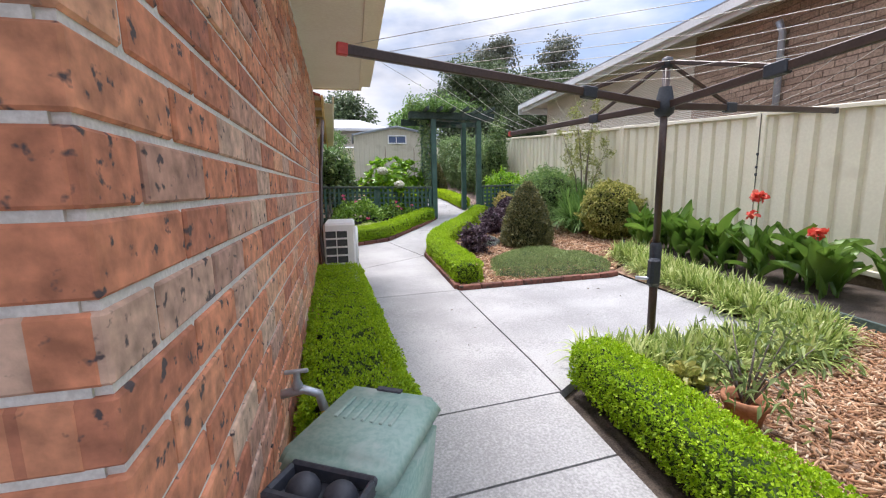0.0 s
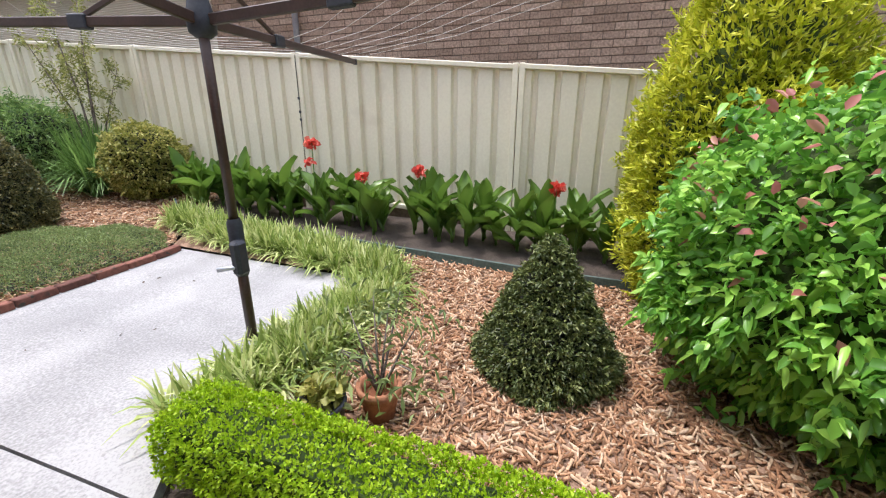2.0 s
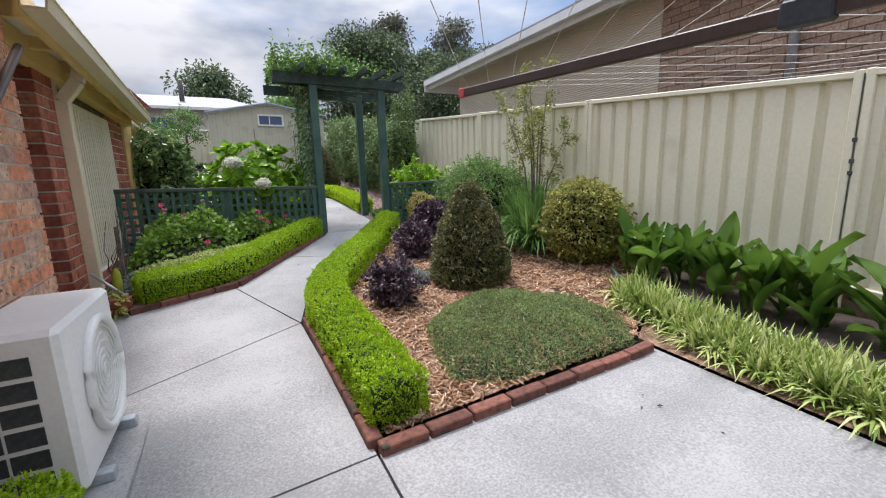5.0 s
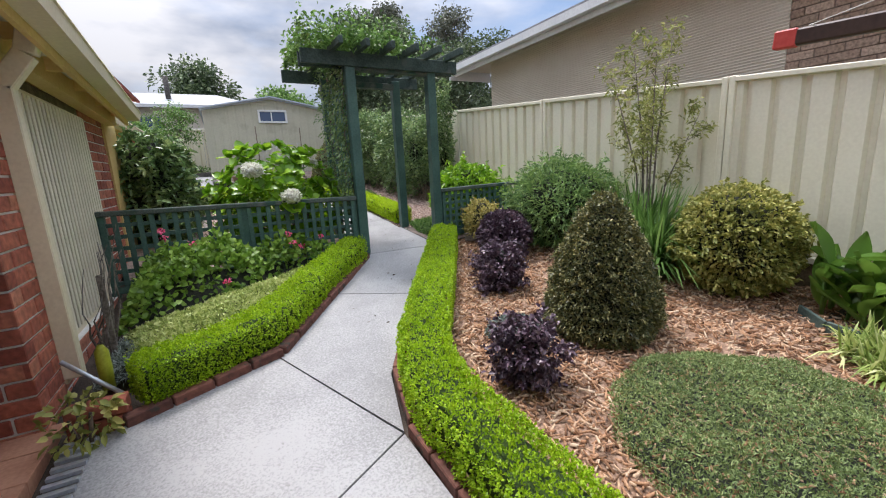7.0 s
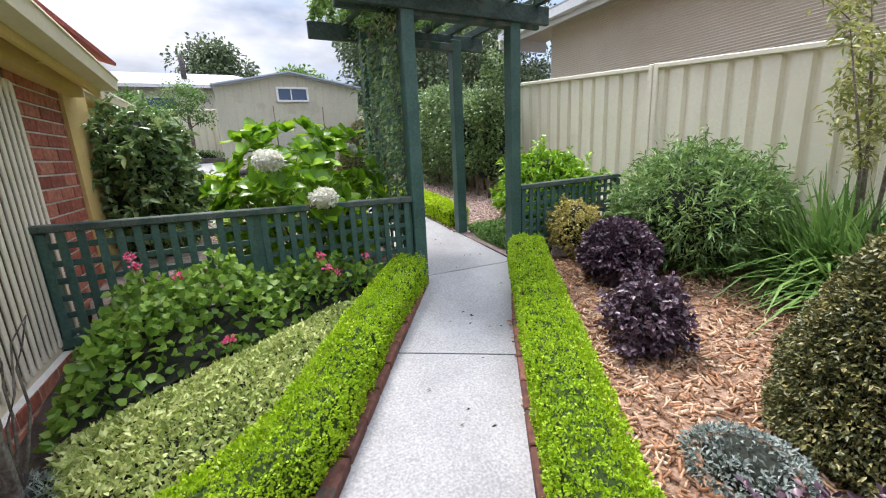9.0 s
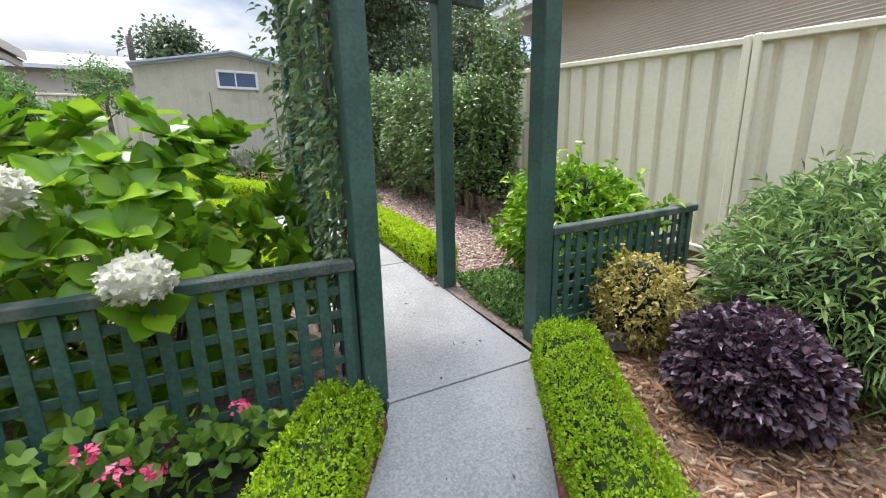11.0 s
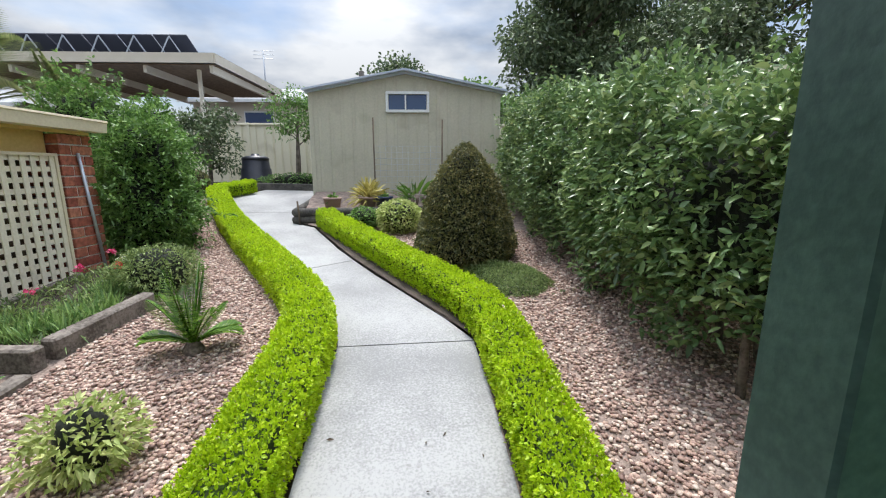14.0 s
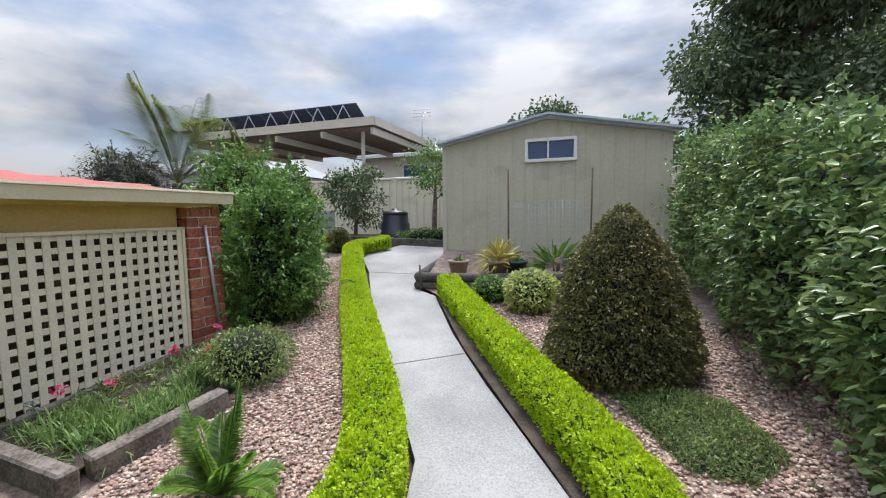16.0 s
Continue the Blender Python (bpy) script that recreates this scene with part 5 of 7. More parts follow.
bush("purple_shrub", "small dark purple-leaved shrub in mulch", "shrub", 2.18, 5.55, scaled(BALL, 0.19), 0.36, 1200, 0.034, 0.022, purple_leaf, rough_amount=0.34, seed=6, group="purple shrubs", inner=0.35, thick=0.65, shoots=140, shoot_len=0.12)
bush("purple_shrub", "small dark purple-leaved shrub in mulch", "shrub", 2.90, 6.78, scaled(BALL, 0.21), 0.40, 1600, 0.036, 0.024, purple_leaf, rough_amount=0.28, seed=7, group="purple shrubs", inner=0.4, thick=0.6, shoots=140, shoot_len=0.12)
bush("purple_shrub", "rounded dark purple shrub beside the green lattice", "shrub", 3.52, 7.52, scaled(BALL, 0.29), 0.50, 6000, 0.042, 0.030, purple_leaf, rough_amount=0.1, seed=8, group="purple shrubs", inner=0.8, thick=0.25, shoots=60, shoot_len=0.06)
bush("golden_shrub", "small golden variegated shrub by the lattice", "shrub", 3.62, 8.12, scaled(BALL, 0.23), 0.5, 2600, 0.03, 0.017, gold_leaf, rough_amount=0.16, seed=9, inner=0.6, thick=0.5, shoots=120, shoot_len=0.12)
bush("silver_groundcover", "low silvery grey groundcover on mulch", "groundcover", 2.48, 6.0, scaled(DOME, 0.21), 0.13, 1800, 0.03, 0.012, silver_leaf, seed=10, inner=0.7)
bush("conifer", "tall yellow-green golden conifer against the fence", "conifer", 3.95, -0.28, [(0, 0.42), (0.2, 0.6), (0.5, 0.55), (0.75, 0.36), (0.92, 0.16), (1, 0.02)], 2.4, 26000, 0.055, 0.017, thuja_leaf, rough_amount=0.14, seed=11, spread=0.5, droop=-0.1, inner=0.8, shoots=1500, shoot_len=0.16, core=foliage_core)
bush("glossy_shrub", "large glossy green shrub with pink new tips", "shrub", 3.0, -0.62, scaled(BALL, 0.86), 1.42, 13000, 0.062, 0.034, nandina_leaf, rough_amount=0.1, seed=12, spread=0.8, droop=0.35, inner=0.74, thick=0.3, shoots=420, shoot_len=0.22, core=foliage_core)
tips = rng.normal(0, 1, (260, 3))
tips = unit(tips * np.array([1, 1, 0.5]) + np.array([-0.3, 0.6, 0.7])) * np.array([0.8, 0.8, 0.72]) + np.array([3.0, -0.62, 1.28])
sprig = thing("new_growth", (3.0, -0.2, 1.6), "pinkish red young leaves on the glossy shrub", "leaves", "", "stuff")
place("foliage", leaf_mesh("foliage", tips[::2], tips[::2] - np.array([3.0, -0.6, 1.1]), 0.07, 0.036, 0.2, 0.5), pink_leaf, sprig)

# low prostrate mat
MAT = [(2.02, 4.26), (2.3, 4.10), (2.8, 4.10), (3.38, 4.10), (3.6, 4.4), (3.6, 4.85), (3.3, 5.2), (2.9, 5.36), (2.5, 5.25), (2.2, 4.97), (2.08, 4.6)]


def mat_plant(name, label, poly, n, high, leaf, width, material, up=0.7, core=True):
    xy = scatter(poly, n)
    c = np.mean(np.array(poly), 0)
    ring = np.array(poly)
    d = np.full(n, 9.0)
    for i in range(len(ring)):
        a, b = ring[i], ring[(i + 1) % len(ring)]
        t = np.clip(((xy - a) @ (b - a)) / ((b - a) @ (b - a)), 0, 1)
        d = np.minimum(d, np.linalg.norm(xy - (a + t[:, None] * (b - a)), axis=1))
    hgt = high * (1 - np.exp(-d / 0.09)) * (1 + lumps(np.stack([xy[:, 0], xy[:, 1], xy[:, 0] * 0], 1), 8, 0.28, 1.0))
    p = np.stack([xy[:, 0], xy[:, 1], g(xy[:, 0], xy[:, 1]) + 0.01 + hgt * rng.uniform(0.45, 1.0, n)], 1)
    t = thing(name, (c[0], c[1], float(g(*c))), label, "groundcover", "", "stuff")
    out = np.stack([rng.normal(0, 1, n), rng.normal(0, 1, n), np.full(n, up * 2)], 1)
    place("foliage", leaf_mesh("foliage", p, out, leaf, width, 0.1, 0.5), material, t)
    if core:
        # near-black sheet gives the shade beneath the leaves
        draped("shade_sheet", [tuple(c + (np.array(q) - c) * 0.93) for q in poly], core_dark, high * 0.16, 0.0, t)
    return t


mat_plant("prostrate_groundcover", "low spreading mat of fine grey-green foliage", MAT, 30000, 0.13, 0.024, 0.006, prost_leaf)
mat_plant("prostrate_groundcover", "low mat of fine grey-green foliage on gravel", [(2.86, 12.65), (3.2, 12.8), (3.55, 12.62), (3.66, 12.15), (3.46, 11.94), (3.2, 11.98)], 9000, 0.12, 0.03, 0.007, prost_leaf)
mat_plant("leafy_groundcover", "low dark green leafy groundcover beside the arbour post", [(3.12, 8.42), (3.7, 8.4), (3.75, 8.9), (3.5, 9.2), (3.14, 9.35), (3.08, 8.9)], 5200, 0.17, 0.036, 0.018, mid_leaf)
mat_plant("pale_groundcover", "pale cream-green groundcover behind the box hedge", [(0.2, 6.6), (0.92, 6.95), (1.42, 7.7), (1.85, 8.12), (1.3, 8.0), (0.6, 7.62), (0.05, 7.3)], 9500, 0.12, 0.036, 0.017, pale_leaf)
mat_plant("grey_groundcover", "dry grey lavender-like edging plants by the screen", [(0.0, 6.6), (0.22, 6.65), (0.18, 7.1), (0.0, 7.2)], 900, 0.12, 0.04, 0.007, silver_leaf)

# geraniums in front of the green lattice
gera = mat_plant("geranium_bed", "sprawling green geraniums with pink flowers before the lattice", [(0.02, 7.25), (0.6, 7.6), (1.25, 7.95), (1.85, 8.1), (1.95, 8.22), (0.02, 8.34)], 2000, 0.44, 0.052, 0.058, geranium_leaf, 0.8)


def blossom(name, label, at, r, material, n=70, petal=0.03, group="", parent=None, squash=0.8):
    d = unit(rng.normal(0, 1, (n, 3)) + np.array([0, 0, 0.3]))
    p = np.array(at) + d * r * np.array([1, 1, squash]) * rng.uniform(0.6, 1.0, (n, 1))
    me = leaf_mesh(name, p, d * 0.3 + rng.normal(0, 1.0, (n, 3)), petal, petal * 0.95, 0.0, 0.9)
    if parent:
        return place(name, me, material, parent)
    return tagged(place(name, me, material), label, "flower", group, "")


for x, y, z in ((0.28, 8.0, 1.58), (0.29, 8.02, 1.52), (0.50, 7.9, 1.46), (1.28, 7.95, 1.44), (1.32, 7.98, 1.35), (1.40, 8.0, 1.30), (0.72, 7.55, 1.16), (1.62, 8.12, 1.36)):
    blossom("geranium_flower", "small pink geranium flower head among leaves", (x, y, z), 0.028, pink_petal, 22, 0.021, "geranium flowers")

# hydrangea with large leaves
hyd = thing("hydrangea", (1.35, 8.85, 1.1), "large hydrangea with broad bright green leaves and white flower heads", "shrub")
big = []
for k in range(5):
    v, f = [], []
    n = 6
    bend = 0.025 + 0.015 * k
    for i in range(n + 1):
        t = i / n
        w = 0.5 * math.sin(math.pi * min(1, t * 0.94 + 0.03)) ** 0.8 * (0.74 - 0.16 * t)
        z = -bend * 4 * t * t + 0.05 * t
        for s in (-1, 0, 1):
            v.append((t, s * w, z + abs(s) * 0.10 * (1 + 0.3 * math.sin(5 * t + k))))
    for i in range(n):
        for s in range(2):
            a = i * 3 + s
            f.append((a, a + 3, a + 4, a + 1))
    me = mesh_of("broad_leaf", v, f, True)
    me.materials.append(bright_leaf)
    big.append(me)


def rosettes(parent, cx, cy, cz, rx, ry, rz, n, size, meshes):
    """Shoot tips spread over a dome, each with a whorl of leaves round it."""
    for i in range(n):
        a, h = i * 2.39996, (i + 0.5) / n
        el = math.asin(0.02 + 0.96 * h) if i % 4 else -0.3
        j = rng.normal(0, 0.05, 3)
        p = Vector((cx + math.cos(a) * math.cos(el) * rx + j[0], cy + math.sin(a) * math.cos(el) * ry + j[1], cz + math.sin(el) * rz + j[2]))
        lean = Vector((math.cos(a) * math.cos(el), math.sin(a) * math.cos(el), math.sin(el) + 0.55)).to_track_quat("Z", "Y").to_matrix().to_4x4()
        v, f = [], []
        for k in range(8):
            s = size * rng.uniform(0.75, 1.2)
            m = Matrix.Translation(p) @ lean @ pose(0, 0, 0, 0, 0, k * 76 + rng.uniform(-18, 18)) @ pose(0, 0, 0, 0, -rng.uniform(5, 35) - 4 * k, 0) @ pose(0, 0, 0, rng.uniform(-20, 20)) @ Matrix.Scale(s, 4)
            me = meshes[(i + k) % len(meshes)]
            o = len(v)
            v += [tuple(m @ q.co) for q in me.vertices]
            f += [tuple(o + c for c in q.vertices) for q in me.polygons]
        place("leaf_whorl", mesh_of("leaf_whorl", v, f, True), meshes[0].materials[0], parent)


rosettes(hyd, 1.32, 8.92, 1.60, 0.62, 0.52, 0.66, 120, 0.125, big)
stems = []
for i in range(16):
    a = i * 2.4
    stems.append(sweep([(1.32 + 0.1 * math.cos(a), 8.92 + 0.1 * math.sin(a), 1.1), (1.32 + 0.5 * math.cos(a), 8.92 + 0.36 * math.sin(a), 1.75)], [0.012, 0.007], 6))
v, f = join(stems)
place("stem", mesh_of("stem", v, f, True), twig_mat, hyd)
xyz = unit(rng.normal(0, 1, (1500, 3))) * np.array([0.58, 0.44, 0.56]) * rng.uniform(0.6, 1, (1500, 1)) + np.array([1.32, 8.92, 1.5])
place("inner_foliage", leaf_mesh("inner_foliage", xyz, xyz - np.array([1.32, 8.92, 1.3]), 0.11, 0.06, 0.3, 0.6), bright_leaf, hyd)
for x, y, z, r in ((1.08, 8.40, 2.06, 0.105), (1.40, 8.28, 1.78, 0.098), (1.75, 8.8, 2.12, 0.045)):
    blossom("flower_head", "", (x, y, z), r, white_petal, 900, 0.026, "", hyd, 0.72)
    lathe("flower_heart", x, y, z - 0.6 * r, [(0.3 * r, 0), (0.8 * r, 0.25 * r), (0.92 * r, 0.6 * r), (0.75 * r, 0.95 * r), (0.4 * r, 1.17 * r), (0.03 * r, 1.24 * r)], white_petal, hyd, 14)

# roses of dark camellia beside the house
bush("camellia", "dark glossy camellia shrub beside the house corner", "shrub", 0.07, 10.0, scaled(BALL, 0.42), 1.32, 4200, 0.08, 0.04, dark_gloss, rough_amount=0.14, seed=21, thick=0.3, inner=0.74, shoots=140, shoot_len=0.2)
bare = thing("bare_vine", (0.0, 7.0, 0.95), "leafless grey climbing vine on a stake", "vine")
for i in range(9):
    p = [(0.0 + 0.03 * math.sin(i), 6.95 + i * 0.02, 0.9)]
    for k in range(5):
        q = p[-1]
        p.append((q[0] + rng.uniform(-0.04, 0.06), q[1] + rng.uniform(-0.06, 0.06), q[2] + rng.uniform(0.08, 0.2)))
    tube("twig", p, [0.007, 0.006, 0.005, 0.004, 0.003, 0.002], sleeper_mat, bare, 5)
box("stake", 0.03, 0.06, 7.0, 7.03, 0.88, 1.45, sleeper_mat, bare, 0.003)

# ---- liriope border ----


def grass_strip(name, label, line, spread, n, length, width, material):
    line = np.array(line, float)
    seg = np.linalg.norm(np.diff(line, axis=0), axis=1)
    cum = np.concatenate([[0], np.cumsum(seg)])
    n_tuft = n // 26
    s = rng.uniform(0, cum[-1], n_tuft)
    tx = np.interp(s, cum, line[:, 0]) + rng.uniform(-spread, spread, n_tuft)
    ty = np.interp(s, cum, line[:, 1]) + rng.uniform(-spread, spread, n_tuft)
    k = rng.integers(0, n_tuft, n)
    a = rng.uniform(0, 2 * math.pi, n)
    ln = length * rng.uniform(0.6, 1.2, n)
    lean = rng.uniform(0.25, 0.95, n)
    base = np.stack([tx[k] + rng.normal(0, 0.018, n), ty[k] + rng.normal(0, 0.018, n), g(tx[k], ty[k])], 1)
    d = np.stack([np.cos(a), np.sin(a), np.zeros(n)], 1)
    side = np.stack([-np.sin(a), np.cos(a), np.zeros(n)], 1) * (width * rng.uniform(0.7, 1.2, n) / 2)[:, None]
    pts = []
    for t, w in ((0, 0.6), (0.35, 1.0), (0.7, 0.85), (1.0, 0.12)):
        h = ln * (t * (1.15 - 0.35 * lean) - lean * 0.85 * t * t)
        c = base + d * (ln * lean * t * 0.95)[:, None] + np.stack([h * 0, h * 0, h], 1)
        pts += [c - side * w, c + side * w]
    verts = np.stack(pts, 1).reshape(-1, 3)
    f = []
    for i in range(3):
        f += [[2 * i, 2 * i + 1, 2 * i + 3], [2 * i, 2 * i + 3, 2 * i + 2]]
    tris = (np.arange(n)[:, None, None] * 8 + np.array(f)[None]).reshape(-1, 3)
    ob = place(name, tri_mesh(name, verts, tris), material)
    return tagged(ob, label, "border grass", "", "stuff")


grass_strip("liriope_border", "arching cream-striped liriope border along the slab", [(1.98, 2.02), (2.5, 1.92), (3.1, 1.9), (3.55, 2.05), (3.66, 2.8), (3.78, 3.8), (3.95, 4.6)], 0.15, 13000, 0.27, 0.015, liriope_leaf)
grass_strip("strappy_clump", "tall dark green strappy leaves under the twiggy shrub", [(4.2, 6.2), (4.5, 6.6)], 0.16, 1300, 0.92, 0.020, mid_leaf)
grass_strip("strappy_clump", "low strappy flowering plants in the sleeper bed", [(-0.2, 11.35), (0.22, 11.35), (0.28, 11.75), (0.12, 12.15), (0.0, 12.6)], 0.17, 5200, 0.22, 0.010, olean_leaf)

# twiggy yellow-green shrub
twiggy_leaf = leafy("twiggy_leaf", [(0.1, (0.10, 0.12, 0.03)), (0.5, (0.26, 0.29, 0.08)), (0.95, (0.50, 0.50, 0.18))], 0.5, 0.35)
twig = thing("twiggy_shrub", (4.42, 6.4, 0.95), "thin twiggy yellow-green shrub above strappy leaves", "shrub")
wood, at, out = [], [], []
for dx, dy, z in ((-0.42, 0.10, 2.66), (-0.30, -0.22, 2.86), (-0.08, 0.18, 3.06), (0.10, -0.10, 3.12), (0.22, 0.22, 2.60), (0.24, -0.30, 2.36)):
    b0, tip = np.array([4.42 + dx * 0.12, 6.4 + dy * 0.12, 0.92]), np.array([4.42 + dx, 6.4 + dy, z])
    mid = b0 + (tip - b0) * 0.55 - np.array([dx, dy, 0]) * 0.25
    wood.append(sweep([b0, mid, tip], [0.014, 0.009, 0.003], 6))
    for k in range(9):
        f_ = 0.52 + 0.48 * k / 8
        p0 = (1 - f_) ** 2 * b0 + 2 * f_ * (1 - f_) * mid + f_ * f_ * tip
        e = p0 + np.array([rng.uniform(-0.13, 0.13), rng.uniform(-0.13, 0.13), rng.uniform(0.0, 0.14)])
        wood.append(sweep([p0, e], [0.003, 0.0015], 4))
        for _ in range(44):
            at.append(p0 + (e - p0) * rng.uniform(0.2, 1.0) + rng.normal(0, 0.032, 3))
            out.append(rng.normal(0, 1, 3) + np.array([0, 0, 0.5]))
v, f = join(wood)
place("stem", mesh_of("stem", v, f, True), bark, twig)
place("foliage", leaf_mesh("foliage", np.array(at), np.array(out), 0.055, 0.019, 0.25, 0.6), twiggy_leaf, twig)

# ---- canna lilies along the fence ----
can = []
for k in range(4):
    v, f = [], []
    n = 8
    for i in range(n + 1):
        t = i / n
        w = 0.5 * (math.sin(math.pi * min(1.0, t * 0.96 + 0.02)) ** 0.95) * 0.31
        z = 0.30 * t - (0.12 + 0.10 * k) * t * t
        for s in (-1, 0, 1):
            v.append((t * 0.86, s * w, z + abs(s) * (0.06 + 0.02 * k) + 0.02 * math.sin(6 * t + k) * s))
    for i in range(n):
        for s in range(2):
            a = i * 3 + s
            f.append((a, a + 3, a + 4, a + 1))
    me = mesh_of("canna_leaf", v, f, True)
    me.materials.append(canna_leaf)
    can.append(me)


def canna(x, y, flower):
    z = float(g(x, y))
    t = thing("canna_lily", (x, y, z), "canna lily clump" + (" with a salmon red flower spike" if flower else " with broad green leaves"), "plant", "canna lilies")
    for s in range(3):
        a = rng.uniform(0, 6.28)
        sx, sy = x + 0.08 * math.cos(a), y + 0.08 * math.sin(a)
        h = rng.uniform(0.20, 0.34)
        tube("stalk", [(sx, sy, z - 0.02), (sx + rng.uniform(-0.04, 0.04), sy, z + h)], [0.014, 0.008], mid_leaf, t, 6)
        for i in range(7):
            yaw = a * 57 + i * 137 + rng.uniform(-20, 20)
            hh = z + 0.03 + h * i / 7
            m = Matrix.Translation((sx, sy, hh)) @ pose(0, 0, 0, 0, 0, yaw) @ pose(0, 0, 0, 0, -rng.uniform(24, 74), 0) @ pose(0, 0, 0, rng.uniform(-15, 15)) @ Matrix.Scale(rng.uniform(0.30, 0.48), 4)
            place("leaf", can[(i + s) % 4], canna_leaf, t, m)
    if flower:
        tube("flower_stalk", [(x, y, z + 0.2), (x + 0.01, y, z + flower)], 0.006, mid_leaf, t, 5)
        blossom("flower", "", (x + 0.01, y, z + flower), 0.045, red_petal, 40, 0.055, "", t)
        if flower > 0.7:
            blossom("flower", "", (x - 0.02, y + 0.03, z + flower - 0.18), 0.035, red_petal, 22, 0.045, "", t)


for i in range(19):
    canna(4.36 + 0.1 * math.sin(i * 2.1) + 0.004 * i, 0.30 + i * 0.26 + 0.05 * math.sin(i * 1.7), {2: 0.60, 7: 0.60, 9: 0.52, 11: 0.84}.get(i, 0))
edge = thing("plastic_edging", (3.95, 2, 0.65), "grey-green corrugated plastic garden edging", "edging")
pts = [(3.93, -0.3), (3.90, 1.0), (3.93, 2.2), (4.05, 3.6), (4.15, 4.9), (4.3, 5.1)]
for p, q in zip(pts[:-1], pts[1:]):
    n = max(1, round(math.dist(p, q) / 0.45))
    for i in range(n):
        a = [p[k] + (q[k] - p[k]) * i / n for k in (0, 1)]
        b = [p[k] + (q[k] - p[k]) * (i + 0.985) / n for k in (0, 1)]
        bar("board", (*a, float(g(*a)) + 0.03), (*b, float(g(*b)) + 0.03), 0.02, 0.1, edging_plastic, edge, 0.004)

# ---- pots in the mulch ----
z0 = float(g(2.17, 1.34))
pot = thing("plant_pot", (2.17, 1.34, z0), "terracotta pot with a straggly grey-green plant", "plant pot", "garden pots")
lathe("pot", 2.17, 1.34, z0, [(0.06, 0), (0.085, 0.13), (0.095, 0.13), (0.097, 0.165), (0.08, 0.165), (0.07, 0.12)], terracotta, pot)
tw, ends = [], []
for i in range(9):
    a = i * 0.9
    e = (2.17 + 0.2 * math.cos(a) * rng.uniform(0.5, 1.2), 1.34 + 0.2 * math.sin(a) * rng.uniform(0.5, 1.2), z0 + rng.uniform(0.26, 0.5))
    tw.append(sweep([(2.17, 1.34, z0 + 0.11), ((2.17 + e[0]) / 2, (1.34 + e[1]) / 2, z0 + 0.3), e], [0.007, 0.005, 0.002], 5))
    ends.append(e)
v, f = join(tw)
place("branch", mesh_of("branch", v, f, True), sleeper_mat, pot)
p = np.repeat(np.array(ends), 34, 0) + rng.normal(0, 0.075, (306, 3)) * np.array([1, 1, 0.8]) - np.array([0, 0, 0.05])
place("foliage", leaf_mesh("foliage", p, rng.normal(0, 1, (306, 3)), 0.05, 0.014, 0.45, 0.9), prost_leaf, pot)
z0 = float(g(1.99, 1.5))
pot = thing("plant_pot", (1.99, 1.5, z0), "black plastic pot with a pale variegated plant", "plant pot", "garden pots")
lathe("pot", 1.99, 1.5, z0, [(0.07, 0), (0.095, 0.15), (0.1, 0.15), (0.1, 0.17), (0.085, 0.17), (0.08, 0.12)], blue_black, pot)
d = unit(rng.normal(0, 1, (170, 3)) + np.array([0, 0, 0.9]))
place("foliage", leaf_mesh("foliage", np.array([1.99, 1.5, z0 + 0.16]) + d * rng.uniform(0.02, 0.11, (170, 1)), d, 0.05, 0.035, 0.2, 0.6), varieg_leaf, pot)

# ---- rotary clothes line ----
hoist = thing("rotary_clothesline", (2.40, 2.23, 0.60), "brown steel rotary clothes hoist with four arms and cords", "clothes line")
HX, HY, HZ = 2.40, 2.23, 2.19
tube("pole", [(HX, HY, 0.55), (HX, HY, 1.24)], 0.026, brown_steel, hoist, 14)
tube("upper_pole", [(HX, HY, 1.2), (HX, HY, 2.46)], 0.022, brown_steel, hoist, 14)
lathe("ground_socket", HX, HY, 0.60, [(0.10, 0.0), (0.10, 0.03), (0.05, 0.045), (0.036, 0.05), (0.034, 0.06)], concrete, hoist)
lathe("collar", HX, HY, 1.02, [(0.03, 0), (0.037, 0.02), (0.036, 0.28), (0.028, 0.30)], blue_black, hoist)
gear = bar("gear_box", (HX - 0.035, HY - 0.035, 1.04), (HX - 0.035, HY - 0.035, 1.22), 0.06, 0.075, blue_black, hoist, 0.016)
tube("crank_handle", [(HX - 0.05, HY - 0.05, 1.09), (HX - 0.075, HY - 0.01, 1.085), (HX - 0.11, HY + 0.04, 1.08)], 0.012, galv, gear, 8)
lathe("hub", HX, HY, HZ - 0.05, [(0.03, -0.02), (0.055, 0), (0.06, 0.05), (0.05, 0.09), (0.035, 0.16)], blue_black, hoist)
lathe("cap", HX, HY, 2.44, [(0.03, -0.03), (0.036, 0), (0.03, 0.03), (0.01, 0.04)], blue_black, hoist)
ARMS = [(14, 2.28), (93, 2.28), (191, 2.0), (272, 2.2)]
tips_ = []
for an, L in ARMS:
    c, s = math.cos(radians(an)), math.sin(radians(an))
    tip = Vector((HX + c * L, HY + s * L, HZ + 0.115))
    root = Vector((HX + c * 0.04, HY + s * 0.04, HZ))
    arm = bar("arm", root, tip, 0.026, 0.045, brown_steel, hoist, 0.005)
    j = root.lerp(tip, 0.30)
    bar("strut", (HX + c * 0.03, HY + s * 0.03, 2.44), (*j.xy, j.z + 0.01), 0.016, 0.024, brown_steel, hoist, 0.003)
    bar("sleeve", root.lerp(tip, 0.27), root.lerp(tip, 0.32), 0.045, 0.065, blue_black, arm, 0.006)
    bar("end_cap", root.lerp(tip, 0.985), root.lerp(tip, 1.01), 0.03, 0.05, red_plastic if an in (93, 191) else blue_black, arm, 0.004)
    tips_.append((root, tip))
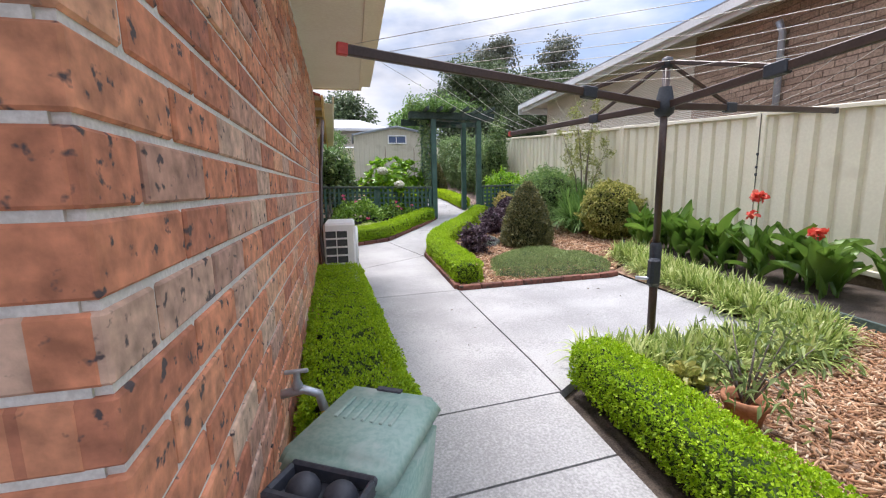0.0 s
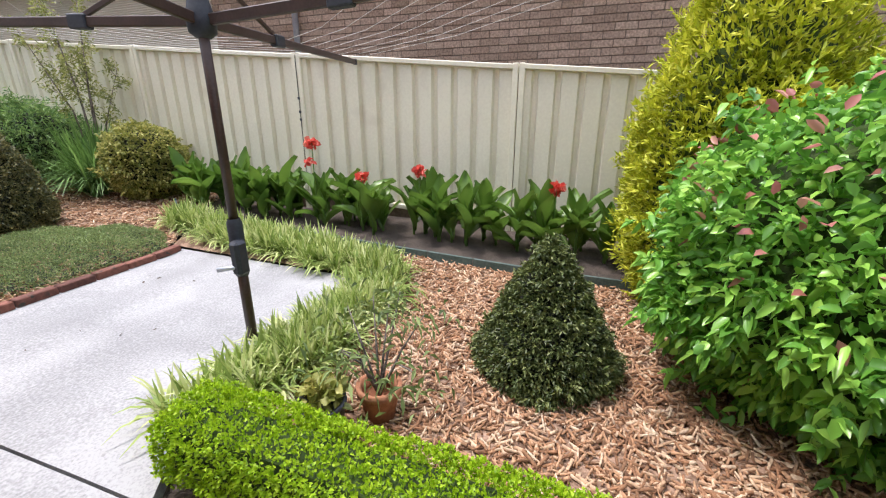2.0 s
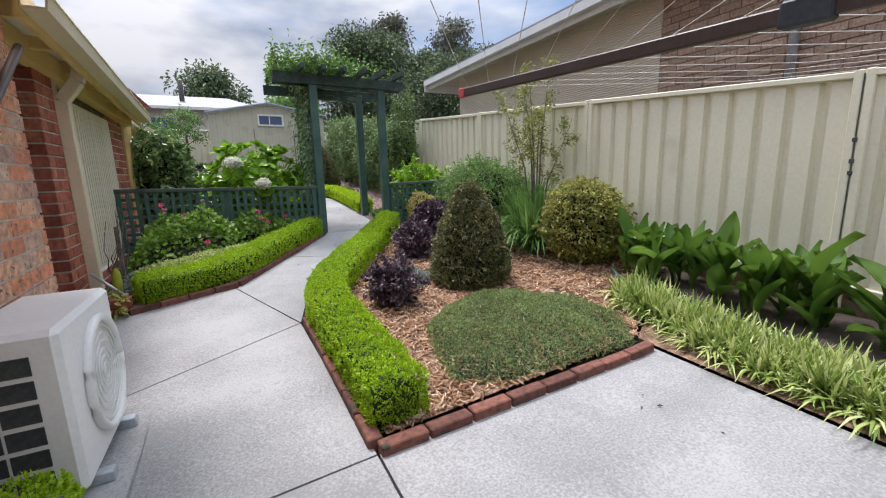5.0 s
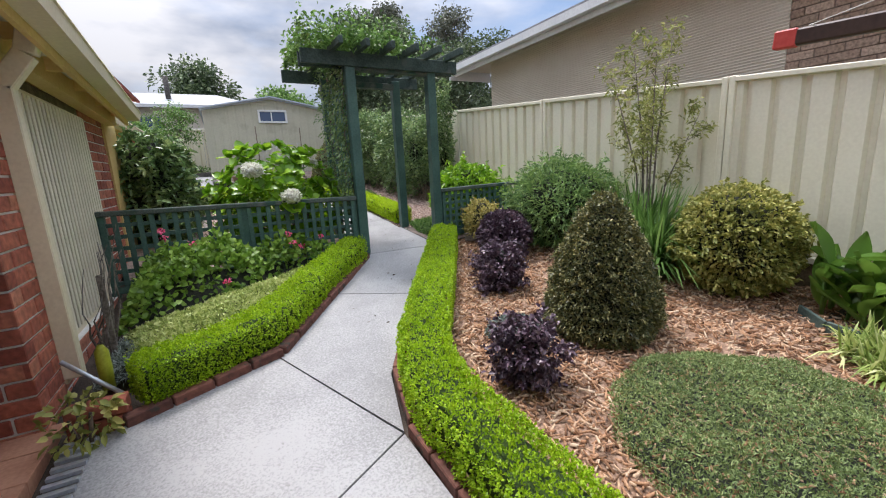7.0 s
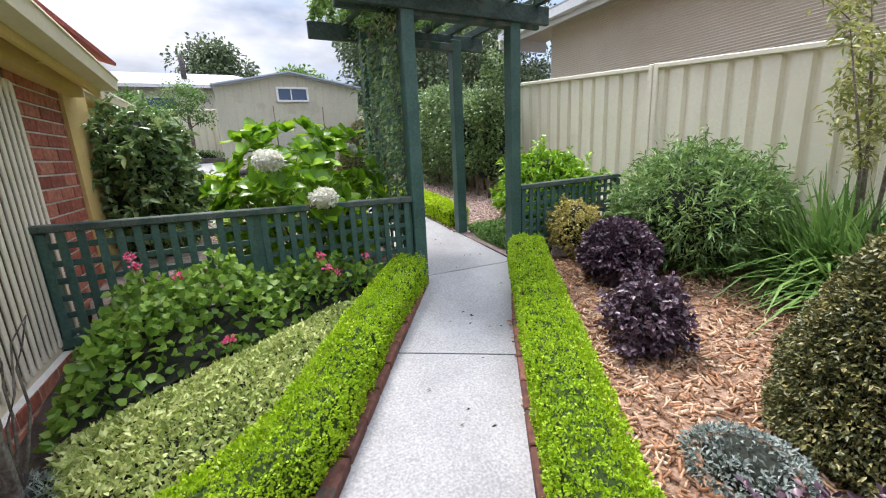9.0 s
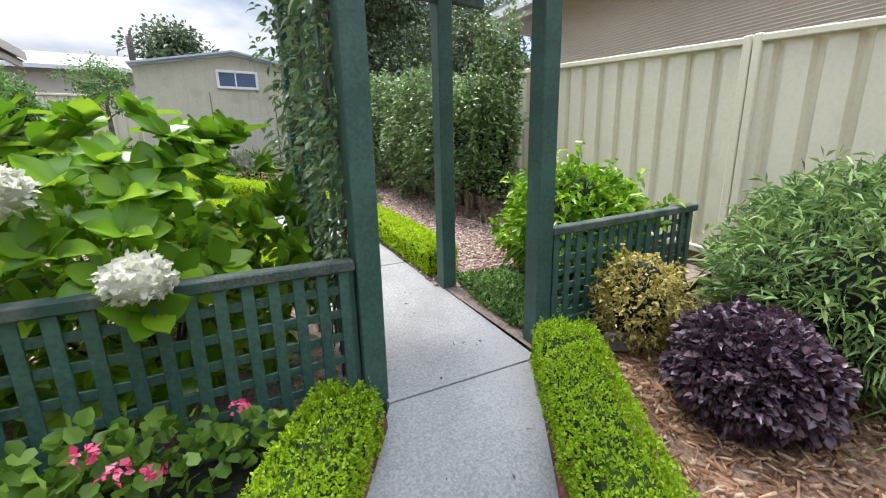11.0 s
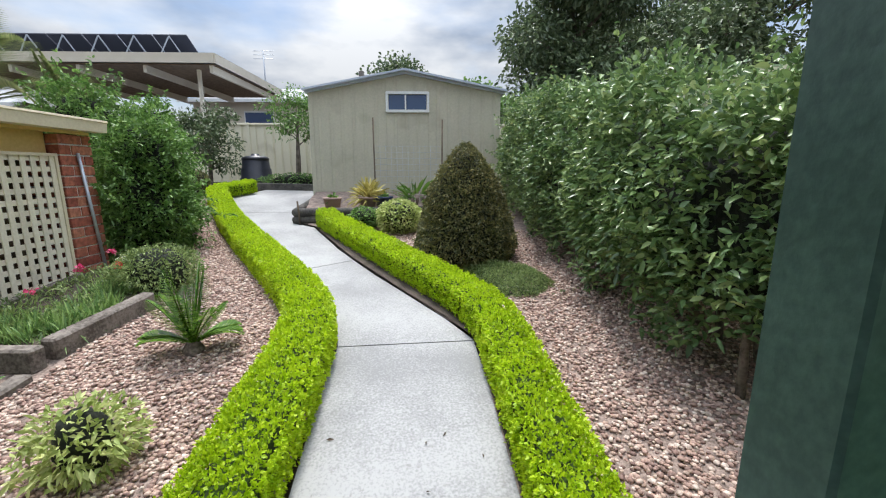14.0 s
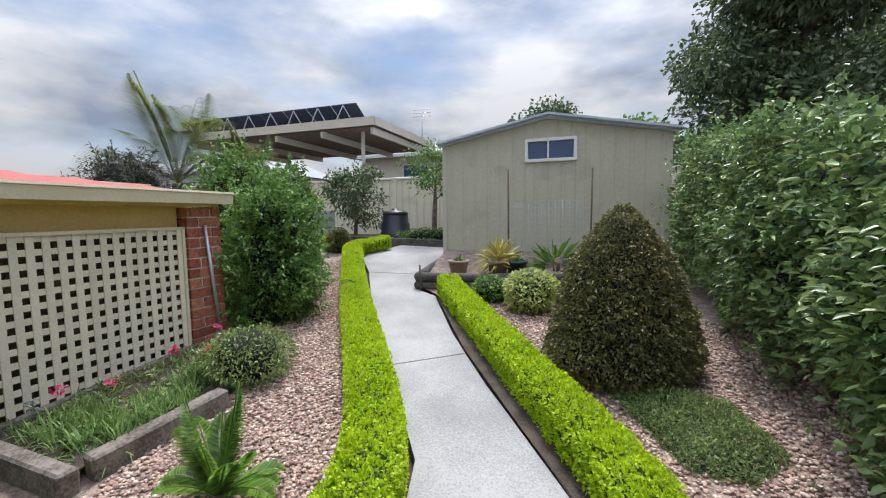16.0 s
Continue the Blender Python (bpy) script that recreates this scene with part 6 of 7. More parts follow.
for k in range(8):
    t = 0.36 + 0.088 * k
    for i in range(4):
        a, b = tips_[i][0].lerp(tips_[i][1], t), tips_[(i + 1) % 4][0].lerp(tips_[(i + 1) % 4][1], t)
        mid = a.lerp(b, 0.5) - Vector((0, 0, 0.03 * t))
        tube("cord", [a + Vector((0, 0, 0.026)), mid, b + Vector((0, 0, 0.026))], 0.0013, wire_mat, hoist, 4)

# ---- air conditioner ----
ac = thing("air_conditioner", (0.3, 4.5, 0.66), "white outdoor air-conditioning unit on a concrete pad", "air conditioner")
AX0, AX1, AY0, AY1, AZ0, AZ1 = 0.15, 0.46, 4.12, 4.76, 0.74, 1.37
box("pad", AX0 - 0.05, AX1 + 0.1, AY0 - 0.08, AY1 + 0.08, 0.60, 0.70, concrete, ac, 0.01)
body = box("casing", AX0, AX1, AY0, AY1, AZ0, AZ1, white_enamel, ac, 0.02)
for y in (AY0 + 0.12, AY1 - 0.12):
    box("foot", AX0 - 0.02, AX1 + 0.05, y - 0.025, y + 0.025, 0.70, 0.745, galv, ac, 0.004)
for i in range(6):
    z = AZ0 + 0.06 + i * 0.085
    for k in range(2):
        box("coil_opening", AX0 + 0.02 + k * 0.11, AX0 + 0.12 + k * 0.11, AY0 - 0.004, AY0 + 0.002, z, z + 0.066, dark_void, body)
ring = []
for i in range(33):
    a = 2 * math.pi * i / 32
    ring.append((AX1 + 0.012, (AY0 + AY1) / 2 + 0.05 + 0.215 * math.cos(a), (AZ0 + AZ1) / 2 + 0.235 * math.sin(a)))
tube("fan_guard", ring, 0.018, white_enamel, ac, 8)
for k in range(1, 7):
    tube("guard_ring", [(AX1 + 0.012, (AY0 + AY1) / 2 + 0.05 + (p[1] - (AY0 + AY1) / 2 - 0.05) * k / 7, (AZ0 + AZ1) / 2 + (p[2] - (AZ0 + AZ1) / 2) * k / 7) for p in ring], 0.004, white_enamel, ac, 5)
duct = thing("conduit", (0.1, 4.0, 0.9), "dark brown pipe leaning down the wall to the air conditioner", "pipe")
tube("pipe", [(0.14, 5.35, 2.55), (0.13, 4.6, 1.9), (0.13, 4.15, 1.2), (0.15, 4.05, 0.7)], 0.02, brown_steel, duct, 10)

# ---- wheelie bin and tap ----
wb = thing("hose_reel", (0.48, 1.0, 0.56), "faded green plastic hose reel cabinet with dark grey handle", "hose reel")
bm = bmesh.new()
bmesh.ops.create_cube(bm, size=1)
for v in bm.verts:
    w = 0.17 if v.co.z > 0 else 0.14
    v.co = Vector((math.copysign(w, v.co.x), math.copysign(0.19 if v.co.z > 0 else 0.15, v.co.y), 0.40 if v.co.z > 0 else 0.0))
bmesh.ops.bevel(bm, geom=bm.edges[:], offset=0.025, segments=3, affect="EDGES")
BIN = pose(0.46, 1.02, 0.64, 0, 0, -30) @ Matrix.Scale(0.92, 4)
place("body", bm_mesh("body", bm, True), bin_green, wb, BIN)
bm = bmesh.new()
bmesh.ops.create_cube(bm, size=1)
for v in bm.verts:
    v.co = Vector((v.co.x * 0.37, v.co.y * 0.44, 0.40 + (0.075 if v.co.z > 0 else 0) + (v.co.y * 0.0)))
    if v.co.z > 0.45:
        v.co.x *= 0.84
        v.co.y *= 0.84
bmesh.ops.bevel(bm, geom=bm.edges[:], offset=0.022, segments=3, affect="EDGES")
lid = place("lid", bm_mesh("lid", bm, True), bin_green, wb, BIN)
for i in range(7):
    place("rib", box_mesh(0.012, 0.12, 0.008, bin_green, 0.002), bin_green, lid, BIN @ pose(-0.09 + i * 0.03, 0.03, 0.478))
place("grip", box_mesh(0.09, 0.025, 0.01, bin_dark, 0.003), bin_dark, lid, BIN @ pose(0, 0.165, 0.476))
tray = place("tray", box_mesh(0.23, 0.10, 0.012, bin_dark, 0.003), bin_dark, wb, BIN @ pose(0.01, -0.255, 0.405))
for x0, y0, sx, sy in ((0.01, -0.315, 0.25, 0.026), (0.01, -0.202, 0.25, 0.018), (-0.107, -0.26, 0.018, 0.10), (0.127, -0.26, 0.018, 0.10)):
    place("rim", box_mesh(sx, sy, 0.045, bin_dark, 0.007), bin_dark, tray, BIN @ pose(x0, y0, 0.43))
for sx in (-0.042, 0.062):
    bm = bmesh.new()
    bmesh.ops.create_uvsphere(bm, u_segments=16, v_segments=10, radius=0.044)
    place("boss", bm_mesh("boss", bm, True), bin_dark, tray, BIN @ pose(sx, -0.258, 0.418))
v, f = sweep([(-0.02, -0.36, 0.05), (-0.02, -0.355, 0.30), (-0.02, -0.35, 0.335), (-0.02, -0.35, 0.345)], [0.07, 0.062, 0.055, 0.03], 20)
place("hub", mesh_of("hub", v, f, True), bin_dark, wb, BIN)
place("bracket", box_mesh(0.035, 0.10, 0.20, bin_dark, 0.008), bin_dark, wb, BIN @ pose(-0.155, -0.40, 0.27))
place("bracket", box_mesh(0.10, 0.05, 0.12, bin_dark, 0.008), bin_dark, wb, BIN @ pose(-0.10, -0.385, 0.22))
for px_, pz_ in ((0.135, 0.36), (0.12, 0.28)):
    v, f = sweep([(px_, -0.192, pz_), (px_, -0.186, pz_)], 0.006, 8)
    place("screw", mesh_of("screw", v, f), bin_dark, wb, BIN)
tap = thing("garden_tap", (0.2, 1.42, 0.6), "weathered brass garden tap with a yellow hose fitting", "tap")
TXp, TYp, TZp = 0.20, 1.36, 1.0
tube("pipe", [(TXp - 0.05, TYp, TZp), (TXp + 0.05, TYp, TZp + 0.012), (TXp + 0.10, TYp, TZp - 0.01), (TXp + 0.115, TYp, TZp - 0.07)], 0.016, galv, tap, 10)
lathe("spindle", TXp + 0.03, TYp, TZp + 0.01, [(0.014, 0), (0.02, 0.02), (0.012, 0.04), (0.012, 0.07)], galv, tap, 10)
box("handle", TXp - 0.01, TXp + 0.07, TYp - 0.008, TYp + 0.008, TZp + 0.075, TZp + 0.088, galv, tap, 0.003)
yellow_hose = surface("yellow_hose", (0.55, 0.36, 0.02), (0.66, 0.45, 0.04), 0.5, 6, 60, 0.05)
tube("hose", [(TXp + 0.115, TYp, TZp - 0.07), (TXp + 0.12, TYp - 0.01, TZp - 0.2), (TXp + 0.08, TYp - 0.04, 0.6)], 0.012, yellow_hose, tap, 8)

# ---- climbing vine on the arbour ----
vine = thing("climbing_vine", (2.1, 8.75, 1.1), "leafy star jasmine vine climbing the arbour side and top", "vine")
n = 4600
p = np.stack([rng.normal(2.2, 0.38, n), rng.uniform(8.1, 9.55, n), 3.25 + np.abs(rng.normal(0, 0.11, n)) * np.clip(1.5 - 0.5 * np.arange(n) / n, 0.6, 1.5)], 1)
p[:, 0] = np.clip(p[:, 0], 1.68, 3.4)
place("top_foliage", leaf_mesh("top_foliage", p, np.stack([rng.normal(0, 1, n), rng.normal(0, 1, n), np.full(n, 0.7)], 1), 0.06, 0.034, 0.4, 0.7), mid_leaf, vine)
tw, at, out = [], [], []
for i in range(11):
    ty = 0.04 + 0.92 * ((i * 0.618) % 1)
    q = [(2.15 - 0.09 * ty, 8.44 + 0.74 * ty, 1.1)]
    face = 1 if i % 3 else -1
    for k in range(14):
        ty = min(0.98, max(0.02, ty + rng.uniform(-0.09, 0.09)))
        q.append((2.15 - 0.09 * ty + face * rng.uniform(0.012, 0.045), 8.44 + 0.74 * ty, q[-1][2] + 0.145))
        for j in range(6):
            f_ = rng.random()
            c = [q[-2][m] + (q[-1][m] - q[-2][m]) * f_ for m in range(3)]
            at.append(c)
            out.append((face * rng.uniform(0.1, 0.9), rng.normal(0, 1), rng.normal(0, 0.5)))
    tw.append(sweep(q, 0.0045 if i % 4 else 0.009, 5))
v, f = join(tw)
place("stem", mesh_of("stem", v, f, True), bark, vine)
place("side_foliage", leaf_mesh("side_foliage", np.array(at), np.array(out), 0.040, 0.021, 0.35, 0.3), vine_leaf, vine)
n = 1500
t = rng.random(n) ** 1.6
p = np.stack([2.10 - 0.09 * t - np.abs(rng.normal(0.03, 0.05, n)), 8.40 + 0.75 * t, rng.uniform(1.5, 3.25, n)], 1)
place("outer_foliage", leaf_mesh("outer_foliage", p, np.stack([np.full(n, -0.8), rng.normal(-0.3, 0.7, n), np.full(n, -0.1)], 1), 0.045, 0.025, 0.4, 0.6), vine_leaf, vine)

# ---- upper garden ----


def tall_hedge(label, x, y0, y1, half, tops, n, leaf, material):
    """An unclipped screen of bushes: trunks, a core coloured dark for inner shade and large glossy leaves."""
    t = thing("tall_hedge", (x, (y0 + y1) / 2, 1.5), label, "hedge")
    s = rng.random(n)
    y = y0 + (y1 - y0) * s
    a = rng.uniform(0, 1, n)
    z_top = np.interp(y, *tops)
    zb = g(x, y) + 0.06 + 0.4 * np.exp(-(y - y0) / 0.4)
    h = zb + (z_top - zb) * a ** 0.85 + lumps(np.stack([y, y * 0, y * 0], 1), 4.0, 0.16, 2.0)
    w = half * (0.72 + 0.38 * np.sin(np.pi * np.clip(a * 0.85 + 0.12, 0, 1))) * (1 + lumps(np.stack([y, h, y * 0], 1), 3.7, 0.22, 1.0))
    side = rng.choice([-1.0, -1.0, -1.0, 1.0], n)
    top_ = rng.random(n) < 0.16
    end = rng.random(n) < 0.09
    off = np.where(top_ | end, rng.uniform(-1, 1, n), side * (1.08 - 0.6 * rng.random(n) ** 1.5)) * w
    h = np.where(top_, z_top + lumps(np.stack([y, off, y * 0], 1), 4.0, 0.16, 2.0) + rng.uniform(-0.1, 0.12, n), h)
    y = np.where(end, y0 + rng.uniform(-0.12, 0.1, n), y)
    off = off * np.clip(0.5 + (y - y0) / 0.9, 0.4, 1)
    p = np.stack([x + off, y, h], 1)
    out = np.stack([off / half, np.where(end, -1.0, 0.0), np.where(top_, 1.2, 0.35)], 1)
    gap = lumps(p, 5.3, 0.5, 4.0) + lumps(p, 11.7, 0.35, 9.0) + 0.25 * np.clip(0.5 - (p[:, 2] - g(x, p[:, 1])), 0, 1)
    keep = rng.random(n) > 0.22 + 0.95 * gap
    p, out = p[keep], out[keep]
    k_ = rng.integers(0, len(p), 420)
    d = unit(unit(out[k_]) * 0.7 + rng.normal(0, 0.4, (420, 3)) + np.array([0, 0, 0.8]))
    for s_ in np.linspace(0.04, 0.24, 6):
        for _ in range(2):
            p = np.vstack([p, p[k_] + d * (s_ * rng.uniform(0.6, 1.2, 420))[:, None]])
            out = np.vstack([out, d + rng.normal(0, 0.7, (420, 3))])
    place("foliage", leaf_mesh("foliage", p, out, leaf, leaf * 0.5, 0.25, 0.75), material, t)
    verts, faces = [], []
    m = 40
    ringp = [(-0.55, 0.12), (-0.85, 0.4), (-0.8, 0.75), (-0.45, 0.95), (0.45, 0.95), (0.8, 0.75), (0.85, 0.4), (0.55, 0.12)]
    k = len(ringp)
    for i in range(m):
        yy = y0 + 0.08 + (y1 - y0 - 0.16) * i / (m - 1)
        b = float(g(x, yy)) + 0.16
        for j, (u, h_) in enumerate(ringp):
            wob = 0.62 + 0.2 * math.sin(yy * 5.1 + j * 1.7)
            verts.append((x + u * half * wob, yy, b + (float(np.interp(yy, *tops)) - 0.14 - b) * h_ * (1 + 0.06 * math.sin(yy * 7 + j))))
    for i in range(m - 1):
        for j in range(k):
            faces.append((i * k + j, i * k + (j + 1) % k, (i + 1) * k + (j + 1) % k, (i + 1) * k + j))
    faces += [tuple(range(k)), tuple((m - 1) * k + j for j in range(k))[::-1]]
    place("shade_core", mesh_of("shade_core", verts, faces), core_dark, t)
    tw = []
    for i in range(22):
        yy = y0 + 0.08 + (y1 - y0 - 0.3) * i / 21
        xx = x + rng.uniform(-0.18, 0.18)
        tw.append(sweep([(xx, yy, float(g(xx, yy)) - 0.05), (xx + rng.uniform(-0.08, 0.08), yy + 0.05, 1.9), (xx, yy, 2.45)], [0.022, 0.018, 0.012], 6))
    v, f = join(tw)
    place("trunk", mesh_of("trunk", v, f, True), bark, t)


tall_hedge("tall loose screening hedge with glossy dark green leaves by the fence", 4.24, 10.28, 15.6, 0.44, ([10.2, 11, 12, 13, 14.5, 16], [2.70, 2.82, 2.98, 3.12, 3.28, 3.34]), 46000, 0.056, dark_gloss)
bush("gardenia", "bright green broad-leaved shrub beyond the lattice", "shrub", 3.95, 8.95, scaled(BALL, 0.50), 0.80, 3400, 0.088, 0.034, bright_leaf, rough_amount=0.16, seed=31, thick=0.5, inner=0.55, droop=0.3, shoots=90, shoot_len=0.25)
bush("small_shrub", "pale green low shrub with white flowers in front of the logs", "shrub", 2.22, 14.2, scaled(BALL, 0.29), 0.42, 2400, 0.045, 0.025, pale_leaf, rough_amount=0.1, seed=32)
bush("small_shrub", "low green shrub beside the raised bed", "shrub", 1.73, 14.42, scaled(BALL, 0.2), 0.28, 1100, 0.04, 0.022, mid_leaf, rough_amount=0.14, seed=33)
bush("small_shrub", "low bushy grey-green shrub at the sleeper bed", "shrub", 0.42, 12.2, scaled(BALL, 0.33), 0.38, 3000, 0.036, 0.014, prost_leaf, rough_amount=0.16, seed=34, inner=0.66, thick=0.4)
bush("small_shrub", "small pale shrub on the gravel", "shrub", 1.30, 10.35, scaled(BALL, 0.18), 0.28, 900, 0.045, 0.018, pale_leaf, rough_amount=0.16, seed=35, inner=0.5, thick=0.5)
bush("tall_shrub", "tall upright bushy green shrub beside the garage pillar", "shrub", -0.38, 13.35, [(0, 0.36), (0.2, 0.50), (0.5, 0.46), (0.8, 0.36), (0.95, 0.2), (1, 0.05)], 1.42, 11000, 0.05, 0.022, mid_leaf, rough_amount=0.34, seed=36, thick=0.55, inner=0.66, shoots=620, shoot_len=0.28)
bush("tall_shrub", "upright bright green shrub behind the garage", "shrub", -1.35, 13.9, [(0, 0.3), (0.2, 0.42), (0.5, 0.46), (0.8, 0.38), (0.95, 0.22), (1, 0.05)], 1.78, 8000, 0.055, 0.026, mid_leaf, rough_amount=0.22, seed=37, thick=0.4, shoots=420, shoot_len=0.35)
bush("tall_shrub", "narrow upright green shrub behind the garage", "shrub", -0.66, 14.0, [(0, 0.2), (0.2, 0.28), (0.5, 0.32), (0.8, 0.26), (0.95, 0.15), (1, 0.04)], 1.62, 5000, 0.05, 0.024, mid_leaf, rough_amount=0.22, seed=41, thick=0.4, shoots=260, shoot_len=0.22)
bush("topiary_ball", "small round clipped brown-green topiary", "shrub", -1.40, 16.12, scaled(BALL, 0.21), 0.44, 4500, 0.03, 0.016, cone_leaf, seed=38, inner=0.85)
bush("agave", "spiky blue-green rosette in the raised bed", "succulent", 2.40, 15.25, [(0, 0.1), (0.3, 0.16), (0.7, 0.14), (1, 0.06)], 0.22, 60, 0.30, 0.05, canna_leaf, z=1.90, spread=0.35, droop=0.05, inner=0, seed=39)

# cycad with feathered fronds
cycad_leaf = leafy("cycad_leaf", [(0.1, (0.03, 0.08, 0.012)), (0.55, (0.09, 0.20, 0.024)), (0.95, (0.24, 0.38, 0.05))], 0.25, 0.3)
cyc = thing("cycad", (1.23, 11.2, 1.37), "young cycad with arching feathered green fronds on gravel", "cycad")
lathe("trunk", 1.23, 11.2, 1.35, [(0.05, 0), (0.06, 0.05), (0.03, 0.1)], bark, cyc, 10)


def frond(base, yaw, length, rise, fall, pin, material, parent, n=20, wide=0.011):
    """A rib with paired leaflets."""
    c, s = math.cos(yaw), math.sin(yaw)
    rib, at, out = [], [], []
    flat = 1 / math.sqrt(1 + 0.6 * rise * rise)
    for i in range(n + 1):
        t = i / n
        r, h = length * flat * t * (1 - 0.15 * t), length * flat * (rise * t - fall * t * t)
        rib.append((base[0] + c * r, base[1] + s * r, base[2] + h))
    v, f = sweep(rib, [0.006 * (1 - 0.7 * i / n) for i in range(n + 1)], 5)
    stem = place("frond", mesh_of("frond", v, f, True), material, parent)
    for i in range(3, n + 1):
        t = i / n
        for sd in (-1, 1):
            for k in (0.25,):
                j = min(i, n - 1)
                p = Vector(rib[j]).lerp(Vector(rib[j + 1]) if j < n else Vector(rib[j]), k)
                at.append(tuple(p))
                out.append((-s * sd + c * 0.75, c * sd + s * 0.75, 0.22))
    ln = pin * np.array([math.sin(math.pi * min(0.97, 0.18 + 0.8 * (i // 2) / (n - 2))) for i in range(len(at))])
    at, out = np.array(at), unit(np.array(out))
    side = unit(np.cross(out, np.array([0, 0, 1.0])))
    tip = at + out * ln[:, None]
    mid = at + out * ln[:, None] * 0.4
    verts = np.stack([at, mid + side * wide / 2, tip, mid - side * wide / 2], 1).reshape(-1, 3)
    o = np.arange(len(at))[:, None] * 4
    tris = np.concatenate([o + np.array([[0, 1, 2]]), o + np.array([[0, 2, 3]])], 1).reshape(-1, 3)
    place("blade", tri_mesh("blade", verts, tris), material, stem)["kind"] = "stuff"


for i in range(18):
    frond((1.23, 11.2, 1.43), i * 2.4, 0.40 + 0.05 * math.sin(i * 3), (0.7, 1.5, 2.6, 4.2)[i % 4], 0.55, 0.085, cycad_leaf, cyc, 40, 0.012)

# sleeper bed by the garage
sl = thing("sleeper_bed", (-0.1, 11.4, 1.45), "weathered grey timber sleepers framing a flower bed", "edging")
bar("sleeper", (0.46, 11.14, 1.425), (0.56, 11.85, 1.49), 0.10, 0.14, sleeper_mat, sl, 0.012)
bar("sleeper", (0.50, 11.04, 1.42), (-0.42, 11.07, 1.42), 0.09, 0.14, sleeper_mat, sl, 0.012)
bar("sleeper", (0.50, 10.95, 1.33), (0.54, 10.3, 1.28), 0.09, 0.12, sleeper_mat, sl, 0.012)
bar("sleeper", (-0.42, 11.0, 1.40), (-0.42, 12.45, 1.50), 0.05, 0.12, sleeper_mat, sl, 0.008)
draped("bed_soil", [(-0.4, 11.1), (0.42, 11.1), (0.52, 11.85), (0.3, 12.6), (-0.4, 12.6)], soil, 0.07, 0.0, sl)
for x, y, m_ in ((-0.15, 11.35, pink_petal), (0.06, 11.5, pink_petal), (0.22, 12.05, red_petal), (0.1, 12.25, white_petal), (-0.1, 11.2, silver_leaf), (0.0, 11.95, pink_petal), (-0.1, 12.4, pink_petal), (0.3, 10.75, pink_petal), (0.05, 10.6, red_petal)):
    blossom("bedding_flower", "small bedding flower among strappy leaves", (x, y, float(g(x, y)) + 0.27), 0.03, m_, 22, 0.026, "bedding flowers")
mat_plant("bedding_plants", "low mixed green bedding plants inside the sleeper bed", [(-0.36, 11.15), (0.38, 11.15), (0.46, 11.8), (0.25, 12.5), (-0.36, 12.5)], 1700, 0.17, 0.045, 0.014, prost_leaf)
mat_plant("bedding_plants", "low green bedding plants beside the sleepers", [(-0.4, 10.1), (0.44, 10.2), (0.42, 10.9), (-0.4, 10.95)], 1500, 0.2, 0.045, 0.02, mid_leaf)

# pots on the raised bed
for x, y, mt, lb in ((1.17, 15.02, pot_pink, "pale pink plastic pot with a small succulent"), (1.69, 15.05, pot_pink, "pale pink plastic pot with a golden fern"), (1.93, 15.06, pot_navy, "navy glazed pot with a small plant")):
    z0 = float(g(x, y)) + 0.10
    t = thing("plant_pot", (x, y, z0), lb, "plant pot", "shed bed pots")
    lathe("pot", x, y, z0, [(0.10, 0), (0.13, 0.15), (0.14, 0.15), (0.142, 0.18), (0.12, 0.18), (0.11, 0.14)], mt, t)
    tall = 0.34 if x == 1.69 else 0.12
    n = 130 if x == 1.69 else 70
    d = unit(rng.normal(0, 1, (n, 3)) + np.array([0, 0, 1.3]))
    place("foliage", leaf_mesh("foliage", np.array([x, y, z0 + 0.14]) + d * rng.uniform(0.0, 0.5, (n, 1)) * tall, d, tall * 0.75, 0.03, 0.3, 0.3), gold_leaf if x == 1.69 else mid_leaf, t)

# compost bin, crate and rear planting
CBX, CBY = -0.98, 17.58
cb = thing("compost_bin", (CBX, CBY, 2.12), "black plastic compost bin with a lid", "compost bin")
lathe("body", CBX, CBY, 2.10, [(0.33, 0), (0.325, 0.18), (0.30, 0.20), (0.295, 0.37), (0.275, 0.39), (0.26, 0.54), (0.24, 0.57)], compost_plastic, cb)
lathe("lid", CBX, CBY, 2.67, [(0.265, -0.02), (0.265, 0.025), (0.20, 0.06), (0.08, 0.075), (0.07, 0.11), (0.02, 0.115)], compost_plastic, cb)
planter = thing("timber_planter_edge", (-0.8, 17.0, 2.1), "dark timber edging along the rear bed", "edging")
bar("sleeper", (-2.3, 17.36, 2.15), (0.58, 16.80, 2.11), 0.08, 0.15, log_mat, planter, 0.01)
wt = thing("slatted_crate", (-3.1, 17.9, 2.1), "grey slatted garden crate behind the shrubs", "crate")
for i in range(6):
    box("slat", -3.4, -2.85, 17.7, 17.73, 2.16 + i * 0.10, 2.245 + i * 0.10, roof_grey, wt, 0.006)
box("body", -3.39, -2.86, 17.735, 18.2, 2.12, 2.76, roof_grey, wt, 0.01)
tree("citrus_tree", "small open citrus tree with pale bare trunks", -0.13, 17.5, 2.12, 2.05, 0.62, 0.035, 0.07, 1700, mid_leaf, 5, 0.5, 8, 0.26, multi=2)
tree("citrus_tree", "leafy round citrus tree before the rear fence", -1.9, 17.5, 2.12, 1.65, 0.58, 0.045, 0.075, 3400, tree_leaf, 8, 0.3, 9, 0.32)
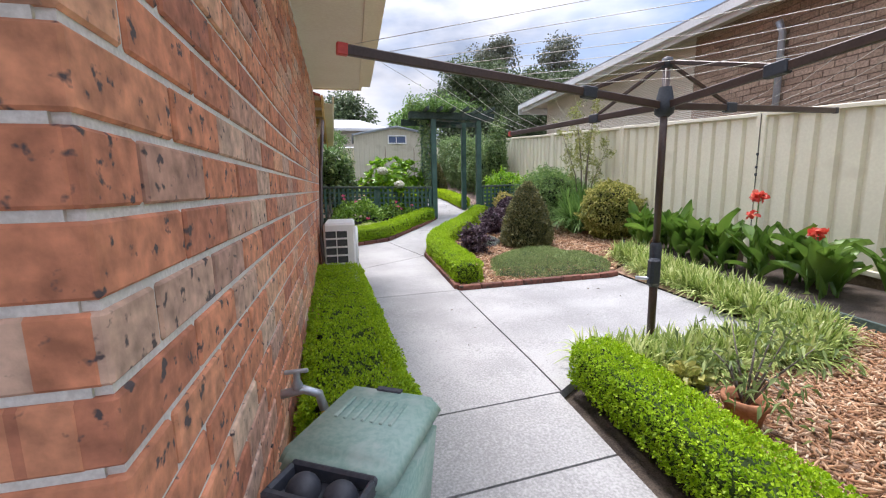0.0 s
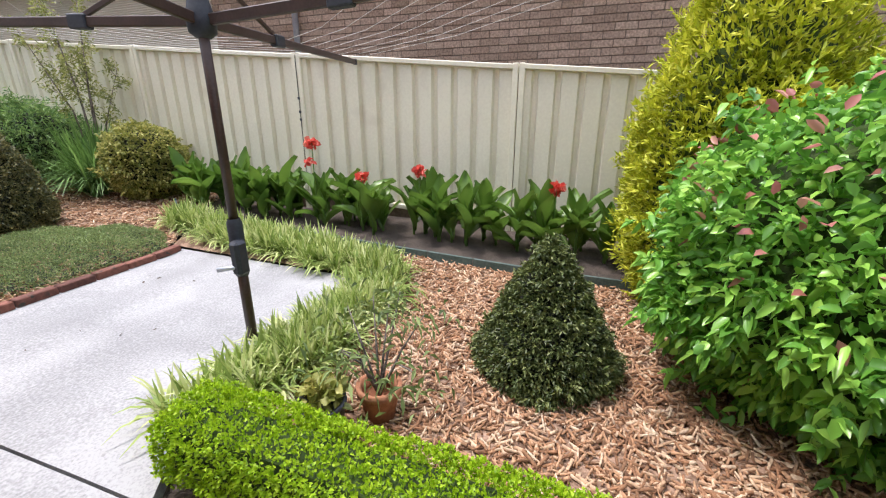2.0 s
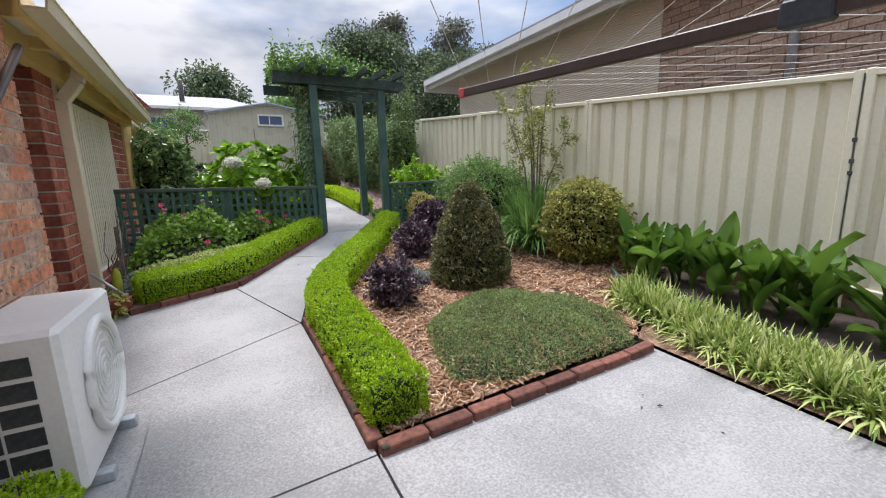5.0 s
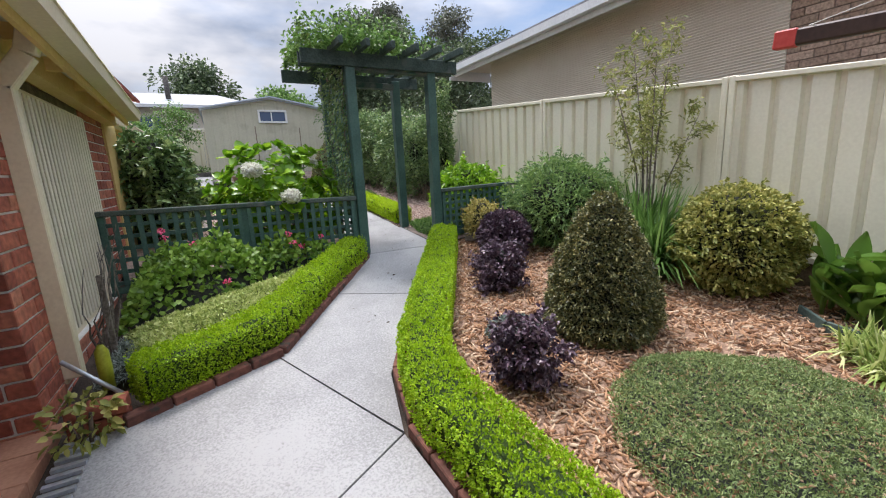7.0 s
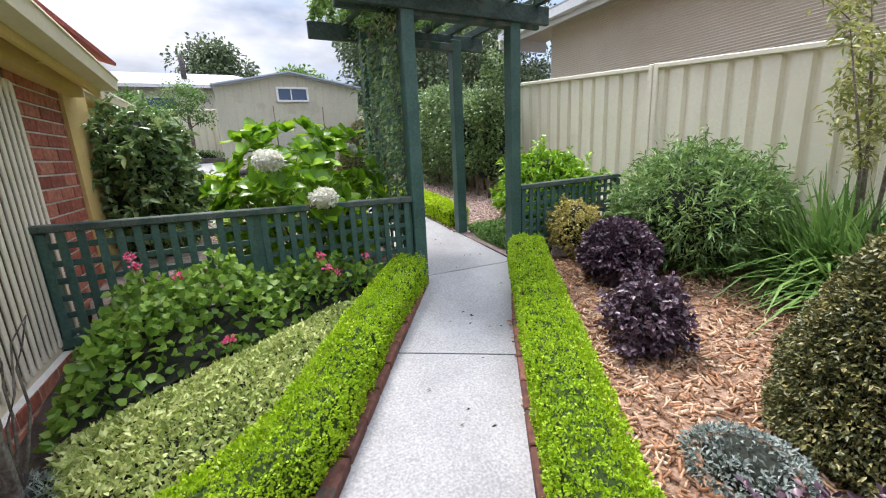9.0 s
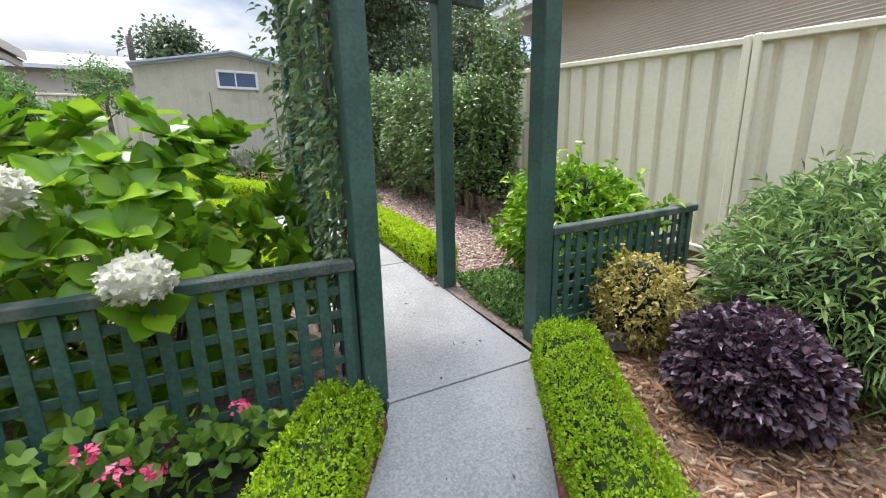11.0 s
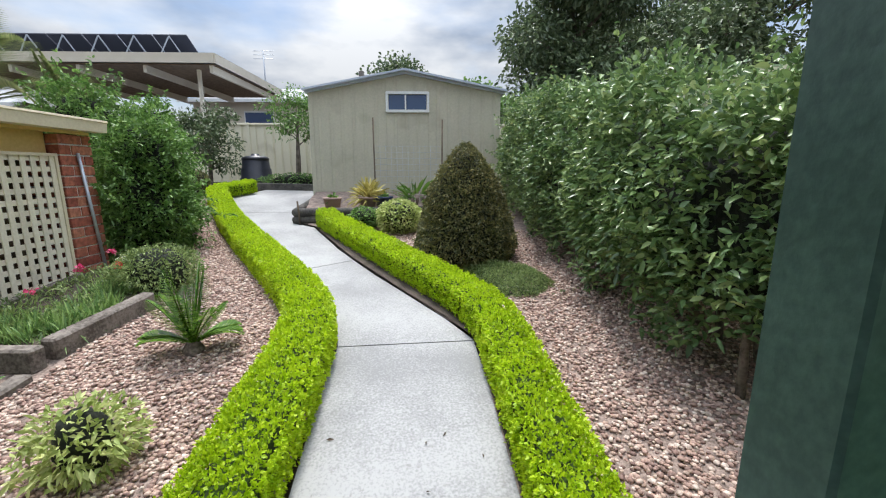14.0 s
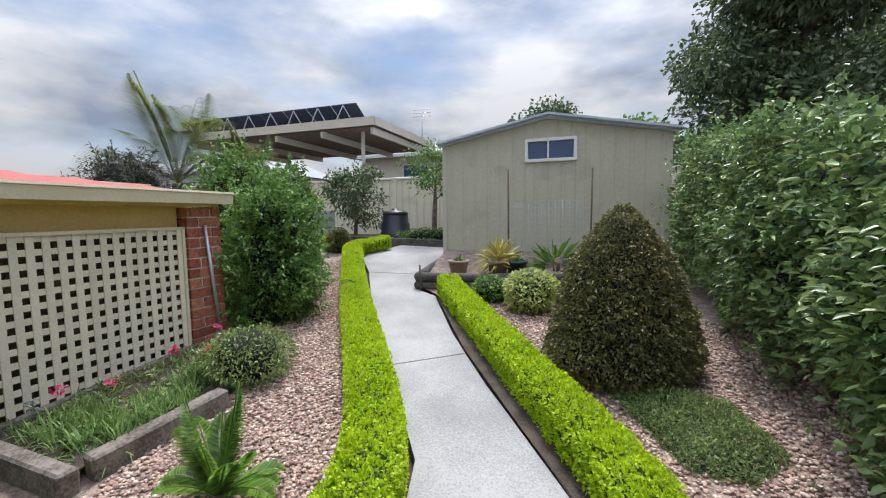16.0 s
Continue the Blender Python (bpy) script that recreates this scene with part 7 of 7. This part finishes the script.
for px, py, pz, ln, nf in ((-4.75, 15.75, 3.3, 2.0, 26), (-3.75, 16.6, 3.3, 1.15, 16)):
    palm = thing("palm", (px, py, 2.0), "feathery palm with upright arching fronds", "palm", "palms")
    tube("trunk", [(px - 0.03, py, 1.9), (px, py, pz)], [0.13, 0.10], bark, palm, 10)
    for i in range(nf):
        frond((px, py, pz), i * 2.4, ln * (1.0 + 0.15 * math.sin(i)), 1.0 + 2.6 * (i % 4) / 3, 1.0, 0.36 * ln / 1.15, palm_leaf, palm, 44, 0.030)
bush("feathery_shrub", "soft feathery grey-green shrub behind the garage", "shrub", -4.95, 14.9, scaled(BALL, 0.75), 2.0, 5000, 0.09, 0.02, gum_leaf, rough_amount=0.3, seed=40, thick=0.5, shoots=260, shoot_len=0.4)

# ---- distance: houses and trees ----
cp = thing("carport", (-6, 23, 2.3), "pale open carport with exposed rafters beyond the fence", "carport")
box("roof_deck", -11.5, -3.6, 21.6, 27, 5.60, 5.76, roof_grey, cp)
box("fascia", -11.5, -3.6, 21.56, 21.6, 5.50, 5.77, cladding, cp)
box("fascia", -3.6, -3.56, 21.6, 27, 5.50, 5.77, cladding, cp)
box("ceiling_lining", -11.4, -3.65, 21.65, 27, 5.46, 5.49, timber_shade_brown, cp)
for i in range(5):
    box("rafter", -11.4 + i * 1.9, -11.3 + i * 1.9, 21.7, 27, 5.26, 5.46, cladding, cp)
for x in (-4.4, -11):
    box("column", x - 0.05, x + 0.05, 22.2, 22.3, 2.1, 5.5, cladding, cp, 0.01)
blue_roof = thing("neighbour_shed", (-4, 22.2, 2.2), "low shed with a pale blue-grey steel roof behind the fence", "shed")
box("wall", -9, 2, 21.3, 23.5, 2.2, 3.75, roof_grey, blue_roof)
bar("roof", (-9.1, 21.9, 3.80), (2.1, 21.9, 3.80), 1.6, 0.05, roof_blue, blue_roof, roll=8)
panels = thing("solar_array", (-8, 22, 5.6), "row of dark solar panels on a tilted frame", "solar panels")
for i in range(8):
    x = -13.1 + i * 1.08
    place("panel", box_mesh(1.04, 1.65, 0.04, solar_mat, 0.004), solar_mat, panels, pose(x, 23.6, 6.20, -32, 0, 0))
    bar("brace", (x - 0.5, 22.90, 5.78), (x, 22.86, 6.59), 0.03, 0.03, galv, panels)
    bar("brace", (x, 22.86, 6.59), (x + 0.5, 22.90, 5.78), 0.03, 0.03, galv, panels)


def far_house(label, x0, x1, y0, y1, z0, zw, zr, wall, roof_m):
    t = thing("far_house", ((x0 + x1) / 2, y0, z0), label, "house", "far houses")
    box("wall", x0, x1, y0, y1, z0, zw, wall, t)
    ym, e = (y0 + y1) / 2, 0.5
    v = [(x0 - e, y0 - e, zw), (x1 + e, y0 - e, zw), (x1 + e, y1 + e, zw), (x0 - e, y1 + e, zw), (x0 + 2.2, ym, zr), (x1 - 2.2, ym, zr)]
    place("roof", mesh_of("roof", v, [(0, 1, 5, 4), (1, 2, 5), (2, 3, 4, 5), (3, 0, 4), (3, 2, 1, 0)]), roof_m, t)
    box("gutter", x0 - e, x1 + e, y0 - e - 0.06, y0 - e, zw - 0.06, zw + 0.1, white_gutter, t)
    for i in range(3):
        x = x0 + (x1 - x0) * (0.2 + 0.3 * i)
        w = box("window", x, x + 1.4, y0 - 0.03, y0, zw - 1.6, zw - 0.5, glass_mat, t)
        box("window_frame", x - 0.06, x + 1.46, y0 - 0.02, y0 - 0.001, zw - 1.66, zw - 0.44, white_gutter, w)


far_house("cream house with a pale grey roof beyond the trees", -9.5, 3.5, 31, 39, 2.5, 5.9, 7.3, cladding, roof_grey)
far_house("grey-roofed house beyond the rear fence", -26, -15, 28, 36, 2.3, 5.2, 7.0, white_gutter, roof_grey)
ant = thing("tv_antenna", (-5.6, 30.5, 6.0), "thin roof television aerial", "aerial")
tube("mast", [(-5.6, 30.6, 5.9), (-5.6, 30.6, 8.3)], 0.03, galv, ant, 6)
for k in range(3):
    tube("element", [(-6.1, 30.6, 7.9 + k * 0.18), (-5.1, 30.6, 7.9 + k * 0.18)], 0.015, galv, ant, 4)

tree("dark_tree", "large dense dark green tree behind the tall hedge", 6.6, 21.0, 2.3, 5.7, 2.3, 0.22, 0.15, 26000, tree_leaf, 11, 0.25, 14, 0.95)
tree("dark_tree", "large dense dark green tree beyond the fence", 10.8, 20.0, 2.2, 5.2, 2.2, 0.22, 0.15, 18000, tree_leaf, 12, 0.25, 12, 0.95)
tree("gum_tree", "tall open grey-green gum tree in the distance", 14.0, 38, 2.5, 14.0, 2.4, 0.3, 0.30, 5000, gum_leaf, 13, 0.5, 12, 1.1, "distant trees")
tree("gum_tree", "tall open grey-green gum tree in the distance", 20.0, 38, 2.5, 14.0, 2.3, 0.3, 0.30, 4500, gum_leaf, 14, 0.5, 12, 1.1, "distant trees")
tree("far_tree", "rounded dark tree beyond the houses", 0.4, 42, 2.5, 8.6, 2.7, 0.35, 0.36, 6500, tree_leaf, 15, 0.25, 12, 1.5, "distant trees")
tree("far_tree", "rounded green tree behind the shed", 6.5, 40, 2.5, 6.3, 2.6, 0.3, 0.36, 4500, mid_leaf, 16, 0.2, 10, 1.5, "distant trees")
tree("far_tree", "rounded green tree on the skyline", -14, 44, 2.5, 6.5, 3.0, 0.3, 0.36, 4500, tree_leaf, 17, 0.2, 10, 1.6, "distant trees")
tree("far_tree", "rounded dark tree on the skyline", 13.4, 32, 2.5, 8.2, 3.4, 0.3, 0.28, 14000, tree_leaf, 18, 0.2, 12, 1.4, "distant trees")

# ---- loose ground cover ----
STRIP = [(2.97, 9.4), (2.95, 10.3), (2.92, 11.0), (2.90, 11.33), (2.74, 11.62), (2.42, 12.1), (1.82, 13.04), (1.05, 14.46)]
draped("soil_strip", STRIP + [(x + 0.16, y + 0.08) for x, y in STRIP[::-1]], soil, 0.02, 0.0, None, "structure", "soil", "dark bare soil along the foot of the hedge")
chips(MULCH[0], 15000, "mulch", "loose reddish wood chips")
chips([(1.88, -1.2), (3.95, -1.2), (3.93, 2.2), (3.55, 2.0), (1.9, 1.95)], 15000, "mulch", "loose reddish wood chips")
pebbles([(2.95, 9.3), (4.4, 8.45), (4.7, 9.5), (4.6, 12.5), (3.6, 14.4), (1.5, 14.5), (2.5, 12.5), (3.0, 11.4)], 34000, "pinkish brown loose pebbles")
pebbles([(1.95, 9.2), (1.88, 11.3), (1.2, 12.4), (-0.15, 14.45), (-1.1, 15.9), (-1.2, 14.2), (0.2, 12.6), (0.58, 11.0), (0.45, 10.0), (0.6, 9.0)], 30000, "pinkish brown loose pebbles")
lf = scatter([(2.2, 8.3), (2.9, 8.3), (2.85, 10.5), (2.15, 10.5)], 26)
lf = np.vstack([lf, scatter([(0.8, 2.2), (3.2, 2.4), (3.1, 3.9), (1.0, 3.6)], 12), scatter([(1.3, 6.6), (1.8, 6.6), (2.7, 8.0), (2.3, 8.0)], 14)])
litter = tagged(place("leaf_litter", leaf_mesh("leaf_litter", np.stack([lf[:, 0], lf[:, 1], g(lf[:, 0], lf[:, 1]) + 0.006], 1), np.stack([rng.normal(0, 1, len(lf)), rng.normal(0, 1, len(lf)), np.zeros(len(lf))], 1), 0.03, 0.012, 0.0, 0.1), twig_mat), "small dry leaves scattered on the concrete", "leaf litter", "", "stuff")

# ---- small things seen in passing ----
sign = tagged(bar("timber_offcut", (3.36, 8.12, 1.13), (3.62, 8.0, 1.11), 0.04, 0.1, sleeper_mat, None, 0.006), "grey weathered timber board edging the mulch", "board")
bollard = thing("yellow_marker", (0.08, 6.6, 0.9), "small yellow-green plastic marker beside the screen", "marker")
yellow_green = surface("yellow_green_plastic", (0.30, 0.32, 0.02), (0.42, 0.44, 0.04), 0.5, 6, 60, 0.05)
lathe("body", 0.08, 6.6, 0.88, [(0.03, 0), (0.035, 0.12), (0.033, 0.22), (0.012, 0.26)], yellow_green, bollard, 12)
strut = thing("handrail_pipe", (0.0, 6.5, 0.9), "thin dark metal rod leaning from the pillar to the kerb", "rod")
tube("rod", [(-0.04, 6.44, 1.14), (0.2, 6.36, 0.92)], 0.011, galv, strut, 8)
rose = bush("small_shrub", "small sparse pale-leaved plant at the foot of the pillar", "shrub", 0.06, 6.18, scaled(BALL, 0.14), 0.26, 160, 0.05, 0.03, varieg_leaf, z=0.80, seed=51, inner=0, thick=0.7, droop=0.3)
stake = thing("garden_stake", (0.70, 14.6, 1.7), "short dark steel stake beside the logs", "stake")
tube("stake", [(0.80, 14.62, 1.66), (0.78, 14.62, 2.02)], 0.012, twig_mat, stake, 6)
chim = thing("chimney", (-1.2, 33, 7.0), "small dark roof flue on the far house", "chimney")
tube("flue", [(-1.2, 33.0, 6.3), (-1.2, 33.0, 7.9)], 0.14, log_mat, chim, 10)
bush("rear_planting", "low green plants along the rear bed", "shrub", -0.1, 17.3, scaled(BALL, 0.4), 0.28, 1200, 0.05, 0.025, mid_leaf, z=2.1, seed=52, inner=0.6, thick=0.5, squash=(2.0, 0.6))
shed_vine = bush("light_shrub", "fresh light green shoots at the far end of the hedge", "shrub", 4.25, 15.5, scaled(BALL, 0.35), 1.6, 1300, 0.06, 0.03, mid_leaf, seed=53, inner=0.5, thick=0.5, shoots=100, shoot_len=0.3)

# ---- wall bricks ----
brick_wall(house_wall, house_x(WALL_Y0), WALL_Y0, WALL_Y1 - WALL_Y0, True, WALL_Z0, WALL_Z1, 1, (brick_mat, brick_far_mat), lambda s, z: s < 2.4, (0.245, 0.0905), 0.012, 0.1, 0.004, 0.031)
brick_wall(house_wall, house_x(WALL_Y0) - 1.5, WALL_Y0, 1.49, False, WALL_Z0, WALL_Z1, -1, (brick_mat, brick_far_mat), lambda s, z: s > 1.0, (0.245, 0.0905), 0.012, 0.1, 0.004)
